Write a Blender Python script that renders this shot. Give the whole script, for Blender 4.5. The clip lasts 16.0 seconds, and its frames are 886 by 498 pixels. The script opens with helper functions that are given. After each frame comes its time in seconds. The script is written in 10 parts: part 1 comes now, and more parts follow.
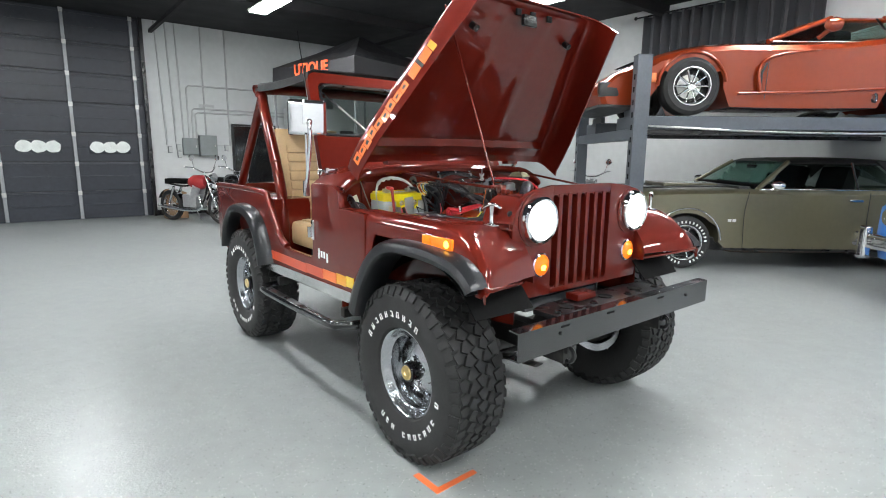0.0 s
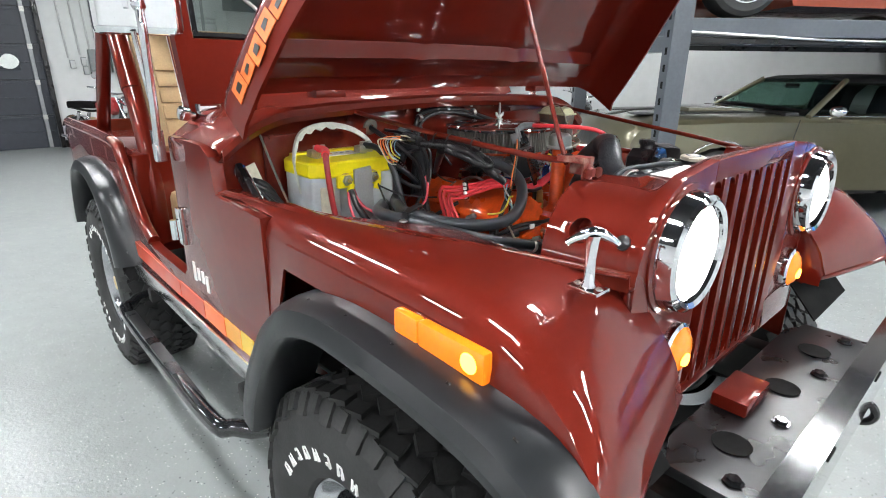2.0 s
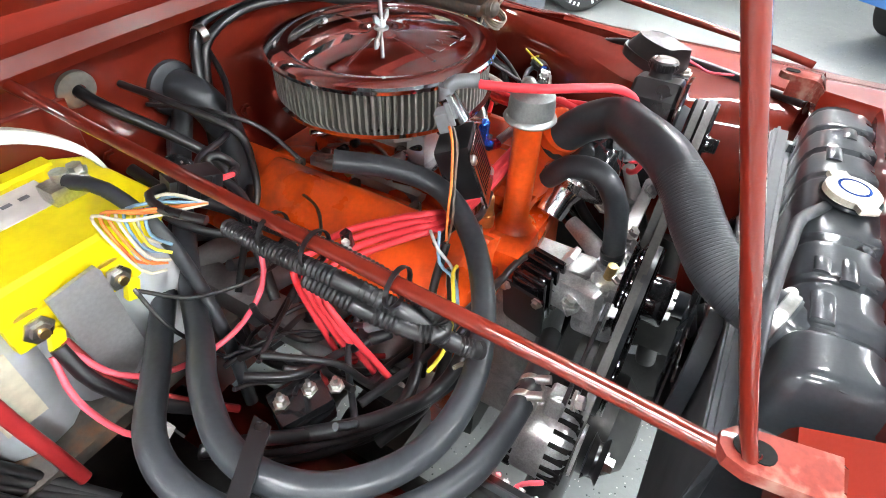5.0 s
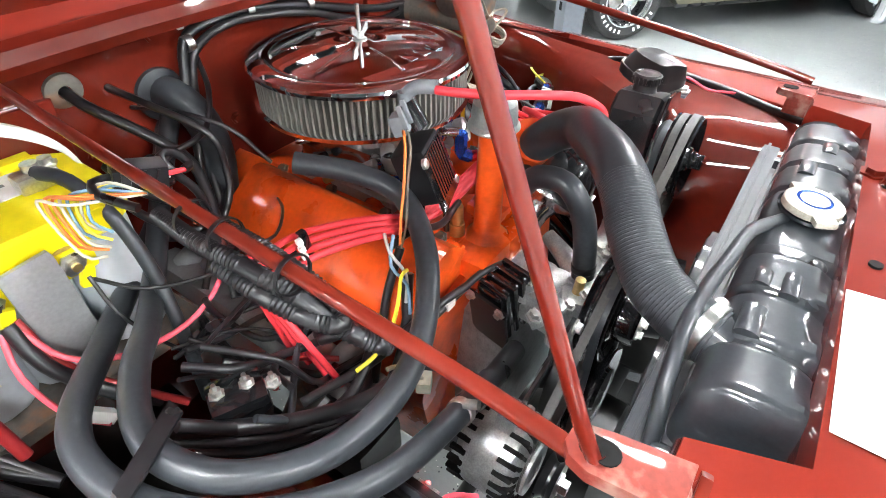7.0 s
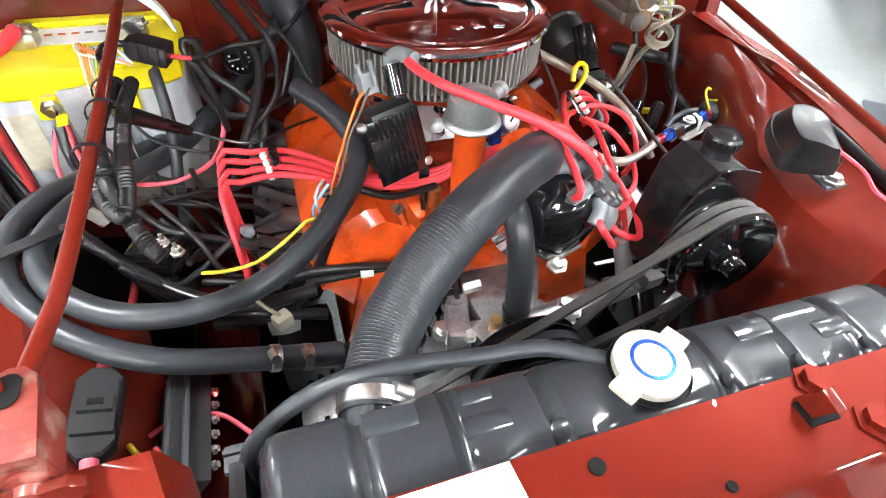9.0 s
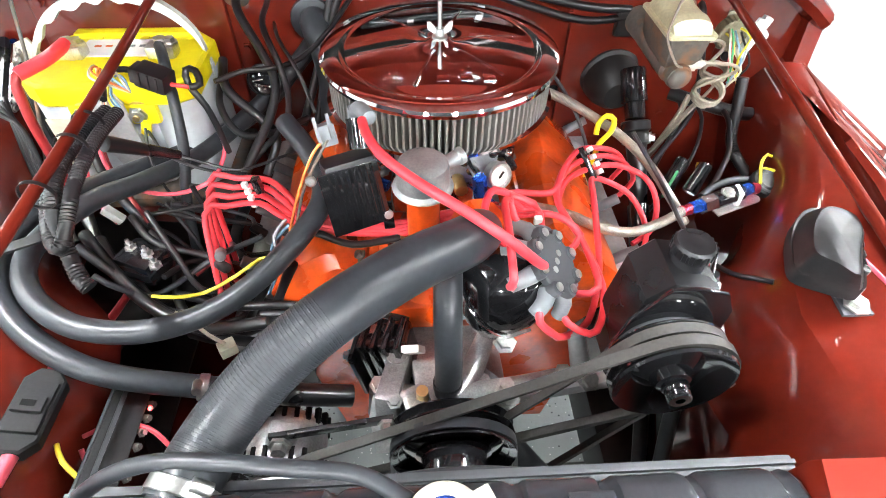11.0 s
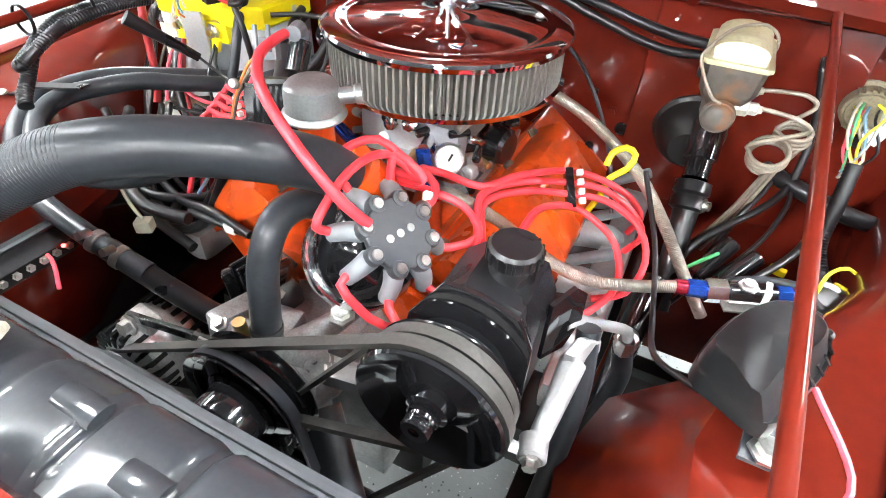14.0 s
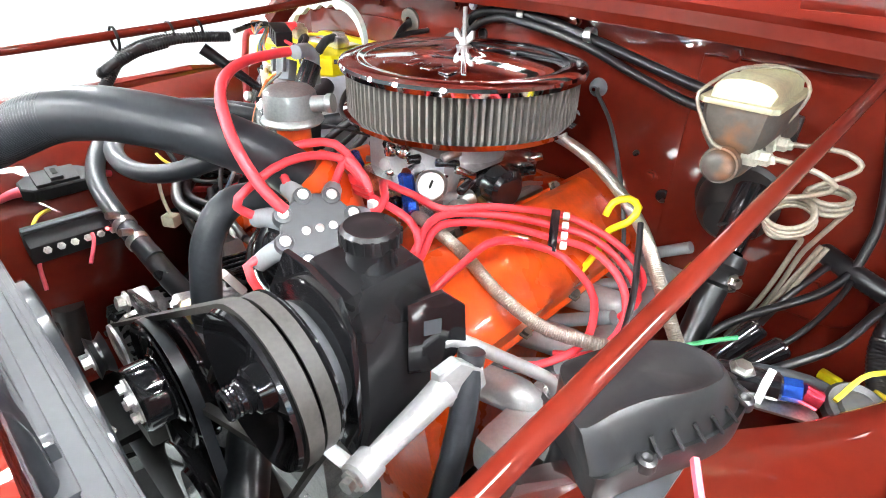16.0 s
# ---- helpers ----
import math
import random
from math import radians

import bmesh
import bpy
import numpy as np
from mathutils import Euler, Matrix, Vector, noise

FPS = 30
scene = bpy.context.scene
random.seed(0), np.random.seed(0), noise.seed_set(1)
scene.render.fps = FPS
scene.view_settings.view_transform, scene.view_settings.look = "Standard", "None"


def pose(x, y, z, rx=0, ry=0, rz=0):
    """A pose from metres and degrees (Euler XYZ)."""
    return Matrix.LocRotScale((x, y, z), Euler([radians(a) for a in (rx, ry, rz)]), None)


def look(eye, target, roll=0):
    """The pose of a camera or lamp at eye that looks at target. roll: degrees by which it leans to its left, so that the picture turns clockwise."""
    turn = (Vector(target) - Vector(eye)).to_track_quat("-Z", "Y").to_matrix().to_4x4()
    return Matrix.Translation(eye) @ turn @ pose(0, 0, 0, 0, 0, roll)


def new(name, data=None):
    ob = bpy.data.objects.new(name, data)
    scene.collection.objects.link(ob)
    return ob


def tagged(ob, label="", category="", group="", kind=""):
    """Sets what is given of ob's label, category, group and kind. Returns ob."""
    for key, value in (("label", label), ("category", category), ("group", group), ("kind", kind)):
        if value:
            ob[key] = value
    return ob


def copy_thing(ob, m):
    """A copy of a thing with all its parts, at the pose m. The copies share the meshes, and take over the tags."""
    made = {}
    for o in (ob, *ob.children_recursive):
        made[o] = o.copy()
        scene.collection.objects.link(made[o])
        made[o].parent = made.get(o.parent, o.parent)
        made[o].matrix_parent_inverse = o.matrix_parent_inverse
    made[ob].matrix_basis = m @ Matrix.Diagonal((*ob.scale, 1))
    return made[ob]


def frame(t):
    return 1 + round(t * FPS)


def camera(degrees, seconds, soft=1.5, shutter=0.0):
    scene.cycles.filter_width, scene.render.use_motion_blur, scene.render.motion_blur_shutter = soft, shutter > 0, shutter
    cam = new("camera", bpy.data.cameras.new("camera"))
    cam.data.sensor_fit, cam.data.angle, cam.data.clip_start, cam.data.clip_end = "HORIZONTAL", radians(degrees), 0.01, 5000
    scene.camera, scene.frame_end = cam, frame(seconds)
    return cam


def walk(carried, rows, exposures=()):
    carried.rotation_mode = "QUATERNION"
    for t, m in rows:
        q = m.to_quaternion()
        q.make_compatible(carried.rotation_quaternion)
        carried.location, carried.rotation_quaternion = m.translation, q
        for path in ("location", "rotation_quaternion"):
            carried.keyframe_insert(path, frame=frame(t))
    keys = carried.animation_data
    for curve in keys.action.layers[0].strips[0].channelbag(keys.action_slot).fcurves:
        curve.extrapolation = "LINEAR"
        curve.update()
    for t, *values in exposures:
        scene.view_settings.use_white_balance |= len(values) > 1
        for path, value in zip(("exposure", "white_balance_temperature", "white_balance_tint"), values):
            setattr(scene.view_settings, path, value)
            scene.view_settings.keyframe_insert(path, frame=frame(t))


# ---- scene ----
cam = camera(79.9, 16.0, soft=1.0)
PATH = [
    (0, (-2.037, -1.802, 1.374), (-0.811, -0.262, 1.019), 0.6),
    (0.5, (-1.812, -1.529, 1.389), (-0.594, 0.006, 0.988), 0.7),
    (1, (-1.624, -1.219, 1.389), (-0.382, 0.281, 0.935), 1.2),
    (1.5, (-1.412, -0.93, 1.371), (-0.123, 0.507, 0.848), 1.6),
    (2, (-1.206, -0.659, 1.389), (0.068, 0.741, 0.744), 0.6),
    (2.5, (-1.024, -0.388, 1.398), (0.283, 0.885, 0.579), 0.5),
    (3, (-0.826, -0.211, 1.414), (0.447, 0.964, 0.414), 1.8),
    (3.5, (-0.688, -0.087, 1.428), (0.556, 0.983, 0.285), 3.0),
    (4, (-0.626, 0.008, 1.471), (0.631, 0.928, 0.217), 2.5),
    (4.5, (-0.584, 0.015, 1.507), (0.702, 0.791, 0.187), 1.6),
    (4.7, (-0.586, 0.011, 1.516), (0.723, 0.731, 0.185), 2.2),
    (6.8, (-0.562, -0.052, 1.498), (0.757, 0.772, 0.241), 0.2),
    (7, (-0.538, -0.097, 1.496), (0.735, 0.796, 0.239), 0.3),
    (7.5, (-0.484, -0.18, 1.497), (0.627, 0.861, 0.2), 1.9),
    (8, (-0.405, -0.227, 1.485), (0.504, 0.938, 0.137), 2.7),
    (8.5, (-0.284, -0.301, 1.495), (0.408, 0.976, 0.12), 3.3),
    (9, (-0.189, -0.299, 1.521), (0.295, 1.037, 0.113), 3.6),
    (9.5, (-0.117, -0.275, 1.565), (0.254, 1.072, 0.134), 2.2),
    (9.7, (-0.088, -0.274, 1.571), (0.233, 1.093, 0.147), 1.8),
    (11.8, (0.034, -0.237, 1.579), (0.058, 1.12, 0.11), 0.3),
    (12, (0.037, -0.235, 1.571), (0.053, 1.132, 0.112), 0.1),
    (12.5, (0.097, -0.219, 1.557), (0.077, 1.158, 0.106), -0.2),
    (13, (0.232, -0.201, 1.531), (0.008, 1.192, 0.114), -0.1),
    (13.5, (0.317, -0.222, 1.492), (-0.156, 1.21, 0.178), 1.4),
    (14, (0.377, -0.197, 1.451), (-0.263, 1.184, 0.155), 3.1),
    (14.5, (0.43, -0.137, 1.406), (-0.379, 1.131, 0.088), 2.2),
    (15, (0.458, -0.117, 1.374), (-0.533, 1.084, 0.119), 1.6),
    (15.5, (0.514, -0.141, 1.378), (-0.61, 1.111, 0.296), 2.0),
    (16, (0.557, -0.098, 1.375), (-0.61, 1.16, 0.348), 1.7),
]
walk(cam, [(t, look(eye, target, roll)) for t, eye, target, roll in PATH],
     exposures=[(0, 0.33), (1.5, 0.45), (2.5, 0.78), (3.5, 1.38), (4.5, 1.7), (7.5, 1.8), (9.0, 1.78), (12.0, 2.15), (16.0, 2.1)])

# world, exposure and lamps
world = bpy.data.worlds.new("world")
scene.world = world
world.use_nodes = True
world.node_tree.nodes["Background"].inputs[0].default_value = (0.75, 0.8, 0.85, 1)
world.node_tree.nodes["Background"].inputs[1].default_value = 0.05
LAMP_POWER = 66.0
CEILING = 4.0


# materials
def nodes_of(m):
    m.use_nodes = True
    nt = m.node_tree
    return nt, nt.nodes["Principled BSDF"]


def material(name, color, rough=0.5, metal=0.0, coat=0.0, vary=0.12, scale=9.0, bump=0.0, bump_scale=60.0,
             spec=0.5, dirt=None, dirt_amount=0.0, emission=0.0, coat_rough=0.05):
    """A surface with colour variation at two scales, uneven gloss and a fine relief."""
    m = bpy.data.materials.new(name)
    nt, b = nodes_of(m)
    L = nt.links.new
    co = nt.nodes.new("ShaderNodeTexCoord")
    n1 = nt.nodes.new("ShaderNodeTexNoise")
    n1.inputs["Scale"].default_value, n1.inputs["Detail"].default_value = scale, 4
    n2 = nt.nodes.new("ShaderNodeTexNoise")
    n2.inputs["Scale"].default_value, n2.inputs["Detail"].default_value = scale * 11, 3
    L(co.outputs["Object"], n1.inputs["Vector"])
    L(co.outputs["Object"], n2.inputs["Vector"])
    add = nt.nodes.new("ShaderNodeMath")
    add.operation = "ADD"
    L(n1.outputs["Fac"], add.inputs[0])
    L(n2.outputs["Fac"], add.inputs[1])
    ramp = nt.nodes.new("ShaderNodeMapRange")
    ramp.inputs["From Min"].default_value, ramp.inputs["From Max"].default_value = 0.7, 1.3
    ramp.inputs["To Min"].default_value, ramp.inputs["To Max"].default_value = 1 - vary, 1 + vary
    L(add.outputs[0], ramp.inputs["Value"])
    mul = nt.nodes.new("ShaderNodeMix")
    mul.data_type, mul.blend_type = "RGBA", "MULTIPLY"
    mul.inputs[0].default_value = 1.0
    mul.inputs[6].default_value = (*color, 1)
    L(ramp.outputs[0], mul.inputs[7])
    out = mul.outputs[2]
    if dirt:
        n3 = nt.nodes.new("ShaderNodeTexNoise")
        n3.inputs["Scale"].default_value, n3.inputs["Detail"].default_value = scale * 2.3, 8
        L(co.outputs["Object"], n3.inputs["Vector"])
        r3 = nt.nodes.new("ShaderNodeMapRange")
        r3.inputs["From Min"].default_value, r3.inputs["From Max"].default_value = 0.5, 0.7
        r3.inputs["To Max"].default_value = dirt_amount
        L(n3.outputs["Fac"], r3.inputs["Value"])
        mix = nt.nodes.new("ShaderNodeMix")
        mix.data_type = "RGBA"
        mix.inputs[7].default_value = (*dirt, 1)
        L(r3.outputs[0], mix.inputs[0])
        L(out, mix.inputs[6])
        out = mix.outputs[2]
    L(out, b.inputs["Base Color"])
    rr = nt.nodes.new("ShaderNodeMapRange")
    rr.inputs["To Min"].default_value, rr.inputs["To Max"].default_value = max(0.02, rough * 0.75), min(1, rough * 1.3)
    L(n1.outputs["Fac"], rr.inputs["Value"])
    L(rr.outputs[0], b.inputs["Roughness"])
    b.inputs["Metallic"].default_value = metal
    b.inputs["Coat Weight"].default_value = coat
    b.inputs["Coat Roughness"].default_value = coat_rough
    b.inputs["Specular IOR Level"].default_value = spec
    if bump:
        nb = nt.nodes.new("ShaderNodeTexNoise")
        nb.inputs["Scale"].default_value, nb.inputs["Detail"].default_value = bump_scale, 5
        L(co.outputs["Object"], nb.inputs["Vector"])
        bp = nt.nodes.new("ShaderNodeBump")
        bp.inputs["Strength"].default_value, bp.inputs["Distance"].default_value = bump, 0.004
        L(nb.outputs["Fac"], bp.inputs["Height"])
        L(bp.outputs[0], b.inputs["Normal"])
    if emission:
        b.inputs["Emission Color"].default_value = (*color, 1)
        b.inputs["Emission Strength"].default_value = emission
    return m


def glass_material(name, tint=(0.9, 0.95, 0.93), rough=0.0, clear=0.85):
    m = bpy.data.materials.new(name)
    m.use_nodes = True
    nt = m.node_tree
    nt.nodes.clear()
    o = nt.nodes.new("ShaderNodeOutputMaterial")
    t = nt.nodes.new("ShaderNodeBsdfTransparent")
    t.inputs[0].default_value = (*[c * clear for c in tint], 1)
    g = nt.nodes.new("ShaderNodeBsdfGlossy")
    g.inputs["Roughness"].default_value = rough
    lw = nt.nodes.new("ShaderNodeLayerWeight")
    lw.inputs[0].default_value = 0.5
    pw = nt.nodes.new("ShaderNodeMath")
    pw.operation = "POWER"
    pw.inputs[1].default_value = 4.0
    nt.links.new(lw.outputs["Facing"], pw.inputs[0])
    f = nt.nodes.new("ShaderNodeMapRange")
    f.inputs["To Min"].default_value, f.inputs["To Max"].default_value = 0.05, 0.8
    nt.links.new(pw.outputs[0], f.inputs["Value"])
    x = nt.nodes.new("ShaderNodeMixShader")
    nt.links.new(f.outputs[0], x.inputs[0])
    nt.links.new(t.outputs[0], x.inputs[1])
    nt.links.new(g.outputs[0], x.inputs[2])
    nt.links.new(x.outputs[0], o.inputs[0])
    return m


def floor_material():
    m = material("grey_epoxy", (0.272, 0.290, 0.286), 0.25, coat=0.32, vary=0.07, scale=0.8, coat_rough=0.17, spec=0.25)
    nt = m.node_tree
    b = nt.nodes["Principled BSDF"]
    L = nt.links.new
    co = nt.nodes["Texture Coordinate"]
    src = b.inputs["Base Color"].links[0].from_socket
    for scale, limit, col in ((55, 0.07, (0.03, 0.03, 0.035)), (80, 0.075, (0.75, 0.75, 0.72)), (38, 0.05, (0.08, 0.09, 0.10))):
        v = nt.nodes.new("ShaderNodeTexVoronoi")
        v.inputs["Scale"].default_value = scale
        v.inputs["Randomness"].default_value = 1.0
        L(co.outputs["Object"], v.inputs["Vector"])
        near = nt.nodes.new("ShaderNodeMath")
        near.operation = "LESS_THAN"
        near.inputs[1].default_value = limit * 2.2
        L(v.outputs["Distance"], near.inputs[0])
        pick = nt.nodes.new("ShaderNodeSeparateColor")
        L(v.outputs["Color"], pick.inputs[0])
        few = nt.nodes.new("ShaderNodeMath")
        few.operation = "LESS_THAN"
        few.inputs[1].default_value = 0.34
        L(pick.outputs[0], few.inputs[0])
        both = nt.nodes.new("ShaderNodeMath")
        both.operation = "MULTIPLY"
        L(near.outputs[0], both.inputs[0])
        L(few.outputs[0], both.inputs[1])
        mix = nt.nodes.new("ShaderNodeMix")
        mix.data_type = "RGBA"
        mix.inputs[7].default_value = (*col, 1)
        L(both.outputs[0], mix.inputs[0])
        L(src, mix.inputs[6])
        src = mix.outputs[2]
    L(src, b.inputs["Base Color"])
    nb = nt.nodes.new("ShaderNodeTexNoise")
    nb.inputs["Scale"].default_value = 62
    nb.inputs["Detail"].default_value = 4
    L(co.outputs["Object"], nb.inputs["Vector"])
    bp = nt.nodes.new("ShaderNodeBump")
    bp.inputs["Strength"].default_value, bp.inputs["Distance"].default_value = 0.34, 0.005
    L(nb.outputs["Fac"], bp.inputs["Height"])
    L(bp.outputs[0], b.inputs["Normal"])
    L(bp.outputs[0], b.inputs["Coat Normal"])
    nt.links.remove(b.inputs["Roughness"].links[0])
    b.inputs["Roughness"].default_value = 0.36
    return m


M_PAINT = material("maroon_paint", (0.128, 0.0108, 0.0054), 0.42, metal=0.3, coat=1.0, vary=0.07, scale=3, coat_rough=0.022, spec=0.05)
M_PAINT.node_tree.nodes["Principled BSDF"].inputs["Coat IOR"].default_value = 1.52
# same car paint as M_PAINT, darkened for the shade in the bay, plus dirt
M_BAYSHADE = material("bay_shade_paint", (0.112, 0.0108, 0.0054), 0.32, metal=0.0, coat=0.9, vary=0.12, scale=5, coat_rough=0.03, spec=0.05, dirt=(0.09, 0.022, 0.014), dirt_amount=0.35)
M_WORNRED = material("worn_bracket_paint", (0.17, 0.026, 0.018), 0.5, coat=0.3, vary=0.2, scale=22, spec=0.2, dirt=(0.36, 0.25, 0.20), dirt_amount=0.55)
M_FLARE = material("satin_black_plastic", (0.010, 0.011, 0.0125), 0.3, bump=0.03, vary=0.15)
M_BLACK = material("gloss_black", (0.008, 0.008, 0.009), 0.12, coat=1.0, vary=0.2)
M_SATIN = material("satin_black", (0.009, 0.009, 0.010), 0.28, vary=0.25, bump=0.03)
M_RIM = material("dull_chrome", (0.50, 0.51, 0.53), 0.2, metal=1.0, vary=0.10, scale=14)
M_CHROME = material("chrome", (0.82, 0.82, 0.84), 0.06, metal=1.0, vary=0.04)
M_STEEL = material("zinc_steel", (0.55, 0.55, 0.53), 0.3, metal=1.0, vary=0.2, scale=30)
M_ALU = material("cast_aluminium", (0.43, 0.435, 0.44), 0.40, metal=0.55, vary=0.10, scale=20, bump=0.06, bump_scale=220, dirt=(0.30, 0.29, 0.27), dirt_amount=0.25)
M_CAST = material("weathered_casting", (0.44, 0.445, 0.445), 0.34, metal=0.7, vary=0.25, scale=38, bump=0.16, bump_scale=160, dirt=(0.10, 0.095, 0.085), dirt_amount=0.25)
M_POLISH = material("polished_aluminium", (0.72, 0.72, 0.72), 0.16, metal=1.0, vary=0.15, scale=25)
M_RUBBER = material("hose_rubber", (0.024, 0.027, 0.031), 0.34, vary=0.2, scale=15, bump=0.03, bump_scale=160, spec=0.38)
M_LOOM = material("loom_plastic", (0.008, 0.008, 0.009), 0.3, vary=0.2)
M_TYRE = material("tyre_rubber", (0.022, 0.022, 0.022), 0.72, vary=0.25, scale=14, bump=0.15, bump_scale=90)
M_LETTER = material("white_rubber", (0.72, 0.72, 0.70), 0.6, vary=0.08)
M_ORANGE = material("engine_orange", (0.70, 0.078, 0.007), 0.28, coat=0.7, vary=0.12, scale=12, bump=0.12, bump_scale=70, dirt=(0.26, 0.032, 0.010), dirt_amount=0.5)
M_WIRE = material("red_silicone", (0.78, 0.045, 0.06), 0.38, vary=0.08)
M_BATRED = material("red_cable", (0.30, 0.018, 0.02), 0.4, vary=0.1)
M_PINK = material("red_boot", (0.8, 0.10, 0.14), 0.4, vary=0.1)
M_YELLOW = material("yellow_plastic", (0.86, 0.72, 0.006), 0.38, vary=0.06)
M_YWIRE = material("yellow_wire", (0.8, 0.66, 0.05), 0.4, vary=0.08)
M_STRAP = material("pale_grey_plastic", (0.50, 0.52, 0.47), 0.5, vary=0.2)
M_CREAM = material("cream_plastic", (0.62, 0.58, 0.45), 0.5, vary=0.15)
M_OWIRE = material("orange_wire", (0.8, 0.2, 0.04), 0.4)
M_BWIRE = material("blue_wire", (0.2, 0.35, 0.5), 0.4)
M_GWIRE = material("green_wire", (0.08, 0.40, 0.16), 0.4)
M_BATGREY = material("battery_grey", (0.47, 0.50, 0.53), 0.45, vary=0.06, dirt=(0.3, 0.3, 0.28), dirt_amount=0.3)
M_WHITEPL = material("white_plastic", (0.75, 0.75, 0.72), 0.5, vary=0.06)
M_BOOT = material("grey_boot", (0.19, 0.205, 0.22), 0.45, vary=0.12)
M_CAPBLK = material("distributor_black", (0.045, 0.048, 0.054), 0.38, vary=0.15)
M_BLUE = material("anodised_blue", (0.03, 0.14, 0.75), 0.2, metal=0.8)
M_RED = material("anodised_red", (0.75, 0.05, 0.09), 0.2, metal=0.8)
M_GALV = material("galvanised_cap", (0.36, 0.385, 0.38), 0.34, metal=0.75, vary=0.15, scale=30, bump=0.03)
M_BRASS = material("brass", (0.62, 0.46, 0.20), 0.3, metal=1.0, vary=0.2)
M_RUST = material("rusty_iron", (0.115, 0.105, 0.09), 0.55, metal=0.2, vary=0.2, scale=14, bump=0.10, bump_scale=150, dirt=(0.27, 0.115, 0.045), dirt_amount=0.75)
M_ZINCGOLD = material("gold_zinc", (0.58, 0.56, 0.36), 0.38, metal=0.45, vary=0.15, scale=20)
M_BRAID = material("steel_braid", (0.46, 0.44, 0.38), 0.36, metal=0.85, vary=0.25, scale=60, bump=0.2, bump_scale=700)
M_WORNPL = material("aged_beige_plastic", (0.20, 0.17, 0.105), 0.5, vary=0.3, scale=30)
M_PRESSCAP = material("stained_cap_metal", (0.42, 0.40, 0.33), 0.4, vary=0.25, scale=40)
M_BELT = material("dusty_belt", (0.040, 0.0375, 0.034), 0.6, vary=0.3, scale=25, bump=0.05)
M_LINE = material("brake_line", (0.33, 0.29, 0.23), 0.42, metal=0.5, vary=0.25, scale=40)
M_TAN = material("tan_vinyl", (0.52, 0.36, 0.19), 0.42, vary=0.10, scale=18, bump=0.08)
M_CLOTH = material("black_canvas", (0.012, 0.012, 0.013), 0.85, vary=0.2, bump=0.2, bump_scale=300)
M_STICKER = material("white_label", (0.82, 0.80, 0.77), 0.4, vary=0.04)
M_DECALO = material("orange_decal", (0.80, 0.17, 0.03), 0.35, coat=0.6, vary=0.04)
M_DECALR = material("red_orange_decal", (0.62, 0.07, 0.02), 0.35, coat=0.6, vary=0.04)
M_DECALA = material("amber_decal", (0.80, 0.34, 0.02), 0.35, coat=0.6, vary=0.04)
M_DECALY = material("gold_decal", (0.78, 0.50, 0.03), 0.35, coat=0.6, vary=0.04)
M_DECALK = material("black_decal", (0.02, 0.02, 0.02), 0.35)
M_AMBER = material("amber_lens", (0.95, 0.20, 0.008), 0.15, coat=0.8, vary=0.1, emission=0.45)
M_AMBERLIT = material("amber_lens_lit", (1.0, 0.42, 0.04), 0.15, vary=0.1, emission=7.0)
M_HEADLAMP = material("headlamp_glass", (1.0, 0.97, 0.92), 0.1, vary=0.02, emission=7.0)
M_GLASS = glass_material("window_glass")
M_DARKGLASS = glass_material("tinted_glass", (0.80, 0.88, 0.85), clear=0.88)
M_FLOOR = floor_material()
M_WALL = material("white_wall_paint", (0.56, 0.575, 0.575), 0.6, vary=0.05, scale=0.7, bump=0.05)
M_CEIL = material("black_ceiling_paint", (0.012, 0.012, 0.014), 0.8, vary=0.3, scale=2)
M_DOOR = material("charcoal_door_paint", (0.022, 0.026, 0.036), 0.4, vary=0.2, scale=1.3)
M_STRUT = material("grey_steel_strut", (0.30, 0.31, 0.32), 0.4, metal=0.4)
M_CONDUIT = material("galvanised_conduit", (0.45, 0.46, 0.46), 0.45, metal=0.4)
M_BOXGREY = material("grey_enclosure", (0.20, 0.22, 0.22), 0.5, vary=0.1)
M_CARD = material("cardboard", (0.36, 0.22, 0.12), 0.85, vary=0.12)
M_OLIVE = material("olive_gold_paint", (0.165, 0.152, 0.098), 0.32, metal=0.5, coat=1.0, vary=0.04, scale=2, coat_rough=0.03)
M_VINYL = material("black_vinyl_roof", (0.016, 0.016, 0.017), 0.45, bump=0.2, bump_scale=200)
M_COPPER = material("copper_orange_paint", (0.27, 0.036, 0.007), 0.3, metal=0.55, coat=1.0, vary=0.05, scale=2, coat_rough=0.03)
M_SKYBLUE = material("bright_blue_paint", (0.03, 0.18, 0.55), 0.3, coat=1.0, vary=0.04)
M_LIFT = material("grey_lift_enamel", (0.075, 0.085, 0.10), 0.35, vary=0.1, scale=4)
M_CURTAIN = material("slate_curtain", (0.055, 0.058, 0.065), 0.85, vary=0.15, bump=0.15)
M_TENT = material("black_tent_cloth", (0.024, 0.024, 0.027), 0.6, vary=0.2)
M_TENTTEXT = material("orange_print", (0.85, 0.10, 0.03), 0.6)
M_TAPE = material("orange_tape", (0.72, 0.14, 0.035), 0.5, vary=0.1)
M_LAMP = material("lamp_diffuser", (0.955, 0.985, 1.0), 0.5, vary=0.02, emission=LAMP_POWER)
# emission paints a faint glow into the film, which is no lamp
M_FROSTGLOW = material("glowing_frosted_film", (0.55, 0.58, 0.56), 0.6, vary=0.2, scale=8, emission=0.25)
# near-black cabin trim, also painted in for the shade of holes and slots
M_TRIMSHADE = material("dark_trim_and_hole_shade", (0.008, 0.008, 0.008), 0.8, vary=0.2, spec=0.1)
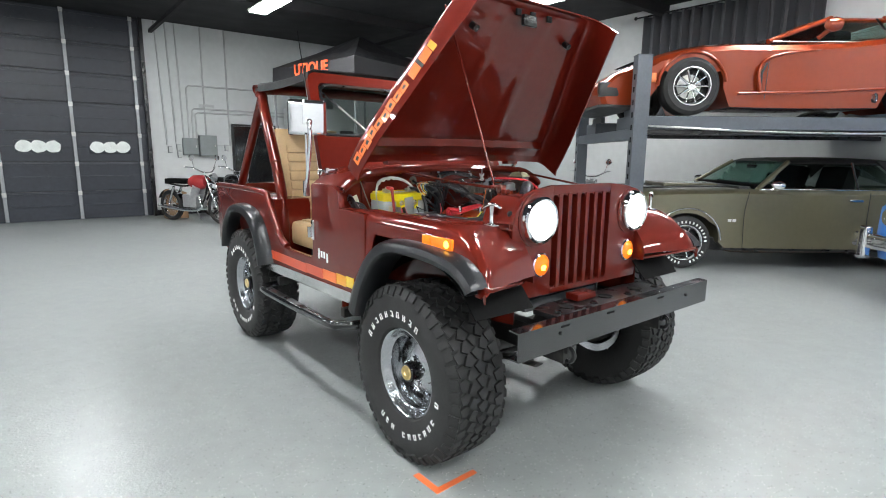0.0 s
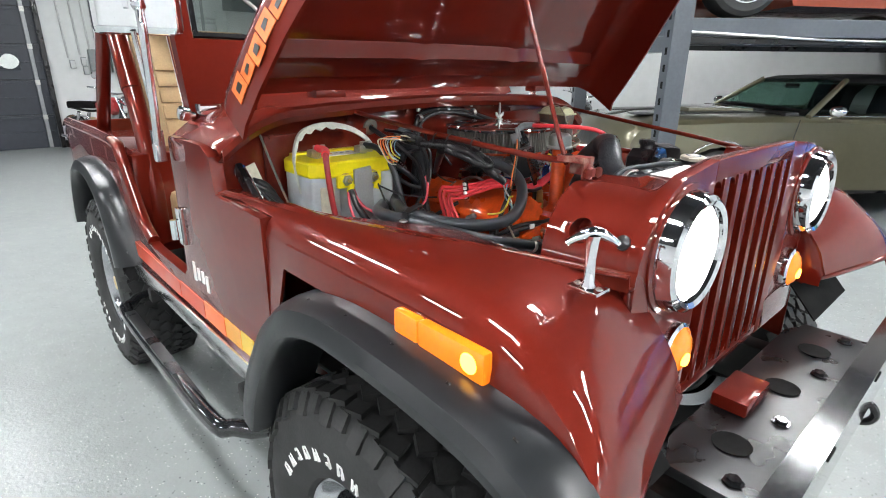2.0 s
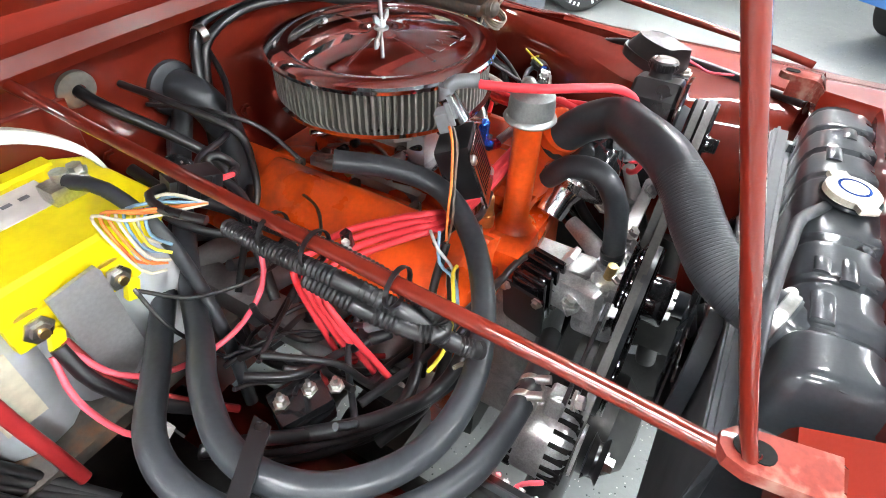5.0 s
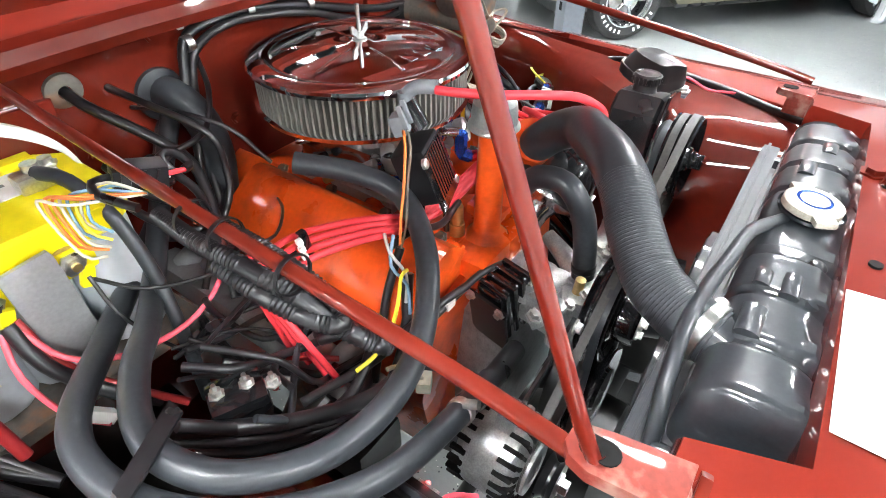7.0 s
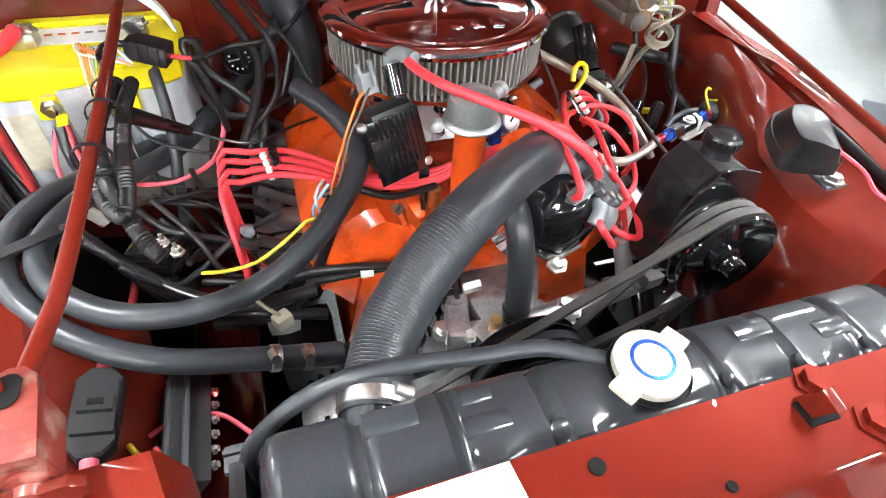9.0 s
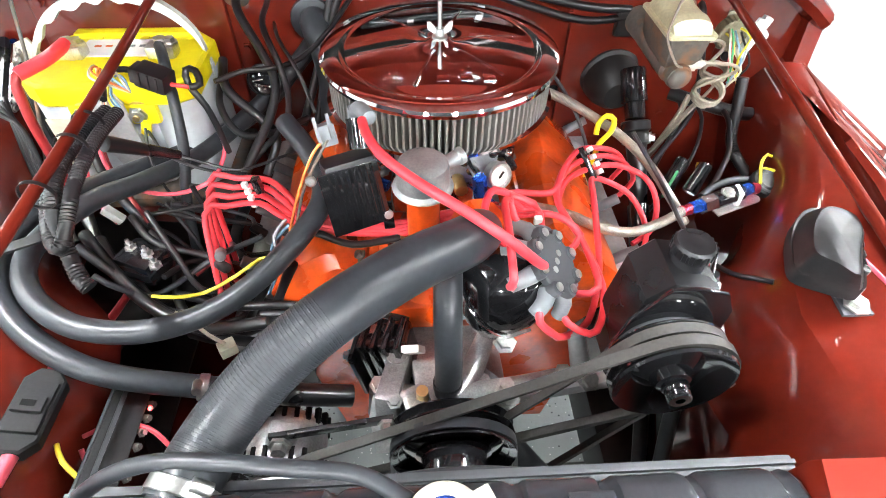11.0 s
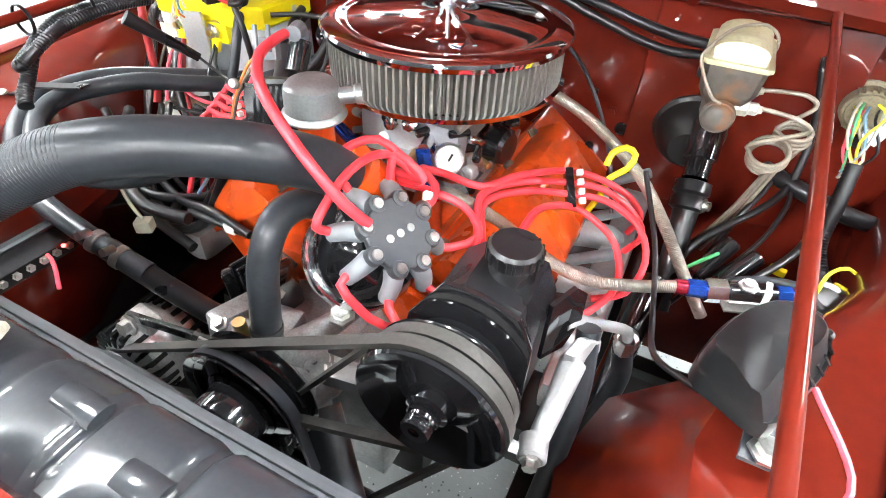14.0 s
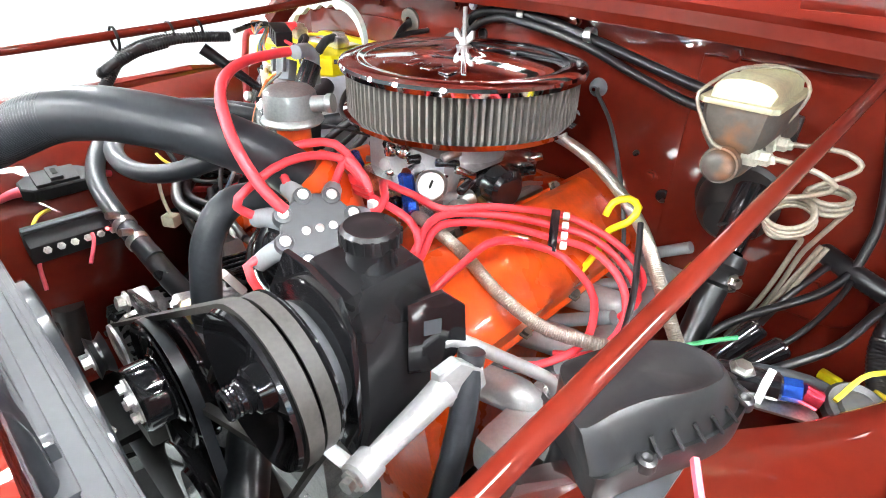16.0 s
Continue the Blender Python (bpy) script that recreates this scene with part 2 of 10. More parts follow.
M_HORN = material("horn_plastic", (0.011, 0.0115, 0.0125), 0.34, vary=0.25, scale=20, bump=0.04, bump_scale=120, dirt=(0.06, 0.058, 0.055), dirt_amount=0.25)
M_CASE = material("dull_black_case", (0.016, 0.016, 0.017), 0.6, vary=0.2, scale=30, spec=0.3)
M_CHASSIS = material("chassis_black", (0.011, 0.011, 0.011), 0.4, vary=0.3, dirt=(0.05, 0.045, 0.04), dirt_amount=0.4)
M_FILTER = material("filter_gauze", (0.17, 0.162, 0.145), 0.6, metal=0.1, vary=0.2, scale=60, bump=0.2, bump_scale=900)
M_REDLED = material("red_indicator", (1.0, 0.05, 0.05), 0.3, emission=4.0)
M_CORE = material("radiator_black", (0.022, 0.025, 0.029), 0.36, coat=0.9, vary=0.2, scale=25, bump=0.08, spec=0.2, coat_rough=0.10)
M_SHROUD = material("shroud_grey", (0.045, 0.049, 0.055), 0.52, vary=0.12, scale=10)


# geometry helpers
ROUND = set()


def cut(ob, bm):
    """Cut the closed form bm out of an object's mesh."""
    me = bpy.data.meshes.new("cutter")
    bmesh.ops.recalc_face_normals(bm, faces=bm.faces)
    bm.to_mesh(me)
    bm.free()
    tool = bpy.data.objects.new("cutter", me)
    bpy.context.scene.collection.objects.link(tool)
    md = ob.modifiers.new("cut", "BOOLEAN")
    md.object = tool
    md.operation = "DIFFERENCE"
    md.solver = "EXACT"
    dg = bpy.context.evaluated_depsgraph_get()
    cutme = bpy.data.meshes.new_from_object(ob.evaluated_get(dg))
    ob.modifiers.clear()
    ob.data = cutme
    bpy.data.objects.remove(tool)
    bpy.data.meshes.remove(me)


def part(name, bm, mat, parent=None, label="", smooth=True, angle=0.6):
    me = bpy.data.meshes.new(name)
    if id(bm) in ROUND:
        ROUND.discard(id(bm))
        angle = 0.92
    bm.normal_update()
    bm.to_mesh(me)
    bm.free()
    if mat is not None:
        me.materials.append(mat)
    if smooth:
        me.shade_smooth()
        me.set_sharp_from_angle(angle=angle)
    ob = new(name, me)
    if parent is not None:
        ob.parent = parent
    if label:
        tagged(ob, label)
    return ob


def thing(name, label, category, x=0, y=0, z=0, rz=0, group="", kind=""):
    e = new(name)
    e.empty_display_size = 0.1
    e.matrix_basis = pose(x, y, z, 0, 0, rz)
    return tagged(e, label, category, group, kind)


def shared(name, ob, parent, m):
    """Another object on the mesh of ob."""
    o = new(name, ob.data)
    o.parent = parent
    o.matrix_basis = m
    return o


def V(*p):
    return Vector(p)


def add_box(bm, c, s, bevel=0.0, m=None, seg=2):
    made = bmesh.ops.create_cube(bm, size=1.0)
    vs = made["verts"]
    for v in vs:
        v.co = Vector((v.co.x * s[0], v.co.y * s[1], v.co.z * s[2]))
    if bevel:
        es = list({e for v in vs for e in v.link_edges})
        got = bmesh.ops.bevel(bm, geom=es, offset=bevel, segments=seg, profile=0.7, affect="EDGES")
        vs = list({v for f in got["faces"] for v in f.verts} | {v for v in vs if v.is_valid})
    t = Matrix.Translation(c) @ (m.to_4x4() if m is not None else Matrix())
    for v in vs:
        v.co = t @ v.co
    return vs


def box_bm(c, s, bevel=0.0, m=None, seg=2):
    bm = bmesh.new()
    add_box(bm, c, s, bevel, m, seg)
    return bm


def frame_of(d):
    d = Vector(d).normalized()
    a = Vector((0, 0, 1)) if abs(d.z) < 0.9 else Vector((0, 1, 0))
    u = d.cross(a).normalized()
    return d, u, d.cross(u)


def add_lathe(bm, origin, axis, profile, seg=32, close=False):
    """Turn a profile of (distance along the axis, radius) round the axis."""
    o = Vector(origin)
    d, u, w = frame_of(axis)
    rings = []
    for h, r in profile:
        if r < 1e-6:
            rings.append([bm.verts.new(o + d * h)])
        else:
            rings.append([bm.verts.new(o + d * h + (u * math.cos(a) + w * math.sin(a)) * r)
                          for a in (2 * math.pi * i / seg for i in range(seg))])
    pairs = list(zip(rings, rings[1:])) + ([(rings[-1], rings[0])] if close else [])
    for a, b in pairs:
        for i in range(seg):
            j = (i + 1) % seg
            if len(a) == 1 and len(b) == 1:
                continue
            if len(a) == 1:
                bm.faces.new((a[0], b[j], b[i]))
            elif len(b) == 1:
                bm.faces.new((a[i], a[j], b[0]))
            else:
                bm.faces.new((a[i], a[j], b[j], b[i]))


def lathe_bm(origin, axis, profile, seg=32, close=False):
    bm = bmesh.new()
    add_lathe(bm, origin, axis, profile, seg, close)
    bmesh.ops.recalc_face_normals(bm, faces=bm.faces)
    return bm


def add_cyl(bm, a, b, r, r2=None, seg=16, bevel=0.0):
    a, b = Vector(a), Vector(b)
    h = (b - a).length
    r2 = r if r2 is None else r2
    if bevel:
        prof = [(0, 0), (0, r - bevel), (bevel, r), (h - bevel, r2), (h, r2 - bevel), (h, 0)]
    else:
        prof = [(0, 0), (0, r), (h, r2), (h, 0)]
    add_lathe(bm, a, b - a, prof, seg)


def cyl_bm(a, b, r, r2=None, seg=16, bevel=0.0):
    bm = bmesh.new()
    add_cyl(bm, a, b, r, r2, seg, bevel)
    bmesh.ops.recalc_face_normals(bm, faces=bm.faces)
    if 6 < seg < 12:
        ROUND.add(id(bm))
    return bm


def spline(pts, step):
    """A smooth line through the points (Catmull-Rom), cut into even steps."""
    P = [Vector(p) for p in pts]
    if len(P) == 2:
        n = max(1, int((P[1] - P[0]).length / step))
        return [P[0].lerp(P[1], i / n) for i in range(n + 1)]
    P = [2 * P[0] - P[1]] + P + [2 * P[-1] - P[-2]]
    out = []
    for i in range(1, len(P) - 2):
        p0, p1, p2, p3 = P[i - 1:i + 3]
        n = max(2, int((p2 - p1).length / step + 0.5))
        for k in range(n):
            t = k / n
            out.append(0.5 * (2 * p1 + (p2 - p0) * t + (2 * p0 - 5 * p1 + 4 * p2 - p3) * t * t + (3 * p1 - p0 - 3 * p2 + p3) * t ** 3))
    out.append(P[-2])
    return out


def add_tube(bm, pts, r, seg=10, step=0.012, rib=0.0, pitch=0.006, smooth_path=True, flat=1.0):
    """Sweep a round (or flattened) section along a line; rib makes it corrugated."""
    line = spline(pts, pitch / 2 if rib else step) if smooth_path else [Vector(p) for p in pts]
    t = (line[1] - line[0]).normalized()
    _, u, _ = frame_of(t)
    rings = []
    for i, p in enumerate(line):
        a, b = line[max(0, i - 1)], line[min(len(line) - 1, i + 1)]
        t = (b - a).normalized()
        u = (u - t * u.dot(t)).normalized()
        w = t.cross(u)
        rad = (r(i / (len(line) - 1)) if callable(r) else r) + (rib * (1 if i % 2 else -1))
        rings.append([bm.verts.new(p + (u * math.cos(q) + w * math.sin(q) * flat) * rad)
                      for q in (2 * math.pi * k / seg for k in range(seg))])
    for a, b in zip(rings, rings[1:]):
        for k in range(seg):
            j = (k + 1) % seg
            bm.faces.new((a[k], a[j], b[j], b[k]))
    bm.faces.new(list(reversed(rings[0])))
    bm.faces.new(rings[-1])


def tube_bm(pts, r, **kw):
    bm = bmesh.new()
    add_tube(bm, pts, r, **kw)
    ROUND.add(id(bm))
    return bm


def add_prism(bm, outline, place, depth, bevel=0.0, seg=2):
    """Extrude a flat outline of (a, b) by depth; place maps (a, b, c) to the world."""
    n = len(outline)
    v0 = [bm.verts.new(place(a, b, 0)) for a, b in outline]
    v1 = [bm.verts.new(place(a, b, depth)) for a, b in outline]
    fs = [bm.faces.new(v0), bm.faces.new(list(reversed(v1)))]
    for i in range(n):
        j = (i + 1) % n
        fs.append(bm.faces.new((v0[j], v0[i], v1[i], v1[j])))
    bmesh.ops.recalc_face_normals(bm, faces=fs)
    if bevel:
        es = list(set(fs[0].edges) | set(fs[1].edges))
        bmesh.ops.bevel(bm, geom=es, offset=bevel, segments=seg, profile=0.7, affect="EDGES", clamp_overlap=True)


def prism_bm(outline, place, depth, bevel=0.0, seg=2):
    bm = bmesh.new()
    add_prism(bm, outline, place, depth, bevel, seg)
    return bm


def add_grid(bm, rows, closed=False):
    """A skin over rows of points."""
    R = [[bm.verts.new(p) for p in row] for row in rows]
    for a, b in zip(R, R[1:]):
        n = len(a)
        for i in range(n if closed else n - 1):
            j = (i + 1) % n
            bm.faces.new((a[i], a[j], b[j], b[i]))
    return R


def skin_bm(rows, closed=False, thick=0.0, caps=False):
    bm = bmesh.new()
    R = add_grid(bm, rows, closed)
    if caps:
        bm.faces.new(list(reversed(R[0])))
        bm.faces.new(R[-1])
    bmesh.ops.recalc_face_normals(bm, faces=bm.faces)
    if thick:
        bmesh.ops.solidify(bm, geom=bm.faces[:], thickness=thick)
        bmesh.ops.recalc_face_normals(bm, faces=bm.faces)
    return bm


def arc(cx, cy, r, a0, a1, n):
    return [(cx + r * math.cos(math.radians(a0 + (a1 - a0) * i / n)), cy + r * math.sin(math.radians(a0 + (a1 - a0) * i / n))) for i in range(n + 1)]


def lerp_table(table, x):
    if x <= table[0][0]:
        return table[0][1]
    for (a, va), (b, vb) in zip(table, table[1:]):
        if x <= b:
            return va + (vb - va) * (x - a) / (b - a)
    return table[-1][1]


def bolt_bm(p, axis, r=0.008, h=0.006):
    bm = bmesh.new()
    d, u, w = frame_of(axis)
    add_lathe(bm, p, axis, [(0, 0), (0, r * 1.5), (h * 0.3, r * 1.5), (h * 0.3, r), (h, r), (h, 0)], 6)
    bmesh.ops.recalc_face_normals(bm, faces=bm.faces)
    return bm

# the showroom
X0, X1, Y0, Y1 = -8.0, 7.3, -8.0, 10.9


def build_room():
    def st(name, bm, mat, label, cat, smooth=False):
        return tagged(part(name, bm, mat, None, smooth=smooth), label, cat, kind="structure")

    st("floor", box_bm(((X0 + X1) / 2, (Y0 + Y1) / 2, -0.1), (X1 - X0 + 0.4, Y1 - Y0 + 0.4, 0.2)), M_FLOOR,
       "glossy light grey epoxy garage floor with dark flecks", "floor")
    st("ceiling", box_bm(((X0 + X1) / 2, (Y0 + Y1) / 2, CEILING + 0.1), (X1 - X0 + 0.4, Y1 - Y0 + 0.4, 0.2)), M_CEIL,
       "black painted showroom ceiling", "ceiling")
    # back wall with the opening of the overhead door from x -5.8 to 0.12
    bm = bmesh.new()
    add_box(bm, ((0.2 + X1) / 2, Y1 + 0.1, CEILING / 2), (X1 - 0.2, 0.2, CEILING))
    add_box(bm, ((X0 - 5.9) / 2, Y1 + 0.1, CEILING / 2), (-5.9 - X0, 0.2, CEILING))
    st("wall_back", bm, M_WALL, "white painted showroom wall with conduits", "wall")
    st("wall_right", box_bm((X1 + 0.1, (Y0 + Y1) / 2, CEILING / 2), (0.2, Y1 - Y0 + 0.4, CEILING)), M_WALL, "white painted showroom wall behind the lift", "wall")
    st("wall_left", box_bm((X0 - 0.1, (Y0 + Y1) / 2, CEILING / 2), (0.2, Y1 - Y0 + 0.4, CEILING)), M_WALL, "plain white painted side wall", "wall")
    st("wall_front", box_bm(((X0 + X1) / 2, Y0 - 0.1, CEILING / 2), (X1 - X0 + 0.4, 0.2, CEILING)), M_WALL, "plain white painted end wall", "wall")
    bm = bmesh.new()
    add_box(bm, (3.75, Y1 - 0.008, 0.06), (7.1, 0.016, 0.12), 0.004)
    st("baseboard", bm, M_SATIN, "thin dark baseboard along the white wall", "baseboard")
    # ceiling beams
    bm = bmesh.new()
    for y in (-5.5, -1.0, 3.6, 7.6):
        add_box(bm, ((X0 + X1) / 2, y, CEILING - 0.09), (X1 - X0, 0.12, 0.18), 0.01)
    for x in (-4.5, 0.35, 4.6):
        add_box(bm, (x, (Y0 + Y1) / 2, CEILING - 0.22), (0.07, Y1 - Y0, 0.07), 0.01)
    st("trim", bm, M_CEIL, "black painted ceiling beams and pipes", "beam")

    # overhead door
    door = thing("door_1", "dark charcoal sectional overhead door with grey struts", "garage door", -2.85, Y1, 0, kind="structure")
    h = CEILING / 7
    for i in range(7):
        part("panel", box_bm((0, 0.09, h * (i + 0.5)), (6.05, 0.06, h - 0.014), 0.006), M_DOOR, door, smooth=False)
        bm = bmesh.new()
        add_box(bm, (0, 0.055, h * (i + 1) - 0.05), (6.0, 0.02, 0.035), 0.006)
        add_box(bm, (0, 0.055, h * (i + 0.5)), (6.0, 0.012, 0.02), 0.004)
        part("rib", bm, M_DOOR, door, smooth=False)
    for x in (-2.7, -1.55, -0.35, 0.55, 1.72, 2.85):
        part("strut", box_bm((x + 0.0, 0.03, CEILING / 2 - 0.02), (0.055, 0.05, CEILING - 0.06), 0.006), M_STRUT, door, "vertical grey steel strut", smooth=False)
        for i in range(7):
            part("hinge", box_bm((x, 0.004, h * (i + 1) - 0.04), (0.07, 0.012, 0.08), 0.004), M_STEEL, door, smooth=False)
    part("track", box_bm((3.02, -0.02, CEILING / 2), (0.07, 0.09, CEILING), 0.01), M_SATIN, door, "black door track", smooth=False)
    for x in (1.15, 2.31):
        w = part("window", box_bm((x, 0.045, 1.43), (0.72, 0.03, 0.25), 0.02), M_DOOR, door)
        rng = random.Random(int(x * 10))
        for k in range(3):
            c = x - 0.22 + 0.22 * k
            prof = [(0.14 * math.cos(a) * rng.uniform(0.85, 1.0), 0.125 * math.sin(a) * rng.uniform(0.85, 1.0)) for a in (2 * math.pi * j / 14 for j in range(14))]
            part("film", prism_bm(prof, lambda a, b, d, c=c, k=k: V(c + a, 0.026 - d - 0.003 * k, 1.43 + b), 0.004), M_FROSTGLOW, w, "frosted white film patch", smooth=False)

    # conduits and panels on the back wall
    def conduit(pts, label="thin galvanised conduit on the white wall"):
        ob = part("conduit", tube_bm(pts, 0.016, seg=8, smooth_path=False), M_CONDUIT)
        return tagged(ob, label, "conduit", "conduits on the wall")
    y = Y1 - 0.03
    conduit([(1.30, y, 3.98), (1.30, y, 1.72)])
    conduit([(0.42, y, 3.98), (0.50, y, 1.5)])
    conduit([(0.62, y, 3.98), (0.68, y, 1.55)])
    conduit([(0.80, y, 3.98), (0.84, y, 1.62)])
    conduit([(1.80, y, 3.98), (1.80, y, 1.5), (1.49, y, 1.5)])
    conduit([(0.95, y, 1.66), (0.95, y, 2.7), (1.0, y, 2.76), (4.2, y, 2.76)])
    conduit([(1.03, y, 1.66), (1.03, y, 2.22), (1.08, y, 2.28), (4.2, y, 2.28)])
    conduit([(1.10, y, 1.66), (1.10, y, 2.15), (1.15, y, 2.20), (4.2, y, 2.20)])
    rail = part("bracket", box_bm((1.36, Y1 - 0.02, 2.36), (0.3, 0.04, 0.05), 0.005), M_CONDUIT, smooth=False)
    tagged(rail, "short grey steel conduit bracket on the wall", "bracket")
    for cx, cz, w, hh, d in ((1.31, 1.49, 0.36, 0.45, 0.16), (0.95, 1.47, 0.30, 0.36, 0.12)):
        e = thing("electrical_panel", "grey steel electrical panel on the white wall", "electrical panel", cx, Y1, cz, group="electrical panels")
        part("enclosure", box_bm((0, -d / 2, 0), (w, d, hh), 0.01), M_BOXGREY, e, smooth=False)
        part("panel_door", box_bm((0, -d - 0.006, 0), (w - 0.03, 0.012, hh - 0.03), 0.004), M_BOXGREY, e, smooth=False)
        part("latch", box_bm((w * 0.36, -d - 0.016, 0), (0.02, 0.02, 0.05), 0.004), M_STEEL, e, smooth=False)
    for cx, cz in ((0.55, 1.4), (0.72, 1.45), (0.73, 1.3), (1.72, 1.45)):
        e = thing("outlet_box", "small grey outlet box on the white wall", "outlet", cx, Y1, cz, group="outlet boxes")
        part("box", box_bm((0, -0.03, 0), (0.08, 0.06, 0.14), 0.008), M_BOXGREY, e, smooth=False)
        part("cover", box_bm((0, -0.065, 0), (0.07, 0.01, 0.12), 0.004), M_CONDUIT, e, smooth=False)
    d2 = thing("door_2", "plain black doorway panel in the white wall", "door", 2.4, Y1, 0, kind="structure")
    part("leaf", box_bm((0, -0.02, 0.98), (1.0, 0.04, 1.92), 0.006), M_BLACK, d2, smooth=False)
    part("frame", prism_bm([(-0.55, 0.0), (-0.55, 1.99), (0.55, 1.99), (0.55, 0.0), (0.5, 0.0), (0.5, 1.945), (-0.5, 1.945), (-0.5, 0.0)],
                           lambda a, b, c: V(a, -c, b), 0.05), M_SATIN, d2, smooth=False)
    part("door_handle", cyl_bm((0.4, -0.04, 1.0), (0.4, -0.09, 1.0), 0.025), M_STEEL, d2)
    w1 = thing("window_1", "small dark window in the white wall", "window", 4.6, Y1, 1.62, kind="structure")
    part("pane", box_bm((0, -0.01, 0), (0.8, 0.02, 0.62), 0.003), M_BLACK, w1, smooth=False)
    part("window_frame", box_bm((0, -0.005, -0.33), (0.9, 0.05, 0.04), 0.004), M_CONDUIT, w1, smooth=False)

    # ceiling lights
    first = None
    for x in (-4.9, -1.7, 1.48, 4.7):
        for yy in (-6.8, -3.3, 0.2, 3.7, 7.22):
            if x > 4 and yy > 7:
                continue
            m = pose(1.86 if (x, yy) == (1.48, 0.2) else x, yy, CEILING - 0.25)
            if first is None:
                first = thing("ceiling_light", "white rectangular fluorescent ceiling light, lit", "ceiling light", group="ceiling lights")
                part("housing", prism_bm([(-0.17, 0), (-0.1, 0.06), (0.1, 0.06), (0.17, 0), (0.15, -0.01), (-0.15, -0.01)], lambda a, b, c: V(a, c - 0.66, b + 0.02), 1.32), M_WHITEPL, first, smooth=False)
                part("diffuser", box_bm((0, 0, -0.005), (0.28, 1.26, 0.03), 0.01), M_LAMP, first, "glowing white diffuser", smooth=False)
                for s in (-0.5, 0.5):
                    part("hanger", cyl_bm((0, s, 0.07), (0, s, 0.25), 0.006, seg=8), M_SATIN, first)
                first.matrix_basis = m
            else:
                copy_thing(first, m)

    # curtain on the right wall
    cur = thing("curtain", "slate grey curtain hanging from a black rod", "curtain", X1 - 0.12, 3.0, 0)
    for y0, n in ((-1.9, 13), (-0.47, 13)):
        rows = []
        for z in (2.0, 2.6, 3.3, 3.84):
            rows.append([V(0.05 * math.sin(i * 1.1) * (1 + 0.1 * z), y0 + 0.024 * i * n / 10, z) for i in range(46)])
        part("drape", skin_bm(rows, thick=0.006), M_CURTAIN, cur)
    part("rod", cyl_bm((0, -2.1, 3.86), (0, 1.1, 3.86), 0.014, seg=10), M_SATIN, cur)
    part("finial", lathe_bm((0, 1.1, 3.86), (0, 1, 0), [(0, 0.014), (0.01, 0.03), (0.03, 0.034), (0.05, 0.02), (0.06, 0)], 12), M_SATIN, cur)

    # canopy tent with orange print in the far corner
    tent = thing("canopy_tent", "black pop-up canopy tent with orange printed lettering", "tent", 3.72, 8.25, 0, 12.0)
    top = []
    cs = [(-1.25, -1.25), (1.25, -1.25), (1.25, 1.25), (-1.25, 1.25)]
    bm = bmesh.new()
    peak = bm.verts.new((0, 0, 3.72))
    ring = []
    for i in range(4):
        a, b = cs[i], cs[(i + 1) % 4]
        for k in range(4):
            t = k / 4
            sag = 0.10 * math.sin(math.pi * t)
            ring.append(bm.verts.new((a[0] + (b[0] - a[0]) * t, a[1] + (b[1] - a[1]) * t, 3.05 - sag * 0.3)))
    low = [bm.verts.new((v.co.x * 1.01, v.co.y * 1.01, 2.72)) for v in ring]
    mid = [bm.verts.new((v.co.x * 0.5, v.co.y * 0.5, 3.36 - (0.05 if i % 4 else 0.0))) for i, v in enumerate(ring)]
    for i in range(16):
        j = (i + 1) % 16
        bm.faces.new((peak, mid[i], mid[j]))
        bm.faces.new((mid[i], ring[i], ring[j], mid[j]))
        bm.faces.new((ring[i], low[i], low[j], ring[j]))
    bmesh.ops.recalc_face_normals(bm, faces=bm.faces)
    part("canopy", bm, M_TENT, tent, smooth=False)
    for a, b in cs:
        part("leg", box_bm((a * 0.985, b * 0.985, 1.52), (0.035, 0.035, 3.04), 0.003), M_STRUT, tent, smooth=False)
    cu = bpy.data.curves.new("lettering", "FONT")
    cu.body, cu.size, cu.extrude, cu.align_x = "UTIQUE", 0.29, 0.002, "CENTER"
    cu.offset = 0.008
    tx = new("lettering", cu)
    tx.data.materials.append(M_TENTTEXT)
    dg = bpy.context.evaluated_depsgraph_get()
    me = bpy.data.meshes.new_from_object(tx.evaluated_get(dg))
    bpy.data.objects.remove(tx)
    t2 = new("lettering", me)
    t2.parent = tent
    t2.matrix_basis = pose(-1.29, -0.05, 2.84, 90, 0, -90)

    # orange corner mark on the floor
    tape = prism_bm([(-0.835, -0.1), (-0.83, -0.265), (-0.60, -0.255), (-0.60, -0.225), (-0.80, -0.232), (-0.803, -0.1)], lambda a, b, c: V(a, b, c), 0.0015)
    tagged(part("tape_mark", tape, M_TAPE, smooth=False), "orange corner tape mark stuck on the grey floor", "tape")
    # cardboard box by the wall
    cb = thing("cardboard_box", "plain brown cardboard box standing by the wall", "box", 0.45, 10.3, 0)
    part("carton", box_bm((0, 0, 0.26), (0.4, 0.35, 0.52), 0.006), M_CARD, cb, smooth=False)
    part("flap", box_bm((0.0, -0.09, 0.526), (0.4, 0.17, 0.006), 0.001), M_CARD, cb, smooth=False)
    part("flap", box_bm((0.0, 0.09, 0.526), (0.4, 0.17, 0.006), 0.001), M_CARD, cb, smooth=False)
    # shelf box by the wall, high up
    sh = thing("storage_crate", "grey storage crate on top of the wall cabinet", "crate", 3.7, 10.5, 0)
    part("cabinet", box_bm((0, 0.1, 1.2), (1.2, 0.55, 2.4), 0.01), M_WALL, sh, smooth=False)
    part("crate", box_bm((0, 0.1, 2.62), (0.9, 0.5, 0.42), 0.02), M_BOXGREY, sh, smooth=False)


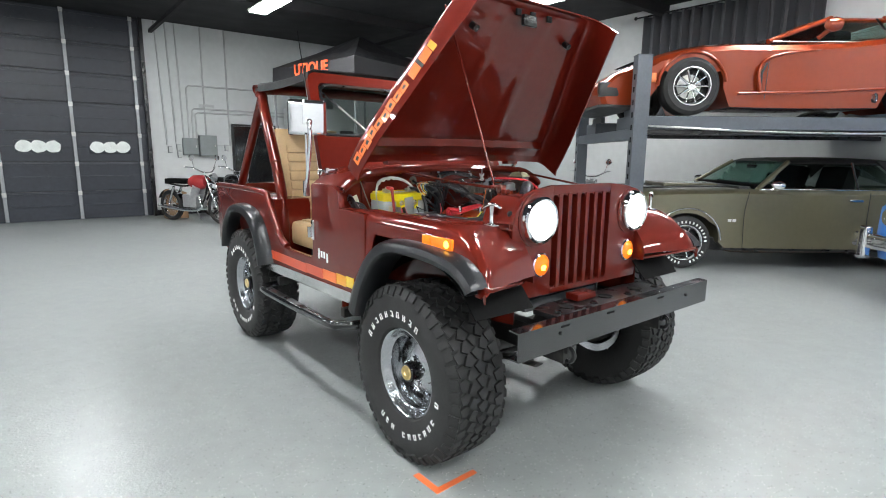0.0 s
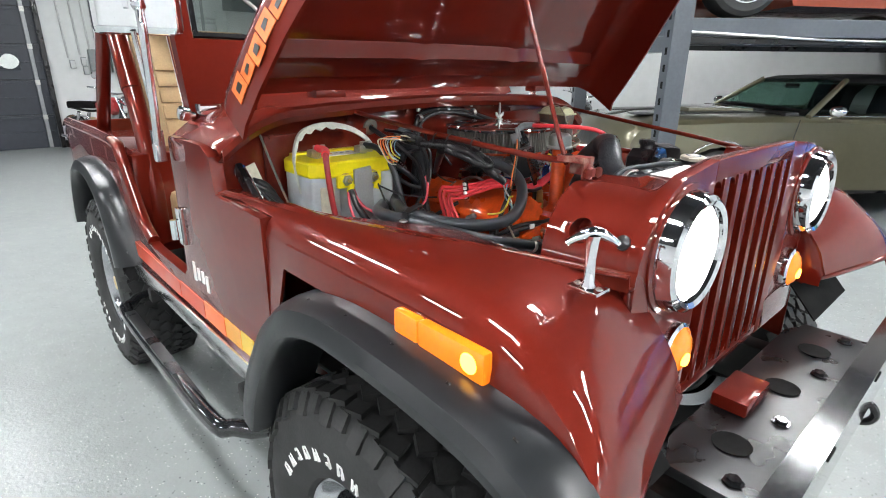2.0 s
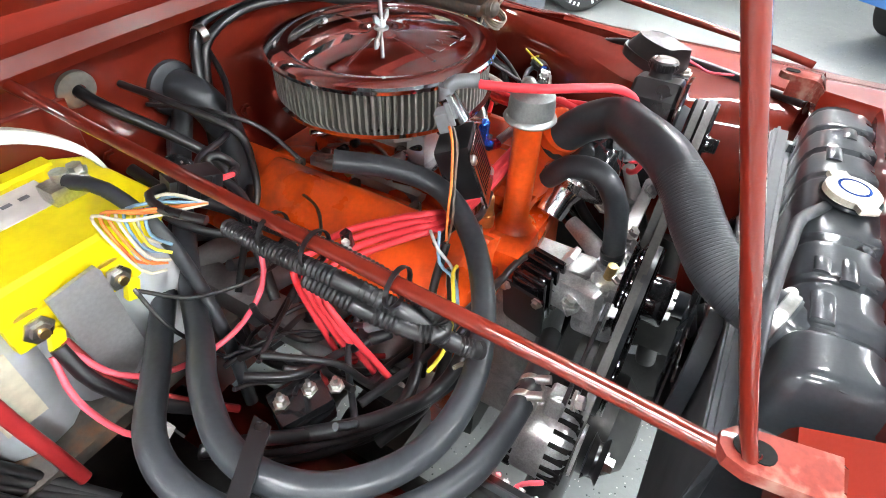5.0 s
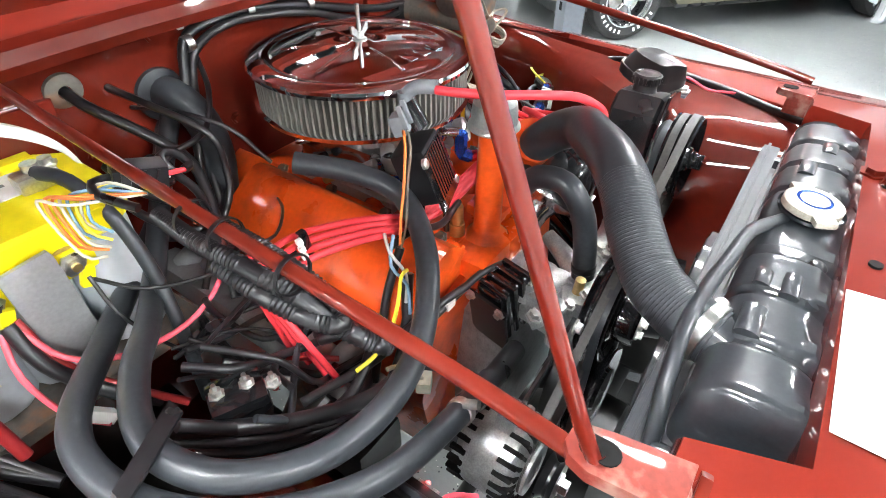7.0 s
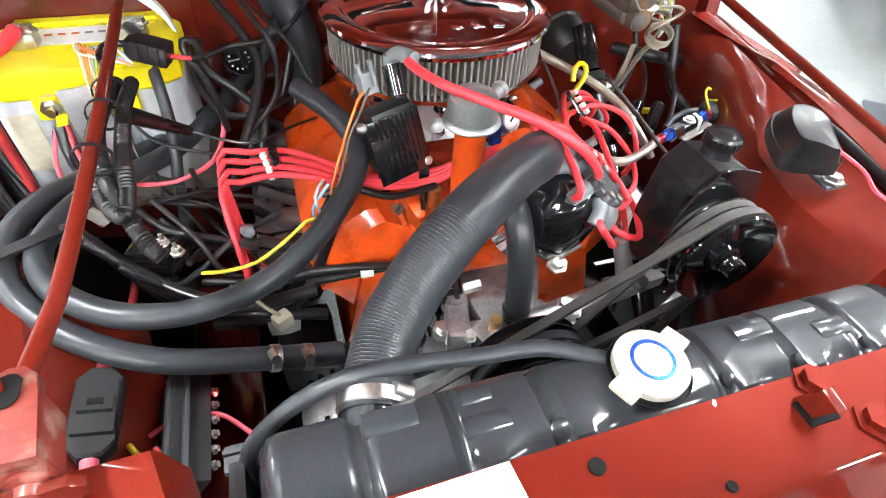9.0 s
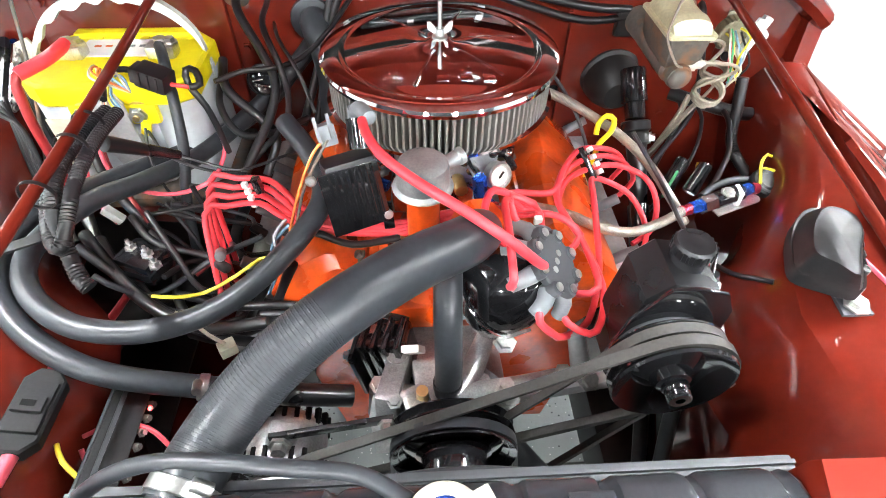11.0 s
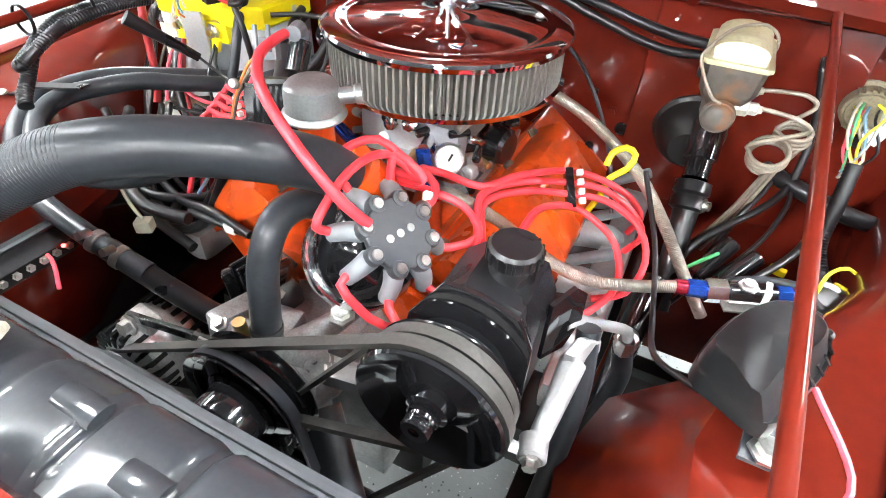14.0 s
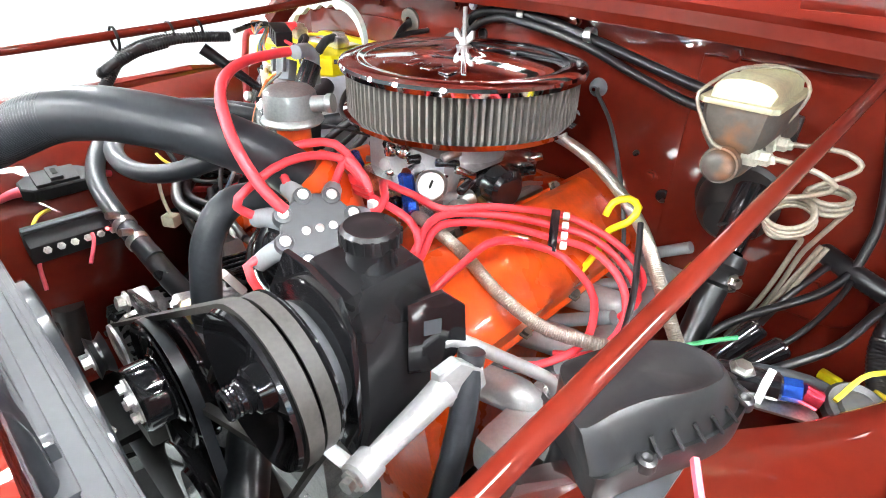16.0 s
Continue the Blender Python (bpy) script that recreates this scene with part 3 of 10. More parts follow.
build_room()


def build_motorcycle(x, y, rz, label, red):
    mc = thing("motorcycle", label, "motorcycle", x, y, 0, rz, group="motorcycles by the wall")
    for yy, r in ((-0.65, 0.31), (0.65, 0.30)):
        w = part("wheel", lathe_bm((-0.045, yy, r), (1, 0, 0), [(0, r - 0.07), (0, r - 0.02), (0.02, r), (0.07, r), (0.09, r - 0.02), (0.09, r - 0.07), (0, r - 0.07)], 28), M_TYRE, mc)
        part("rim", lathe_bm((-0.03, yy, r), (1, 0, 0), [(0, r - 0.085), (0, r - 0.065), (0.06, r - 0.065), (0.06, r - 0.085), (0, r - 0.085)], 28), M_CHROME, w)
        bm = bmesh.new()
        for i in range(18):
            a = 2 * math.pi * i / 18
            add_cyl(bm, (0, yy, r), (0, yy + (r - 0.07) * math.cos(a), r + (r - 0.07) * math.sin(a)), 0.003, seg=5)
        add_cyl(bm, (-0.06, yy, r), (0.06, yy, r), 0.04, seg=12)
        part("spokes", bm, M_STEEL, w)
        part("fender", skin_bm([[V(sx, yy + (r + 0.03) * math.cos(a), r + (r + 0.03) * math.sin(a)) for a in (math.radians(25 + 13 * k) for k in range(11))] for sx in (-0.06, 0.0, 0.06)], thick=0.004), M_CHROME, mc)
    for sx in (-0.09, 0.09):
        part("fork", cyl_bm((sx, -0.65, 0.31), (sx, -0.40, 0.92), 0.02, seg=10), M_CHROME, mc)
        part("mirror", lathe_bm((sx * 3.4, -0.32, 1.25), (0, 1, 0), [(0, 0), (0, 0.05), (0.015, 0.055), (0.02, 0)], 14), M_CHROME, mc)
        part("mirror_stem", cyl_bm((sx * 3.4, -0.32, 1.25), (sx * 2.6, -0.28, 1.05), 0.006, seg=6), M_CHROME, mc)
        part("shock_absorber", cyl_bm((sx, 0.62, 0.34), (sx, 0.46, 0.68), 0.025, seg=10), M_CHROME, mc)
        part("exhaust", tube_bm([(sx * 1.2, -0.22, 0.5), (sx * 1.5, -0.3, 0.3), (sx * 1.6, 0.1, 0.24), (sx * 1.7, 0.85, 0.3)], 0.03, seg=10, step=0.05), M_CHROME, mc)
    part("handlebar", tube_bm([(-0.36, -0.18, 1.08), (-0.26, -0.28, 1.06), (-0.1, -0.36, 0.98), (0.1, -0.36, 0.98), (0.26, -0.28, 1.06), (0.36, -0.18, 1.08)], 0.013, seg=8, step=0.03), M_CHROME, mc)
    part("headlight", lathe_bm((0, -0.5, 0.88), (0, -1, 0), [(-0.1, 0), (-0.09, 0.05), (0, 0.08), (0.03, 0.085), (0.04, 0.05), (0.045, 0)], 18), M_CHROME, mc)
    part("fuel_tank", lathe_bm((0, -0.33, 0.78), (0, 1, 0), [(0, 0), (0.02, 0.08), (0.12, 0.14), (0.3, 0.14), (0.42, 0.08), (0.46, 0)], 18), M_BATRED if red else M_BLACK, mc)
    part("saddle", box_bm((0, 0.38, 0.79), (0.24, 0.6, 0.1), 0.04), M_TRIMSHADE, mc)
    bm = bmesh.new()
    add_box(bm, (0, 0.02, 0.42), (0.28, 0.36, 0.26), 0.04)
    for s in (-1, 1):
        add_cyl(bm, (s * 0.08, -0.05, 0.5), (s * 0.1, -0.16, 0.70), 0.075, seg=14)
    part("engine", bm, M_ALU, mc)
    bm = bmesh.new()
    add_tube(bm, [(0, -0.4, 0.9), (0, -0.2, 0.4), (0, 0.2, 0.26), (0, 0.65, 0.3)], 0.02, seg=8, step=0.06)
    add_tube(bm, [(0, -0.4, 0.9), (0, 0.2, 0.7), (0, 0.8, 0.74)], 0.02, seg=8, step=0.06)
    part("frame", bm, M_SATIN, mc)
    part("kickstand", cyl_bm((0.05, 0.1, 0.3), (0.22, 0.12, 0.0), 0.012, seg=8), M_STEEL, mc)


build_motorcycle(0.62, 9.35, 28, "red motorcycle with chrome spoked wheels beside the wall", True)
build_motorcycle(1.35, 9.6, 20, "black motorcycle with chrome handlebar parked by the wall", False)

# the off-road vehicle: body
jeep = thing("off_road_vehicle", "maroon open-top off-road vehicle with raised hood and lit headlights", "car")
J = jeep
HUB_Y, HUB_Z, WHEEL_R = (0.045, 2.12), 0.405, 0.405


def side_outline():
    o = [(0.40, 0.66), (0.50, 0.632), (1.62, 0.600)]
    o += [(2.12 + 0.5 * math.cos(math.radians(a)), 0.47 + 0.47 * math.sin(math.radians(a))) for a in range(165, 14, -15)]
    o += [(2.66, 0.62), (2.80, 0.64), (2.80, 1.105), (1.80, 1.105), (1.72, 1.08), (1.62, 0.98), (1.52, 0.85), (1.44, 0.79), (1.36, 0.775),
          (1.02, 0.775), (0.99, 0.80), (0.985, 1.19), (0.97, 1.205), (0.72, 1.205), (0.67, 1.18), (0.655, 1.09), (0.40, 1.085)]
    return o


def build_tub():
    for s in (-1, 1):
        side = part("side_panel", prism_bm(side_outline(), lambda a, b, c: V(s * (0.768 - c), a, b), 0.035, 0.008), M_PAINT, J)
        # rolled rail along the top edge and door opening
        rail = [(s * 0.752, 2.80, 1.105), (s * 0.752, 1.82, 1.105), (s * 0.752, 1.70, 1.06), (s * 0.752, 1.60, 0.94), (s * 0.752, 1.50, 0.83), (s * 0.752, 1.40, 0.785)]
        part("rail", tube_bm(rail, 0.022, seg=10, step=0.04), M_PAINT, side)
        part("sill_trim", box_bm((s * 0.776, 1.06, 0.632), (0.012, 1.20, 0.062), 0.004, Matrix.Rotation(radians(-1.2) , 3, "X")), M_POLISH, side, "bright polished rocker strip")
        # graded stripe
        y = 1.70
        for k, (w, mt) in enumerate(((0.62, M_DECALR), (0.22, M_DECALR), (0.16, M_DECALO), (0.11, M_DECALA), (0.08, M_DECALY))):
            zc = 0.70 + 0.018 * k / 4
            part("stripe", box_bm((s * 0.7695, y - w / 2, zc + 0.002), (0.003, w - 0.006, 0.056)), mt, side, smooth=False)
            y -= w
        # door hinge and bars for the maker's name
        bm = bmesh.new()
        add_box(bm, (s * 0.774, 0.955, 0.945), (0.014, 0.035, 0.11), 0.004)
        add_cyl(bm, (s * 0.785, 0.985, 0.90), (s * 0.785, 0.985, 0.96), 0.011, seg=10)
        part("hinge", bm, M_CHROME, side, "chrome door hinge")
        for k, hgt in enumerate((0.058, 0.036, 0.036, 0.05)):
            part("name_bar", box_bm((s * 0.7695, 0.905 - 0.034 * k, 0.818 - (0.012 if k == 3 else 0)), (0.003, 0.016, hgt)), M_LETTER, side, smooth=False)
    # floor, rear panel, wheel wells, dash
    # near-black floor puts the shade inside the tub into its colour
    part("tub_floor", box_bm((0, 1.75, 0.64), (1.45, 2.1, 0.04), 0.006), M_TRIMSHADE, J, smooth=False)
    part("tailgate", box_bm((0, 2.785, 0.88), (1.46, 0.03, 0.46), 0.01), M_PAINT, J)
    for s in (-1, 1):
        part("wheel_well", box_bm((s * 0.60, 2.12, 0.86), (0.27, 0.95, 0.42), 0.05), M_PAINT, J)
    # cowl with a crowned top, and firewall
    rows = []
    for y, dz in ((0.635, -0.012), (0.650, 0.0), (0.72, 0.004), (0.85, 0.006), (0.985, 0.004)):
        row = []
        for i in range(41):
            x = -0.752 + 1.504 * i / 40
            a = abs(x)
            z = 1.312 - 0.02 * (a / 0.55) ** 2 if a < 0.55 else 1.292 - 0.092 * ((a - 0.55) / 0.202) ** 1.8
            row.append(V(x, y, z + dz))
        rows.append(row)
    cowl = part("cowl", skin_bm(rows, thick=0.012), M_PAINT, J)
    bm = bmesh.new()
    lip = []
    for y, dz in ((0.637, -0.008), (0.633, -0.022), (0.640, -0.034), (0.690, -0.040)):
        row = []
        for i in range(41):
            x = -0.745 + 1.49 * i / 40
            a = abs(x)
            z = 1.312 - 0.02 * (a / 0.55) ** 2 if a < 0.55 else 1.292 - 0.092 * ((a - 0.55) / 0.202) ** 1.8
            row.append(V(x, y, z + dz))
        lip.append(row)
    part("cowl_flange", skin_bm(lip, thick=0.004), M_BAYSHADE, J)
    out = [(-0.74, 0.55), (0.74, 0.55), (0.74, 1.16), (0.66, 1.235), (0.55, 1.272), (0.0, 1.29), (-0.55, 1.272), (-0.66, 1.235), (-0.74, 1.16)]
    fw = part("firewall", prism_bm(out, lambda a, b, c: V(a, 0.69 + c, b), 0.012), M_BAYSHADE, J, smooth=False)
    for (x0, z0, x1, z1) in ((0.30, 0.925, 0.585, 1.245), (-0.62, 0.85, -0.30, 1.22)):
        part("pressing", prism_bm([(x0, z1), (x0, z0 + 0.04)] + arc(x0 + 0.04, z0 + 0.04, 0.04, 180, 270, 5) + arc(x1 - 0.04, z0 + 0.04, 0.04, 270, 360, 5) + [(x1, z1)], lambda a, b, c: V(a, 0.679 + c, b), 0.013, 0.004, 3), M_BAYSHADE, fw)
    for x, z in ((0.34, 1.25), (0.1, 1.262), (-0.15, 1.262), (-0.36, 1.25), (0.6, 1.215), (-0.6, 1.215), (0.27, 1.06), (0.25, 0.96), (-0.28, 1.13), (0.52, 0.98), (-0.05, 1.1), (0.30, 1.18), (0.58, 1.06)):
        part("bolt", bolt_bm((x, 0.680, z), (0, -1, 0), 0.007, 0.008), M_BAYSHADE, fw)
    for x, z, r in ((0.292, 1.03, 0.009), (0.245, 0.985, 0.006), (0.235, 1.085, 0.004), (0.10, 1.12, 0.010), (-0.09, 1.22, 0.008), (0.62, 1.10, 0.010)):
        part("rubber_plug", lathe_bm((x, 0.692, z), (0, -1, 0), [(0, r * 1.3), (0.005, r * 1.25), (0.007, r), (0.006, 0)], 16), M_SATIN, fw)
    part("dashboard", box_bm((0, 1.05, 1.22), (1.36, 0.05, 0.20), 0.02), M_PAINT, J)
    part("grab_bar", tube_bm([(-0.55, 1.01, 1.24), (-0.55, 1.09, 1.25), (-0.25, 1.09, 1.25), (-0.25, 1.01, 1.24)], 0.012, seg=8, step=0.03), M_SATIN, J)
    for s in (-1, 1):
        hg = part("windshield_hinge", box_bm((s * 0.66, 0.95, 1.275), (0.06, 0.07, 0.03), 0.008), M_CHROME, J)
        part("knob", lathe_bm((s * 0.70, 0.94, 1.26), (s, -0.3, 0.2), [(0, 0.008), (0.02, 0.008), (0.022, 0.02), (0.04, 0.02), (0.045, 0)], 12), M_CHROME, hg)


def build_windshield():
    # raked frame: bottom edge y 0.97 z 1.25, top edge y 1.23 z 1.845
    def P(x, h, d=0.0):
        t = h / 0.65
        return V(x, 0.965 + 0.265 * t + 0.9 * d, 1.245 + 0.60 * t - 0.4 * d)
    w = part("windshield_frame", frame_ring(P), M_PAINT, J)
    g = part("glass", prism_bm([(-0.645, 0.23), (0.645, 0.23), (0.62, 0.59), (-0.62, 0.59)], lambda a, b, c: P(a, b, 0.015 + c), 0.005), M_GLASS, w, "clear windshield glass", smooth=False)
    g.visible_shadow = False
    part("gasket", frame_ring(P, 0.630, 0.605, 0.245, 0.575, 0.012, -0.004), M_SATIN, w)
    for x0, x1 in ((-0.30, -0.52), (0.30, 0.08)):
        wp = part("wiper", cyl_bm(P(x0, 0.20, -0.03), P(x1, 0.42, -0.025), 0.006, seg=8), M_STEEL, w)
        part("blade", cyl_bm(P(x1 - 0.10, 0.52, -0.022), P(x1 + 0.12, 0.30, -0.022), 0.005, seg=6), M_SATIN, wp)
    # interior mirror and steering wheel
    part("rear_view_mirror", box_bm(P(0, 0.52, 0.09), (0.22, 0.02, 0.06), 0.01), M_SATIN, J)
    sw = part("steering_wheel", lathe_bm((0.33, 1.28, 1.20), (0, 1, 0.45), [(-0.012 + 0.012 * math.cos(a) + 0.012, 0.19 + 0.012 * math.sin(a)) for a in (2 * math.pi * k / 8 for k in range(8))], 36, close=True), M_BLACK, J)
    for a in (30, 150, 270):
        d, u, v = frame_of((0, 1, 0.45))
        c = V(0.33, 1.29, 1.205)
        e = c + (u * math.cos(radians(a)) + v * math.sin(radians(a))) * 0.185
        part("spoke", cyl_bm(c, e, 0.01, seg=8), M_CHROME, sw)
    part("steering_column", cyl_bm((0.33, 1.29, 1.2), (0.36, 0.70, 1.06), 0.025), M_SATIN, J)
    # bikini top and roll bar
    rows = []
    for k in range(9):
        t = k / 8
        y = 1.22 + (2.10 - 1.22) * t
        z = 1.855 - 0.015 * math.sin(math.pi * t)
        rows.append([V(-0.66, y, z - 0.06), V(-0.655, y, z - 0.015)] + [V(-0.62 + 1.24 * i / 8, y, z + 0.012 * math.sin(math.pi * i / 8)) for i in range(9)] + [V(0.655, y, z - 0.015), V(0.66, y, z - 0.06)])
    top = part("canvas_top", skin_bm(rows, thick=0.006), M_CLOTH, J, "black canvas half top")
    rb = part("roll_bar", tube_bm([(-0.66, 1.66, 0.70), (-0.655, 1.70, 1.10), (-0.645, 1.95, 1.60), (-0.625, 2.05, 1.76), (-0.56, 2.09, 1.815), (0.56, 2.09, 1.815), (0.625, 2.05, 1.76), (0.645, 1.95, 1.60), (0.655, 1.70, 1.10), (0.66, 1.66, 0.70)], 0.036, seg=14, step=0.03), M_PAINT, J)
    for s in (-1, 1):
        part("brace", tube_bm([(s * 0.62, 2.07, 1.76), (s * 0.62, 2.62, 1.12), (s * 0.62, 2.66, 1.0)], 0.032, seg=12, step=0.05), M_PAINT, rb)
        part("padding", tube_bm([(s * 0.655, 1.78, 1.30), (s * 0.645, 1.95, 1.60)], 0.0385, seg=12), M_PAINT, rb)
    # seats
    for s in (-1, 1):
        seat = part("seat", box_bm((s * 0.365, 1.52, 0.83), (0.50, 0.54, 0.16), 0.05, seg=4), M_TAN, J, "tan vinyl bucket seat with pleats")
        m = Matrix.Rotation(radians(-14), 3, "X")
        part("backrest", box_bm((s * 0.365, 1.87, 1.14), (0.50, 0.14, 0.80), 0.055, m, seg=4), M_TAN, seat)
        for k in range(9):
            part("pleat", box_bm(V(s * 0.365, 1.865, 1.14) + m @ V(0, -0.062, -0.28 + 0.066 * k), (0.36, 0.035, 0.058), 0.014, m), M_TAN, seat)
        for k in range(4):
            part("pleat", box_bm((s * 0.365, 1.33 + 0.09 * k, 0.905), (0.36, 0.082, 0.03), 0.012), M_TAN, seat)
    part("cargo_box", box_bm((0, 2.45, 0.86), (0.6, 0.5, 0.35), 0.03), M_TRIMSHADE, J)


def frame_ring(P, hw=0.70, hw2=0.665, lo=0.0, hi=0.645, d=0.045, off=0.0):
    """The windshield frame: a ring between an outer and an inner outline."""
    bm = bmesh.new()
    r = 0.06
    def rounded(w0, w1, z0, z1, rad):
        return ([(-w0, z0), (w0, z0)] + [(w1 - rad + rad * math.cos(radians(a)), z1 - rad + rad * math.sin(radians(a))) for a in range(0, 91, 15)]
                + [(-w1 + rad + rad * math.cos(radians(a)), z1 - rad + rad * math.sin(radians(a))) for a in range(90, 181, 15)])
    outer = rounded(hw, hw2, lo, hi, r)
    if lo == 0.0:
        inner = rounded(0.635, 0.61, 0.24, 0.58, 0.04)
    else:
        inner = rounded(hw - 0.012, hw2 - 0.012, lo + 0.012, hi - 0.012, r - 0.01)
    n = len(outer)
    rings = []
    for o, c in ((outer, off), (outer, off + d), (inner, off + d), (inner, off)):
        rings.append([bm.verts.new(P(a, b, c)) for a, b in o])
    for q in range(4):
        A, B = rings[q], rings[(q + 1) % 4]
        for i in range(n):
            j = (i + 1) % n
            bm.faces.new((A[i], A[j], B[j], B[i]))
    bmesh.ops.recalc_face_normals(bm, faces=bm.faces)
    return bm


def hood_point(a, x, h):
    """From the closed hood (a forward of the hinge, h over its rear edge) to its raised pose."""
    c, s = HOOD_C, HOOD_S
    return V(x, 0.648 - a * c + h * s, 1.334 + a * s + h * c)


HOOD_ANGLE = 57.0
HOOD_C, HOOD_S = math.cos(radians(HOOD_ANGLE)), math.sin(radians(HOOD_ANGLE))


def hood_half(a):
    return lerp_table([(0, 0.745), (0.2, 0.715), (0.45, 0.64), (0.7, 0.565), (0.96, 0.485)], a)


def build_hood():
    def section(a, inset=0.0):
        w = hood_half(a) - inset
        drop = -0.065 * a / 0.96
        low = -0.165 - 0.075 * a / 0.96 + (0.0 if inset == 0 else 0.012)
        r = 0.07
        h0 = drop - inset
        pts = [(-w, low), (-w, (low + h0 - r) / 2), (-w, h0 - r)]
        pts += [(-w + r - r * math.cos(radians(q)), h0 - r + r * math.sin(radians(q))) for q in (22, 45, 68, 90)]
        for k in range(1, 12):
            x = -(w - r) + 2 * (w - r) * k / 12
            pts.append((x, h0 + 0.014 * (1 - (x / (w - r)) ** 2)))
        pts += [(-x, h) for x, h in reversed(pts[:7])]
        return pts
    stations = [0.0, 0.03, 0.12, 0.25, 0.4, 0.55, 0.7, 0.82, 0.9, 0.945, 0.96]
    rows = []
    for a in stations:
        rows.append([hood_point(a, x, h - (0.012 if a in (0.0, 0.96) else 0)) for x, h in section(a)])
    hood = part("hood", skin_bm(rows, thick=0.008), M_PAINT, J, "raised maroon hood propped open")
    # inner lining with its pressed ribs
    rows = []
    for a in [0.05 + 0.87 * k / 24 for k in range(25)]:
        w = hood_half(a) - 0.10
        row = []
        for i in range(33):
            x = -w + 2 * w * i / 32
            h = -0.065 * a / 0.96 - 0.020 + 0.012 * (1 - (x / w) ** 2)
            for c in (-0.20, 0.20):
                h -= 0.008 * math.exp(-((x - c * (1 - 0.3 * a)) / 0.012) ** 2)
            h -= 0.022 * math.exp(-((a - 0.12) / 0.02) ** 2) + 0.014 * math.exp(-((a - 0.90) / 0.02) ** 2) + 0.010 * math.exp(-((a - 0.20) / 0.012) ** 2)
            row.append(hood_point(a, x, h))
        rows.append(row)
    part("inner_panel", skin_bm(rows), M_PAINT, hood)
    for x in (-0.33, 0.33):
        part("bumper_pad", cyl_bm(hood_point(0.80, x, -0.08), hood_point(0.80, x, -0.12), 0.016), M_SATIN, hood)
    for x in (-0.1, 0.0, 0.12):
        bm = bmesh.new()
        add_box(bm, hood_point(0.905, x, -0.098), (0.03, 0.012, 0.03), 0.003)
        part("latch_slot", bm, M_TRIMSHADE, hood, smooth=False)
    part("striker", box_bm(hood_point(0.88, -0.02, -0.11), (0.09, 0.02, 0.05), 0.004), M_SATIN, hood)
    for x in (-0.45, 0.45):
        hb = part("hinge", box_bm(hood_point(-0.005, x, -0.012), (0.09, 0.05, 0.02), 0.005), M_PAINT, hood)
    for s in (-1, 1):
        # model-name bars and graded blocks along the skirt
        a = 0.06
        for k, (ln, mt) in enumerate([(0.047, M_DECALO)] * 9 + [(0.02, None), (0.06, M_DECALO), (0.012, M_DECALK), (0.06, M_DECALO), (0.03, M_DECALA)]):
            if mt is not None:
                w0, w1 = hood_half(a) + 0.001, hood_half(a + ln) + 0.001
                top = -0.076 - 0.068 * a / 0.96
                hi, lo = (top - 0.010 * (k % 3 != 0), top - 0.052 - 0.010 * (k in (2, 5))) if k < 9 else (top, top - 0.056)
                bm = bmesh.new()
                q = [hood_point(a, s * w0, lo), hood_point(a + ln, s * w1, lo), hood_point(a + ln, s * w1, hi), hood_point(a, s * w0, hi)]
                off = V(s * 0.002, 0, 0)
                vs = [bm.verts.new(p) for p in q] + [bm.verts.new(p + off) for p in q]
                for f in ((0, 1, 2, 3), (7, 6, 5, 4), (0, 4, 5, 1), (1, 5, 6, 2), (2, 6, 7, 3), (3, 7, 4, 0)):
                    bm.faces.new([vs[i] for i in f])
                bmesh.ops.recalc_face_normals(bm, faces=bm.faces)
                part("decal_bar", bm, mt, hood, smooth=False)
                if k < 9:
                    bm = bmesh.new()
                    mid, dh = (hi + lo) / 2, (hi - lo) * 0.2
                    q = [hood_point(a + ln * f, s * (hood_half(a + ln * f) + 0.0035), h) for f, h in ((0.3, mid - dh), (0.78, mid - dh * (0.2 if k % 2 else 1.0)), (0.7, mid + dh), (0.3, mid + dh * 0.8))]
                    vs = [bm.verts.new(p) for p in q] + [bm.verts.new(p + off * 0.3) for p in q]
                    for f in ((0, 1, 2, 3), (7, 6, 5, 4), (0, 4, 5, 1), (1, 5, 6, 2), (2, 6, 7, 3), (3, 7, 4, 0)):
                        bm.faces.new([vs[i] for i in f])
                    bmesh.ops.recalc_face_normals(bm, faces=bm.faces)
                    part("letter_gap", bm, M_DECALK, hood, smooth=False)
            a += ln + 0.004
    # prop rod from the bracket to the hood
    part("prop_rod", tube_bm([(-0.370, -0.080, 1.222), (-0.372, -0.079, 1.240), (-0.375, -0.068, 1.262), (-0.399, 0.076, 1.660), (-0.436, 0.195, 2.010), (-0.438, 0.205, 2.025)], 0.0046, seg=10, step=0.02), M_PAINT, J, "thin maroon hood prop rod")


def grille_outline(n=6, w=0.478, w0=0.44, top=1.245, r=0.175, bot=0.76):
    o = [(-w0, bot), (-w0 - 0.015, bot + 0.12), (-w, 0.98), (-w, top - r - 0.01)]
    o += [(-w + r - r * math.cos(radians(90 * i / n)), top - 0.012 - r + r * math.sin(radians(90 * i / n))) for i in range(1, n + 1)]
    o += [(0, top)]
    return o + [(-x, z) for x, z in reversed(o[:-1])]


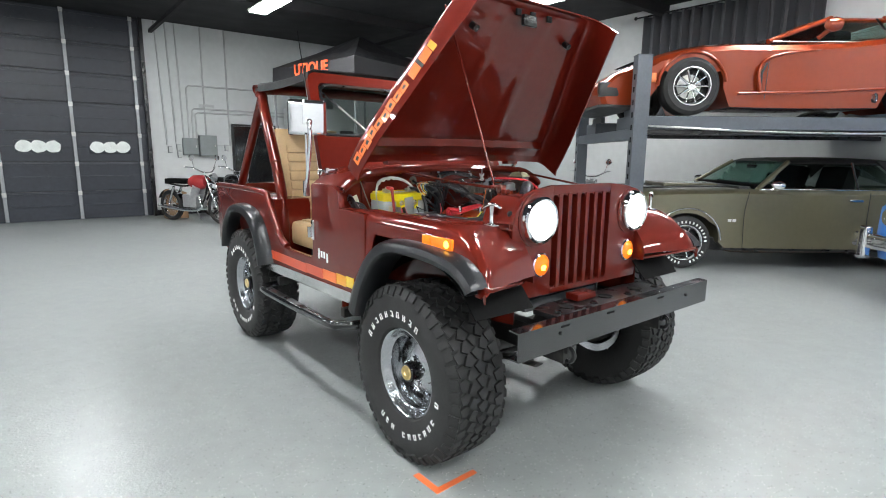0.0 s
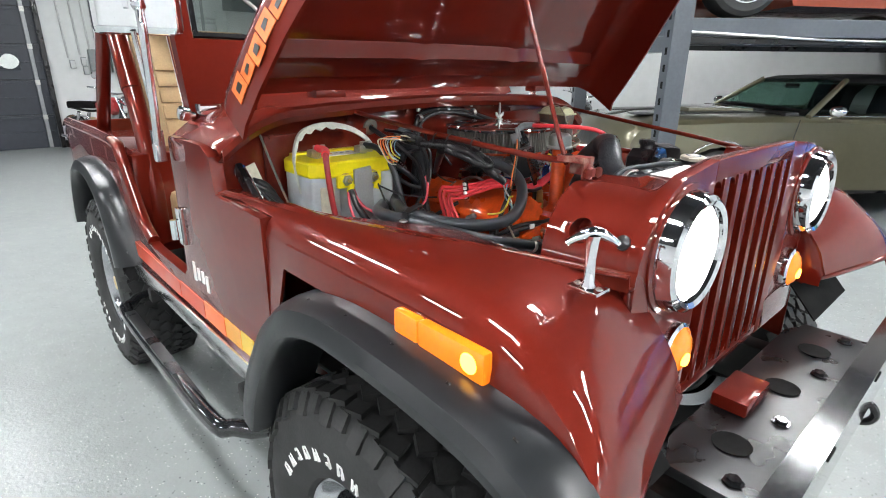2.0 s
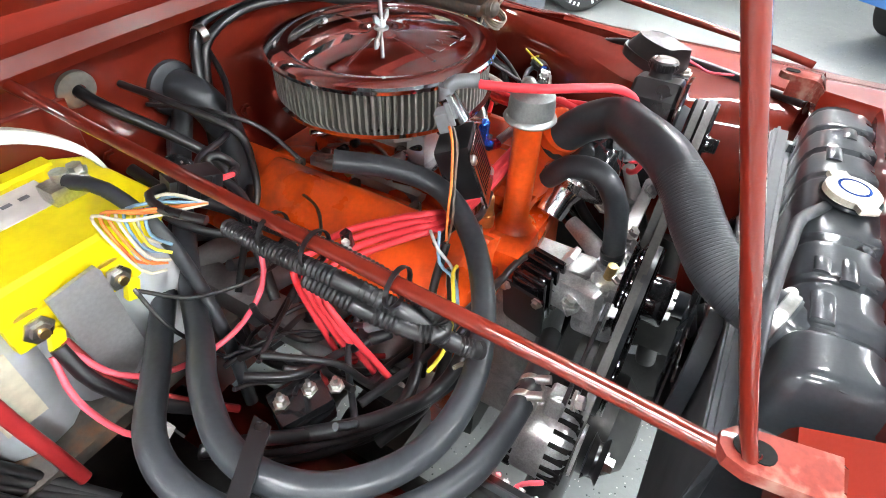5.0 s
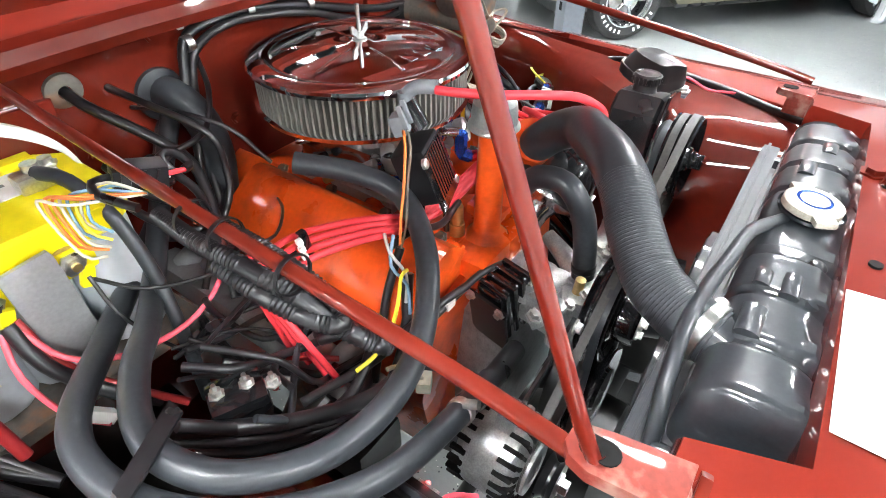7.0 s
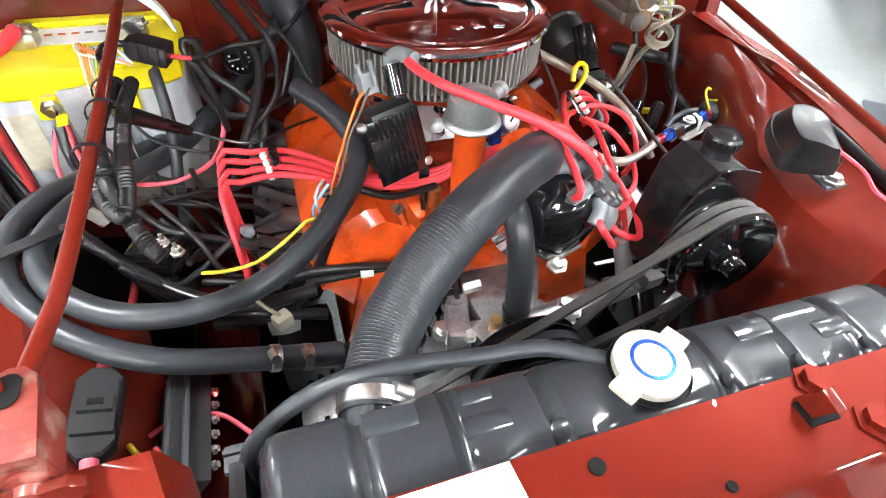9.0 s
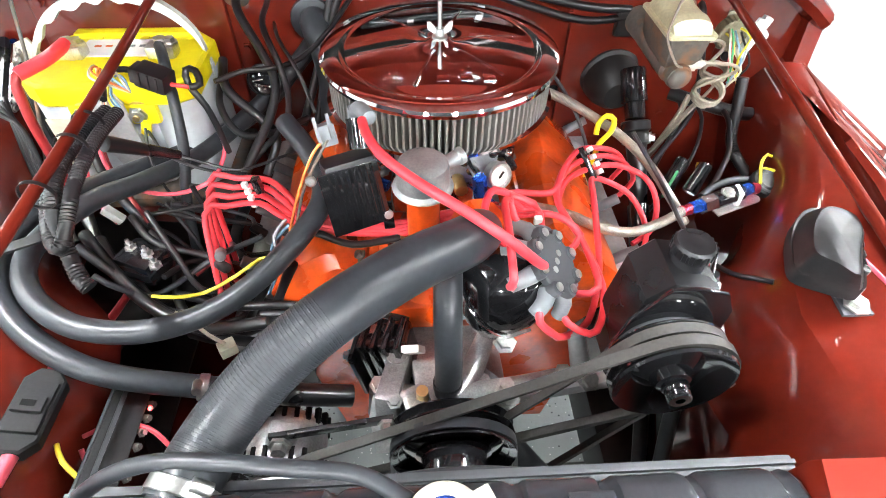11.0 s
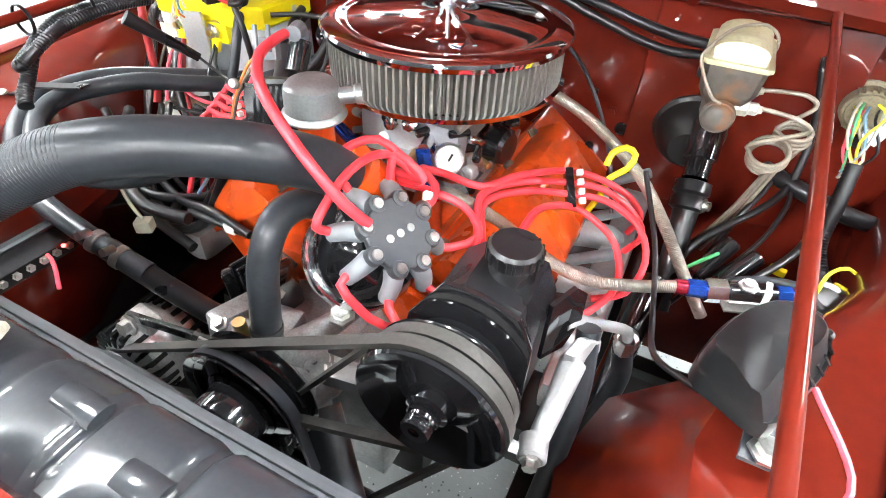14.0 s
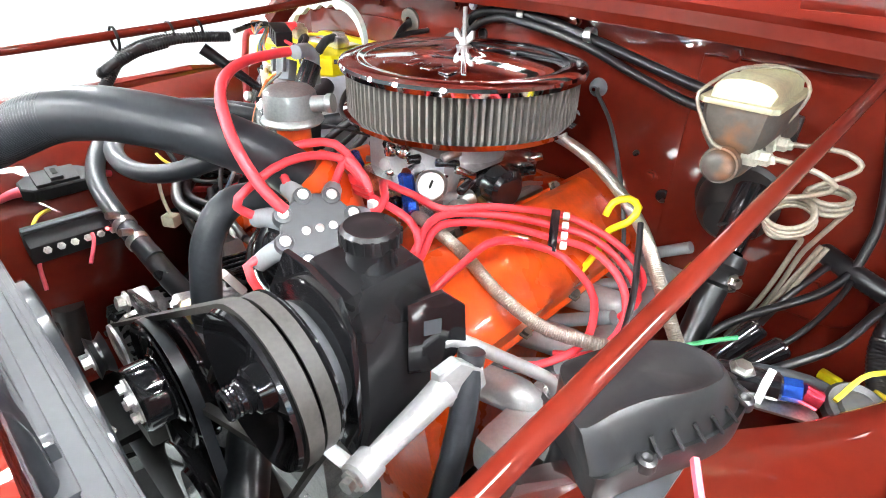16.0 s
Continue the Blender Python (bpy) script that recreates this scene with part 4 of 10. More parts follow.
def build_grille():
    o = grille_outline()
    # front face in pieces round seven slots
    slots = [-0.020 + 0.0635 * (k - 3) for k in range(7)]
    sw = 0.0185
    g = part("grille_shell", shell_bm(o), M_PAINT, J, "maroon grille panel with seven slots")
    y0, y1 = -0.300, -0.274
    def face(name, outl):
        part(name, prism_bm(outl, lambda a, b, c: V(a, y0 + c, b), y1 - y0, 0.006), M_PAINT, g)
    left = slots[0] - sw
    right = slots[-1] + sw
    lo, hi = 0.785, 1.205
    L = [p for p in o if p[0] < left]
    face("cheek", [(left, 0.76)] + L + [(left, 1.2435)])
    Rr = [p for p in o if p[0] > right]
    face("cheek", [(right, 1.2435)] + Rr + [(right, 0.76)])
    face("top_bar", [(left, hi), (right, hi), (right, 1.2435), (0, 1.245), (left, 1.2435)])
    face("bottom_bar", [(left, 0.76), (right, 0.76), (right, lo), (left, lo)])
    for a, b in zip(slots, slots[1:]):
        part("slat", box_bm(((a + b) / 2, (y0 + y1) / 2 + 0.004, (lo + hi) / 2), (b - a - 2 * sw, y1 - y0 + 0.012, hi - lo + 0.004), 0.005), M_PAINT, g)
    for c in slots:
        for z in (lo, hi):
            s = 1 if z == lo else -1
            part("slot_end", prism_bm([(c - sw, z), (c + sw, z)] + [(c + sw * math.cos(radians(q)), z + s * (0.018 - 0.016 * math.sin(radians(q)))) for q in range(0, 181, 30)],
                                      lambda a, b, c2: V(a, y0 + 0.003 + c2, b), 0.02), M_PAINT, g)
    # headlights
    for s in (-1, 1):
        c = V(0.020 + s * 0.351, -0.298, 1.100)
        hl = part("headlight", lathe_bm(c, (0, -1, 0), [(0.0, 0.0), (0.0, 0.078), (0.016, 0.077), (0.034, 0.056), (0.042, 0.028), (0.045, 0)], 40), M_HEADLAMP, J, "lit round glass headlight")
        part("bezel", lathe_bm(c, (0, -1, 0), [(-0.004, 0.106), (0.012, 0.107), (0.034, 0.101), (0.040, 0.093), (0.036, 0.084), (0.020, 0.078), (-0.004, 0.078)], 44), M_CHROME, hl, "chrome headlight ring")
        part("bucket", lathe_bm(c, (0, -1, 0), [(-0.004, 0.118), (0.006, 0.116), (0.008, 0.106), (-0.002, 0.105)], 44), M_PAINT, hl)
        for a in (60, 180, 300):
            part("screw", bolt_bm(c + V(0.097 * math.cos(radians(a)), -0.030, 0.097 * math.sin(radians(a))), (0, -1, 0), 0.004, 0.003), M_STEEL, hl)
        c2 = V(0.020 + s * 0.326, -0.302, 0.903)
        ts = part("turn_signal", lathe_bm(c2, (0, -1, 0), [(0, 0), (0, 0.046), (0.012, 0.045), (0.024, 0.034), (0.03, 0.015), (0.031, 0)], 32), M_AMBER, J, "glowing round amber turn signal")
        part("ring", lathe_bm(c2, (0, -1, 0), [(-0.002, 0.054), (0.010, 0.053), (0.014, 0.047), (0.004, 0.045)], 32), M_CHROME, ts)
        part("bulb", lathe_bm(c2 + V(-0.006, -0.027, -0.008), (0, -1, 0), [(0, 0.014), (0.006, 0.012), (0.008, 0)], 16), M_AMBERLIT, ts)
    # label, holes and latch bracket on the top
    part("paper_label", prism_bm([(-0.250, -0.187), (-0.252, -0.238), (-0.090, -0.240), (-0.096, -0.184)], lambda a, b, c: V(a, b, shell_top(a, b) + 0.0012 + c), 0.001), M_STICKER, g, "white paper label", smooth=False)
    # dark discs laid on the ledge as the shade of its holes
    for x, y, r in ((-0.045, -0.202, 0.0055), (0.028, -0.236, 0.0035), (0.22, -0.23, 0.005)):
        part("hole", cyl_bm((x, y, shell_top(x, y) - 0.002), (x, y, shell_top(x, y) + 0.0022), r), M_TRIMSHADE, g)
    br = part("hood_latch", prism_bm([(0, 0), (0.02, 0), (0.03, 0.045), (0.012, 0.05), (0.004, 0.02)], lambda a, b, c: V(0.110 + c, -0.197 - a * 0.8, 1.200 + b * 0.55), 0.008, 0.001), M_BAYSHADE, g)
    part("slot", box_bm((0.118, -0.210, 1.2035), (0.024, 0.018, 0.002)), M_TRIMSHADE, g, smooth=False)
    for x, y in ((0.134, -0.192), (0.152, -0.228)):
        part("bolt", bolt_bm((x, y, shell_top(x, y)), (0, 0, 1), 0.010, 0.008), M_PAINT, g)
    # side holes of the shell; the vent hole is a dark disc for shade
    for s in (-1, 1):
        part("vent_hole", cyl_bm((s * 0.4775, -0.20, 0.99), (s * 0.4795, -0.20, 0.99), 0.034, seg=24), M_TRIMSHADE, g)
        part("plug", lathe_bm((s * 0.457, -0.262, 1.13), (s, 0, 0.45), [(0, 0.013), (0.006, 0.012), (0.008, 0.004), (0.009, 0)], 18), M_SATIN, g)
        cut(g, cyl_bm((s * 0.43, -0.182, 1.1265), (s * 0.52, -0.182, 1.147), 0.0222, seg=32))
        # stay bracket
        bx, bz = (-0.368, 1.228) if s < 0 else (0.472, 1.150)
        b = part("stay_bracket", prism_bm([(-0.010, -0.124), (0.023, -0.124), (0.016, -0.082), (0.0125, -0.068), (0.005, -0.061), (-0.004, -0.061), (-0.011, -0.066), (-0.0145, -0.078)],
                                          lambda a, b2, c: V(bx - a * s, b2, bz + c), 0.011, 0.002), M_WORNRED, g, "maroon bent stay bracket with worn paint")
        part("front_leg", box_bm((bx - 0.0065 * s, -0.1215, bz - 0.022), (0.030, 0.005, 0.054), 0.002), M_WORNRED, b)
        part("side_flange", box_bm((bx - 0.017 * s, -0.100, bz - 0.010), (0.004, 0.042, 0.030), 0.0015, Matrix.Rotation(radians(9 * -s), 3, "Z")), M_WORNRED, b)
        # dark plate on the bracket in place of a shaded hole
        part("eye_hole", prism_bm([(0.0075 * math.cos(radians(q)), -0.080 + (0.005 if 0 < q < 180 else -0.003) + 0.0075 * math.sin(radians(q))) for q in range(0, 360, 24)],
                                  lambda a, b2, c: V(bx + a, b2, bz + 0.0122 + c), 0.001), M_TRIMSHADE, b, smooth=False)
        nut = part("wing_nut", lathe_bm((bx - 0.010 * s, -0.122, bz - 0.016), (0, -1, 0), [(0, 0.014), (0.004, 0.014), (0.006, 0.009), (0.012, 0.008), (0.012, 0)], 14), M_WORNRED, b)
        for q in (-1, 1):
            part("wing", prism_bm([(0.006, -0.007), (0.022, -0.014), (0.036, -0.010), (0.038, 0.004), (0.028, 0.011), (0.008, 0.008)], lambda a, b2, c: V(bx - 0.010 * s + q * a * 0.75, -0.128 - c, bz - 0.016 + b2 * 0.8), 0.007, 0.002), M_BAYSHADE, nut)


def shell_top(x, y):
    """The sunk ledge behind the rounded top of the grille."""
    return 1.2025 - 0.004 * max(0, abs(x) - 0.25) / 0.1


def shell_bm(o):
    """The rounded crest, the sunk ledge behind it and the sides that run back from the grille face."""
    bm = bmesh.new()
    fine = []
    for (a, b), (c, d) in zip(o, o[1:]):
        n = 14 if abs(c - a) > 0.2 else 1
        fine += [(a + (c - a) * k / n, b + (d - b) * k / n) for k in range(n)]
    fine.append(o[-1])
    def rear(x, z):
        return -0.183 if abs(x) < 0.286 and z > 1.1 else -0.115
    def low(x, z, k):
        return z - 0.003 + (min(z - 0.004, shell_top(x, 0)) - z + 0.003) * k
    rows = [[bm.verts.new((x * 0.985, -0.298, z - 0.006)) for x, z in fine],
            [bm.verts.new((x * 0.996, -0.292, z - 0.001)) for x, z in fine],
            [bm.verts.new((x, -0.284, z)) for x, z in fine],
            [bm.verts.new((x, -0.272, low(x, z, 0.12))) for x, z in fine],
            [bm.verts.new((x, -0.250, low(x, z, 0.90))) for x, z in fine],
            [bm.verts.new((x, -0.243, low(x, z, 1.0))) for x, z in fine],
            [bm.verts.new((x, -0.186, low(x, z, 1.0))) for x, z in fine],
            [bm.verts.new((x, rear(x, z), low(x, z, 1.0))) for x, z in fine],
            [bm.verts.new((x * 0.99, rear(x, z) + 0.003, low(x, z, 1.0) - 0.010)) for x, z in fine],
            [bm.verts.new((x * 0.96, rear(x, z) + 0.003, low(x, z, 1.0) - 0.042)) for x, z in fine]]
    for A, B in zip(rows, rows[1:]):
        for i in range(len(fine) - 1):
            bm.faces.new((A[i], A[i + 1], B[i + 1], B[i]))
    bmesh.ops.recalc_face_normals(bm, faces=bm.faces)
    return bm


def fender_drop(y):
    return lerp_table([(-0.475, 0.21), (-0.455, 0.155), (-0.43, 0.115), (-0.39, 0.075), (-0.34, 0.042), (-0.28, 0.018), (-0.20, 0.004), (-0.1, 0.0), (0.66, -0.004)], y)


def inner_edge(y):
    return lerp_table([(-0.30, 0.485), (-0.05, 0.555), (0.23, 0.640), (0.66, 0.745)], y)


def swept(p):
    """The nose of a fender, swept back towards the grille."""
    k = min(1.0, max(0.0, (-0.20 - p.y) / 0.20))
    k = k * k * (3 - 2 * k)
    return V(p.x, p.y + k * (0.020 + 0.085 * max(0.0, min(1.0, (0.755 - abs(p.x)) / 0.34))), p.z)


def build_fender(s):
    rows = []
    ys = [-0.475, -0.465, -0.455, -0.44, -0.42, -0.40, -0.37, -0.34, -0.31, -0.28, -0.24, -0.2, -0.1, 0.0, 0.1, 0.2, 0.3, 0.4, 0.5, 0.6, 0.66]
    for y in ys:
        d = fender_drop(y)
        xo = 0.752 if y > -0.40 else 0.752 + 0.02 * (-0.40 - y) / 0.07
        xi = inner_edge(y) + 0.015 if y > -0.30 else 0.485 - (0.07 * min(1, (-0.30 - y) / 0.1))
        z = 1.092 - d
        low = max(0.86, 1.0 - 0.6 * max(0, -0.2 - y)) if y < 0.4 else 0.75
        low = min(low, z - 0.06) if y > -0.45 else min(low, z - 0.015)
        row = [V(s * (xo + 0.012), y, low), V(s * (xo + 0.004), y, (low + z) / 2), V(s * xo, y, z - 0.045), V(s * (xo - 0.008), y, z - 0.022), V(s * (xo - 0.026), y, z - 0.006), V(s * (xo - 0.05), y, z)]
        for k in range(1, 6):
            row.append(V(s * (xo - 0.05 + (xi - xo + 0.05) * k / 5), y, z + 0.003 * math.sin(math.pi * k / 5)))
        rows.append(row)
    f = part("fender", skin_bm([[swept(p) for p in row] for row in rows], thick=0.006), M_PAINT, J, "glossy maroon front fender")
    # inner wall of the nose, in front of the grille
    rows = []
    for y in (-0.473, -0.46, -0.44, -0.42, -0.39, -0.36, -0.33, -0.30, -0.27):
        xi = inner_edge(y) if y > -0.30 else 0.485 - (0.07 * min(1, (-0.30 - y) / 0.1))
        z = 1.090 - fender_drop(y)
        rows.append([V(s * (xi + 0.004), y, z), V(s * (xi + 0.001), y, z - 0.012), V(s * xi, y, (z + 0.85) / 2 - 0.004), V(s * xi, y, min(0.850, z - 0.02))])
    part("inner_wall", skin_bm([[swept(p) for p in row] for row in rows], thick=0.004), M_PAINT, f)
    # front face below the nose
    out = [(0.415, 0.845), (0.79, 0.885), (0.775, 0.925), (0.70, 0.955), (0.48, 0.96), (0.415, 0.96)]
    part("nose_lip", tube_bm([swept(V(*q)) for q in ((s * 0.425, -0.425, 0.850), (s * 0.5, -0.455, 0.862), (s * 0.65, -0.474, 0.878), (s * 0.755, -0.476, 0.888), (s * 0.775, -0.455, 0.905))], 0.009, seg=8, step=0.02), M_PAINT, f)
    # hood seam, ledge and inner apron
    rows = []
    for y in [-0.30, -0.2, -0.1, 0.0, 0.1, 0.2, 0.3, 0.4, 0.5, 0.6, 0.69]:
        xi = inner_edge(y)
        k = lerp_table([(-0.30, 0.1), (-0.14, 0.25), (-0.05, 0.5), (0.05, 0.9), (0.1, 1.0), (0.22, 1.0), (0.33, 0.30), (0.42, 0.12), (0.69, 0.10)], y)
        wl = 0.10 * k + 0.01
        fall = lerp_table([(-0.3, 0.42), (0.1, 0.42), (0.4, 0.60), (0.69, 0.66)], y)
        row = [V(s * (xi + 0.022), y, 1.0935), V(s * (xi + 0.019), y, 1.0975), V(s * (xi + 0.014), y, 1.0975), V(s * (xi + 0.011), y, 1.093), V(s * (xi + 0.009), y, 1.072), V(s * (xi - 0.007), y, 1.071), V(s * (xi - 0.009), y, 1.089), V(s * (xi - 0.012), y, 1.0925), V(s * (xi - 0.016), y, 1.091),
               V(s * (xi - 0.02 - wl * 0.5), y, 1.082), V(s * (xi - 0.02 - wl), y, 1.070), V(s * (xi - 0.04 - wl), y, 1.045),
               V(s * (xi - 0.055 - wl - 0.06 * k), y, 0.95), V(s * max(fall, xi - 0.08 - wl - 0.10 * k) if k > 0.2 else s * (xi - 0.04), y, 0.80), V(s * (max(fall, 0.41) if k > 0.2 else xi - 0.03), y, 0.66)]
        rows.append(row)
    part("inner_apron", skin_bm(rows, thick=0.004), M_BAYSHADE, f, "inner fender apron with worn paint")
    # flare
    att = [(-0.456, 0.898), (-0.442, 0.926), (-0.395, 0.966), (-0.32, 0.996), (-0.2, 1.010), (-0.05, 1.014), (0.08, 1.010), (0.2, 0.985), (0.30, 0.92), (0.38, 0.83), (0.45, 0.73), (0.50, 0.625)]
    lip = [(-0.432, 0.878), (-0.420, 0.896), (-0.380, 0.924), (-0.31, 0.948), (-0.2, 0.962), (-0.05, 0.966), (0.06, 0.960), (0.16, 0.925), (0.24, 0.86), (0.30, 0.775), (0.345, 0.69), (0.375, 0.60)]
    flare(s, f, att, lip)
    # side marker and hood catch
    mk = part("side_marker", box_bm((s * 0.768, -0.200, 1.028), (0.018, 0.130, 0.046), 0.006), M_AMBER, f, "amber side marker lamp, lit")
    part("marker_bulb", lathe_bm((s * 0.776, -0.238, 1.028), (s, 0, 0), [(0, 0.016), (0.003, 0.013), (0.005, 0)], 16), M_AMBERLIT, mk)
    part("marker_end", box_bm((s * 0.768, -0.105, 1.028), (0.017, 0.054, 0.044), 0.006), M_AMBER, mk)
    x, y = s * 0.582, -0.282
    ct = part("hood_catch", lathe_bm((x, y, 1.090), (0, 0, 1), [(0, 0.014), (0.006, 0.012), (0.014, 0.0085), (0.05, 0.0075), (0.075, 0.0095), (0.084, 0.012)], 20), M_CHROME, f, "chrome hood catch")
    hx, hy = 0.021 * s, 0.020
    part("tee_handle", tube_bm([(x + hx * t, y + hy * t, 1.178 - 0.012 * abs(t) ** 1.6) for t in (-1.25, -0.9, -0.45, 0.0, 0.45, 0.9, 1.25)],
                               lambda t: 0.0045 + 0.0045 * math.sin(math.pi * t), seg=14, step=0.005), M_CHROME, ct)
    part("base", box_bm((x, y, 1.0945), (0.034, 0.05, 0.006), 0.002), M_CHROME, ct)
    for q in (-0.018, 0.018):
        part("screw", bolt_bm((x, y + q, 1.097), (0, 0, 1), 0.004, 0.003), M_STEEL, ct)


def flare(s, parent, att, lip, x_in=0.757, x_out=0.848):
    rows = []
    A = spline([(0, a, b) for a, b in att], 0.03)
    n = len(A)
    Bs = spline([(0, a, b) for a, b in lip], 0.004)
    B = [Bs[round(i * (len(Bs) - 1) / (n - 1))] for i in range(n)]
    for p, q in zip(A, B):
        row = []
        for t, bulge in ((0, 0), (0.02, 0.25), (0.18, 0.55), (0.45, 0.85), (0.75, 1.0), (0.95, 1.0), (1.0, 0.97)):
            c = p.lerp(q, t)
            out = p - q
            c = c + out.normalized() * 0.012 * math.sin(math.pi * min(1, t * 1.1))
            row.append(V(s * (x_in + (x_out - x_in) * bulge), c.y, c.z))
        inn = q + (q - p).normalized() * 0.008
        row.append(V(s * (x_out - 0.02), inn.y, inn.z))
        row.append(V(s * (x_in - 0.05), inn.y, inn.z))
        rows.append(row)
    f = part("fender_flare", skin_bm(rows, thick=0.004), M_FLARE, parent, "satin black rubber fender flare")
    for k in range(2, n - 2, 4):
        p = A[k].lerp(B[k], 0.12)
        part("rivet", lathe_bm((s * (x_in + 0.045), p.y, p.z), (s, 0, 0), [(0, 0.006), (0.003, 0.005), (0.004, 0)], 10), M_SATIN, f)
    return f


def build_wheel():
    """One wheel, its outer face towards -x, hub at the origin."""
    e = new("wheel_master")
    R = WHEEL_R
    prof = [(-0.085, 0.200), (-0.105, 0.212), (-0.122, 0.25), (-0.128, 0.30), (-0.124, 0.345), (-0.112, 0.375), (-0.10, 0.392), (-0.06, R - 0.012), (0.0, R - 0.010),
            (0.10, R - 0.012), (0.14, 0.392), (0.155, 0.36), (0.16, 0.30), (0.15, 0.24), (0.125, 0.205)]
    tyre = part("tyre", lathe_bm((0, 0, 0), (1, 0, 0), prof, 72), M_TYRE, e, "black all-terrain tyre")
    bm = bmesh.new()
    n = 46
    rng = random.Random(4)
    for i in range(n):
        for k, (xc, w, tilt) in enumerate(((-0.085, 0.036, 18), (-0.040, 0.034, -28), (0.008, 0.034, 30), (0.055, 0.034, -28), (0.102, 0.040, 18))):
            a = 2 * math.pi * (i + 0.5 * (k % 2)) / n
            rr = R - 0.008 - (0.004 if k in (0, 4) else 0)
            m = Matrix.Rotation(-a, 3, "X") @ Matrix.Rotation(radians(tilt), 3, "Z")
            ctr = Matrix.Rotation(-a, 3, "X") @ V(xc, 0, rr)
            add_box(bm, ctr, (w, 0.040, 0.020), 0.0, m)
        for sx in (-1, 1):
            a = 2 * math.pi * (i + 0.25) / n
            m = Matrix.Rotation(-a, 3, "X")
            add_box(bm, m @ V(-0.108 if sx < 0 else 0.147, 0, R - 0.028 - 0.006 * (i % 2)), (0.022, 0.032, 0.036 + 0.012 * (i % 2)), 0.0, m @ Matrix.Rotation(radians(-30 * sx), 3, "Y"))
    part("tread", bm, M_TYRE, tyre, smooth=False)
    # raised bars for the sidewall lettering
    for a0, a1, cnt in ((-28, 62, 10), (150, 262, 13)):
        for i in range(cnt):
            if cnt == 13 and i in (3, 11):
                continue
            a = radians(a0 + (a1 - a0) * i / (cnt - 1))
            m = Matrix.Rotation(-a, 3, "X")
            bm = bmesh.new()
            tall = 0.026 if cnt == 10 else 0.022
            for dy in ((-0.009, 0.009), (-0.009,), (-0.009, 0.008))[i % 3]:
                add_box(bm, m @ V(-0.1250, dy * 0.8, 0.276), (0.004, 0.0064, tall * 1.2), 0.0, m @ Matrix.Rotation(radians(2), 3, "Y"))
            for dz in ((1,), (1, -1), (-0.1,))[i % 3]:
                add_box(bm, m @ V(-0.1250, 0, 0.276 + (tall / 2 - 0.003) * dz), (0.004, 0.0150, 0.0062), 0.0, m)
            part("letter_bar", bm, M_LETTER, tyre, smooth=False)
    rim = part("rim", lathe_bm((0, 0, 0), (1, 0, 0), [(-0.085, 0.196), (-0.094, 0.206), (-0.097, 0.200), (-0.088, 0.188), (-0.070, 0.180), (-0.060, 0.165), (-0.03, 0.158), (0.02, 0.155), (0.12, 0.160), (0.13, 0.20)], 56), M_RIM, e, "bright chrome steel rim")
    bm = bmesh.new()
    add_lathe(bm, (0, 0, 0), (1, 0, 0), [(0.02, 0.158), (0.0, 0.150), (-0.010, 0.125), (-0.018, 0.10), (-0.034, 0.072), (-0.036, 0.05), (-0.036, 0.0)], 56)
    bmesh.ops.recalc_face_normals(bm, faces=bm.faces)
    part("disc", bm, M_RIM, rim)
    for i in range(8):
        a = 2 * math.pi * i / 8
        c = V(-0.006, 0.120 * math.sin(a), 0.120 * math.cos(a))
        # shallow dark dishes paint the shade of the hand holes
        part("hand_hole", lathe_bm(c, (-1, 0, 0), [(0.004, 0), (0.006, 0.019), (0.009, 0.021), (0.004, 0.024)], 18), M_TRIMSHADE, rim)
    for i in range(5):
        a = 2 * math.pi * i / 5
        part("lug_nut", bolt_bm((-0.034, 0.060 * math.sin(a), 0.060 * math.cos(a)), (-1, 0, 0), 0.010, 0.018), M_CHROME, rim)
    hub = part("hub_cap", lathe_bm((-0.03, 0, 0), (-1, 0, 0), [(0, 0.046), (0.05, 0.044), (0.055, 0.040), (0.056, 0.0)], 28), M_BLACK, rim, "black locking hub with gold dial")
    part("hub_dial", lathe_bm((-0.085, 0, 0), (-1, 0, 0), [(0, 0.034), (0.006, 0.032), (0.007, 0.012), (0.003, 0.010), (0.003, 0)], 24), M_BRASS, rim)
    part("valve", cyl_bm((-0.062, -0.168, 0.01), (-0.085, -0.166, 0.01), 0.004, seg=8), M_SATIN, rim)
    return e


def place_wheels():
    master = build_wheel()
    kids = list(master.children)
    spots = [(-1, 0.0), (-1, 2.12), (1, 0.0), (1, 2.12)]
    for s, y in spots:
        w = new("wheel")
        w.empty_display_size = 0.05
        w.parent = J
        w.matrix_basis = pose(0.015 + s * (0.698 if y < 1 else 0.715), y + (0.045 if y < 1 else 0), HUB_Z, 20 * (y > 1), 0, 0 if s < 0 else 180)
        for k in kids:
            c = k.copy()
            scene.collection.objects.link(c)
            c.parent = J
            c.matrix_basis = w.matrix_basis.copy()
            for sub in k.children:
                d = sub.copy()
                scene.collection.objects.link(d)
                d.parent = c
        bpy.data.objects.remove(w)
    for o in list(master.children_recursive):
        bpy.data.objects.remove(o)
    bpy.data.objects.remove(master)


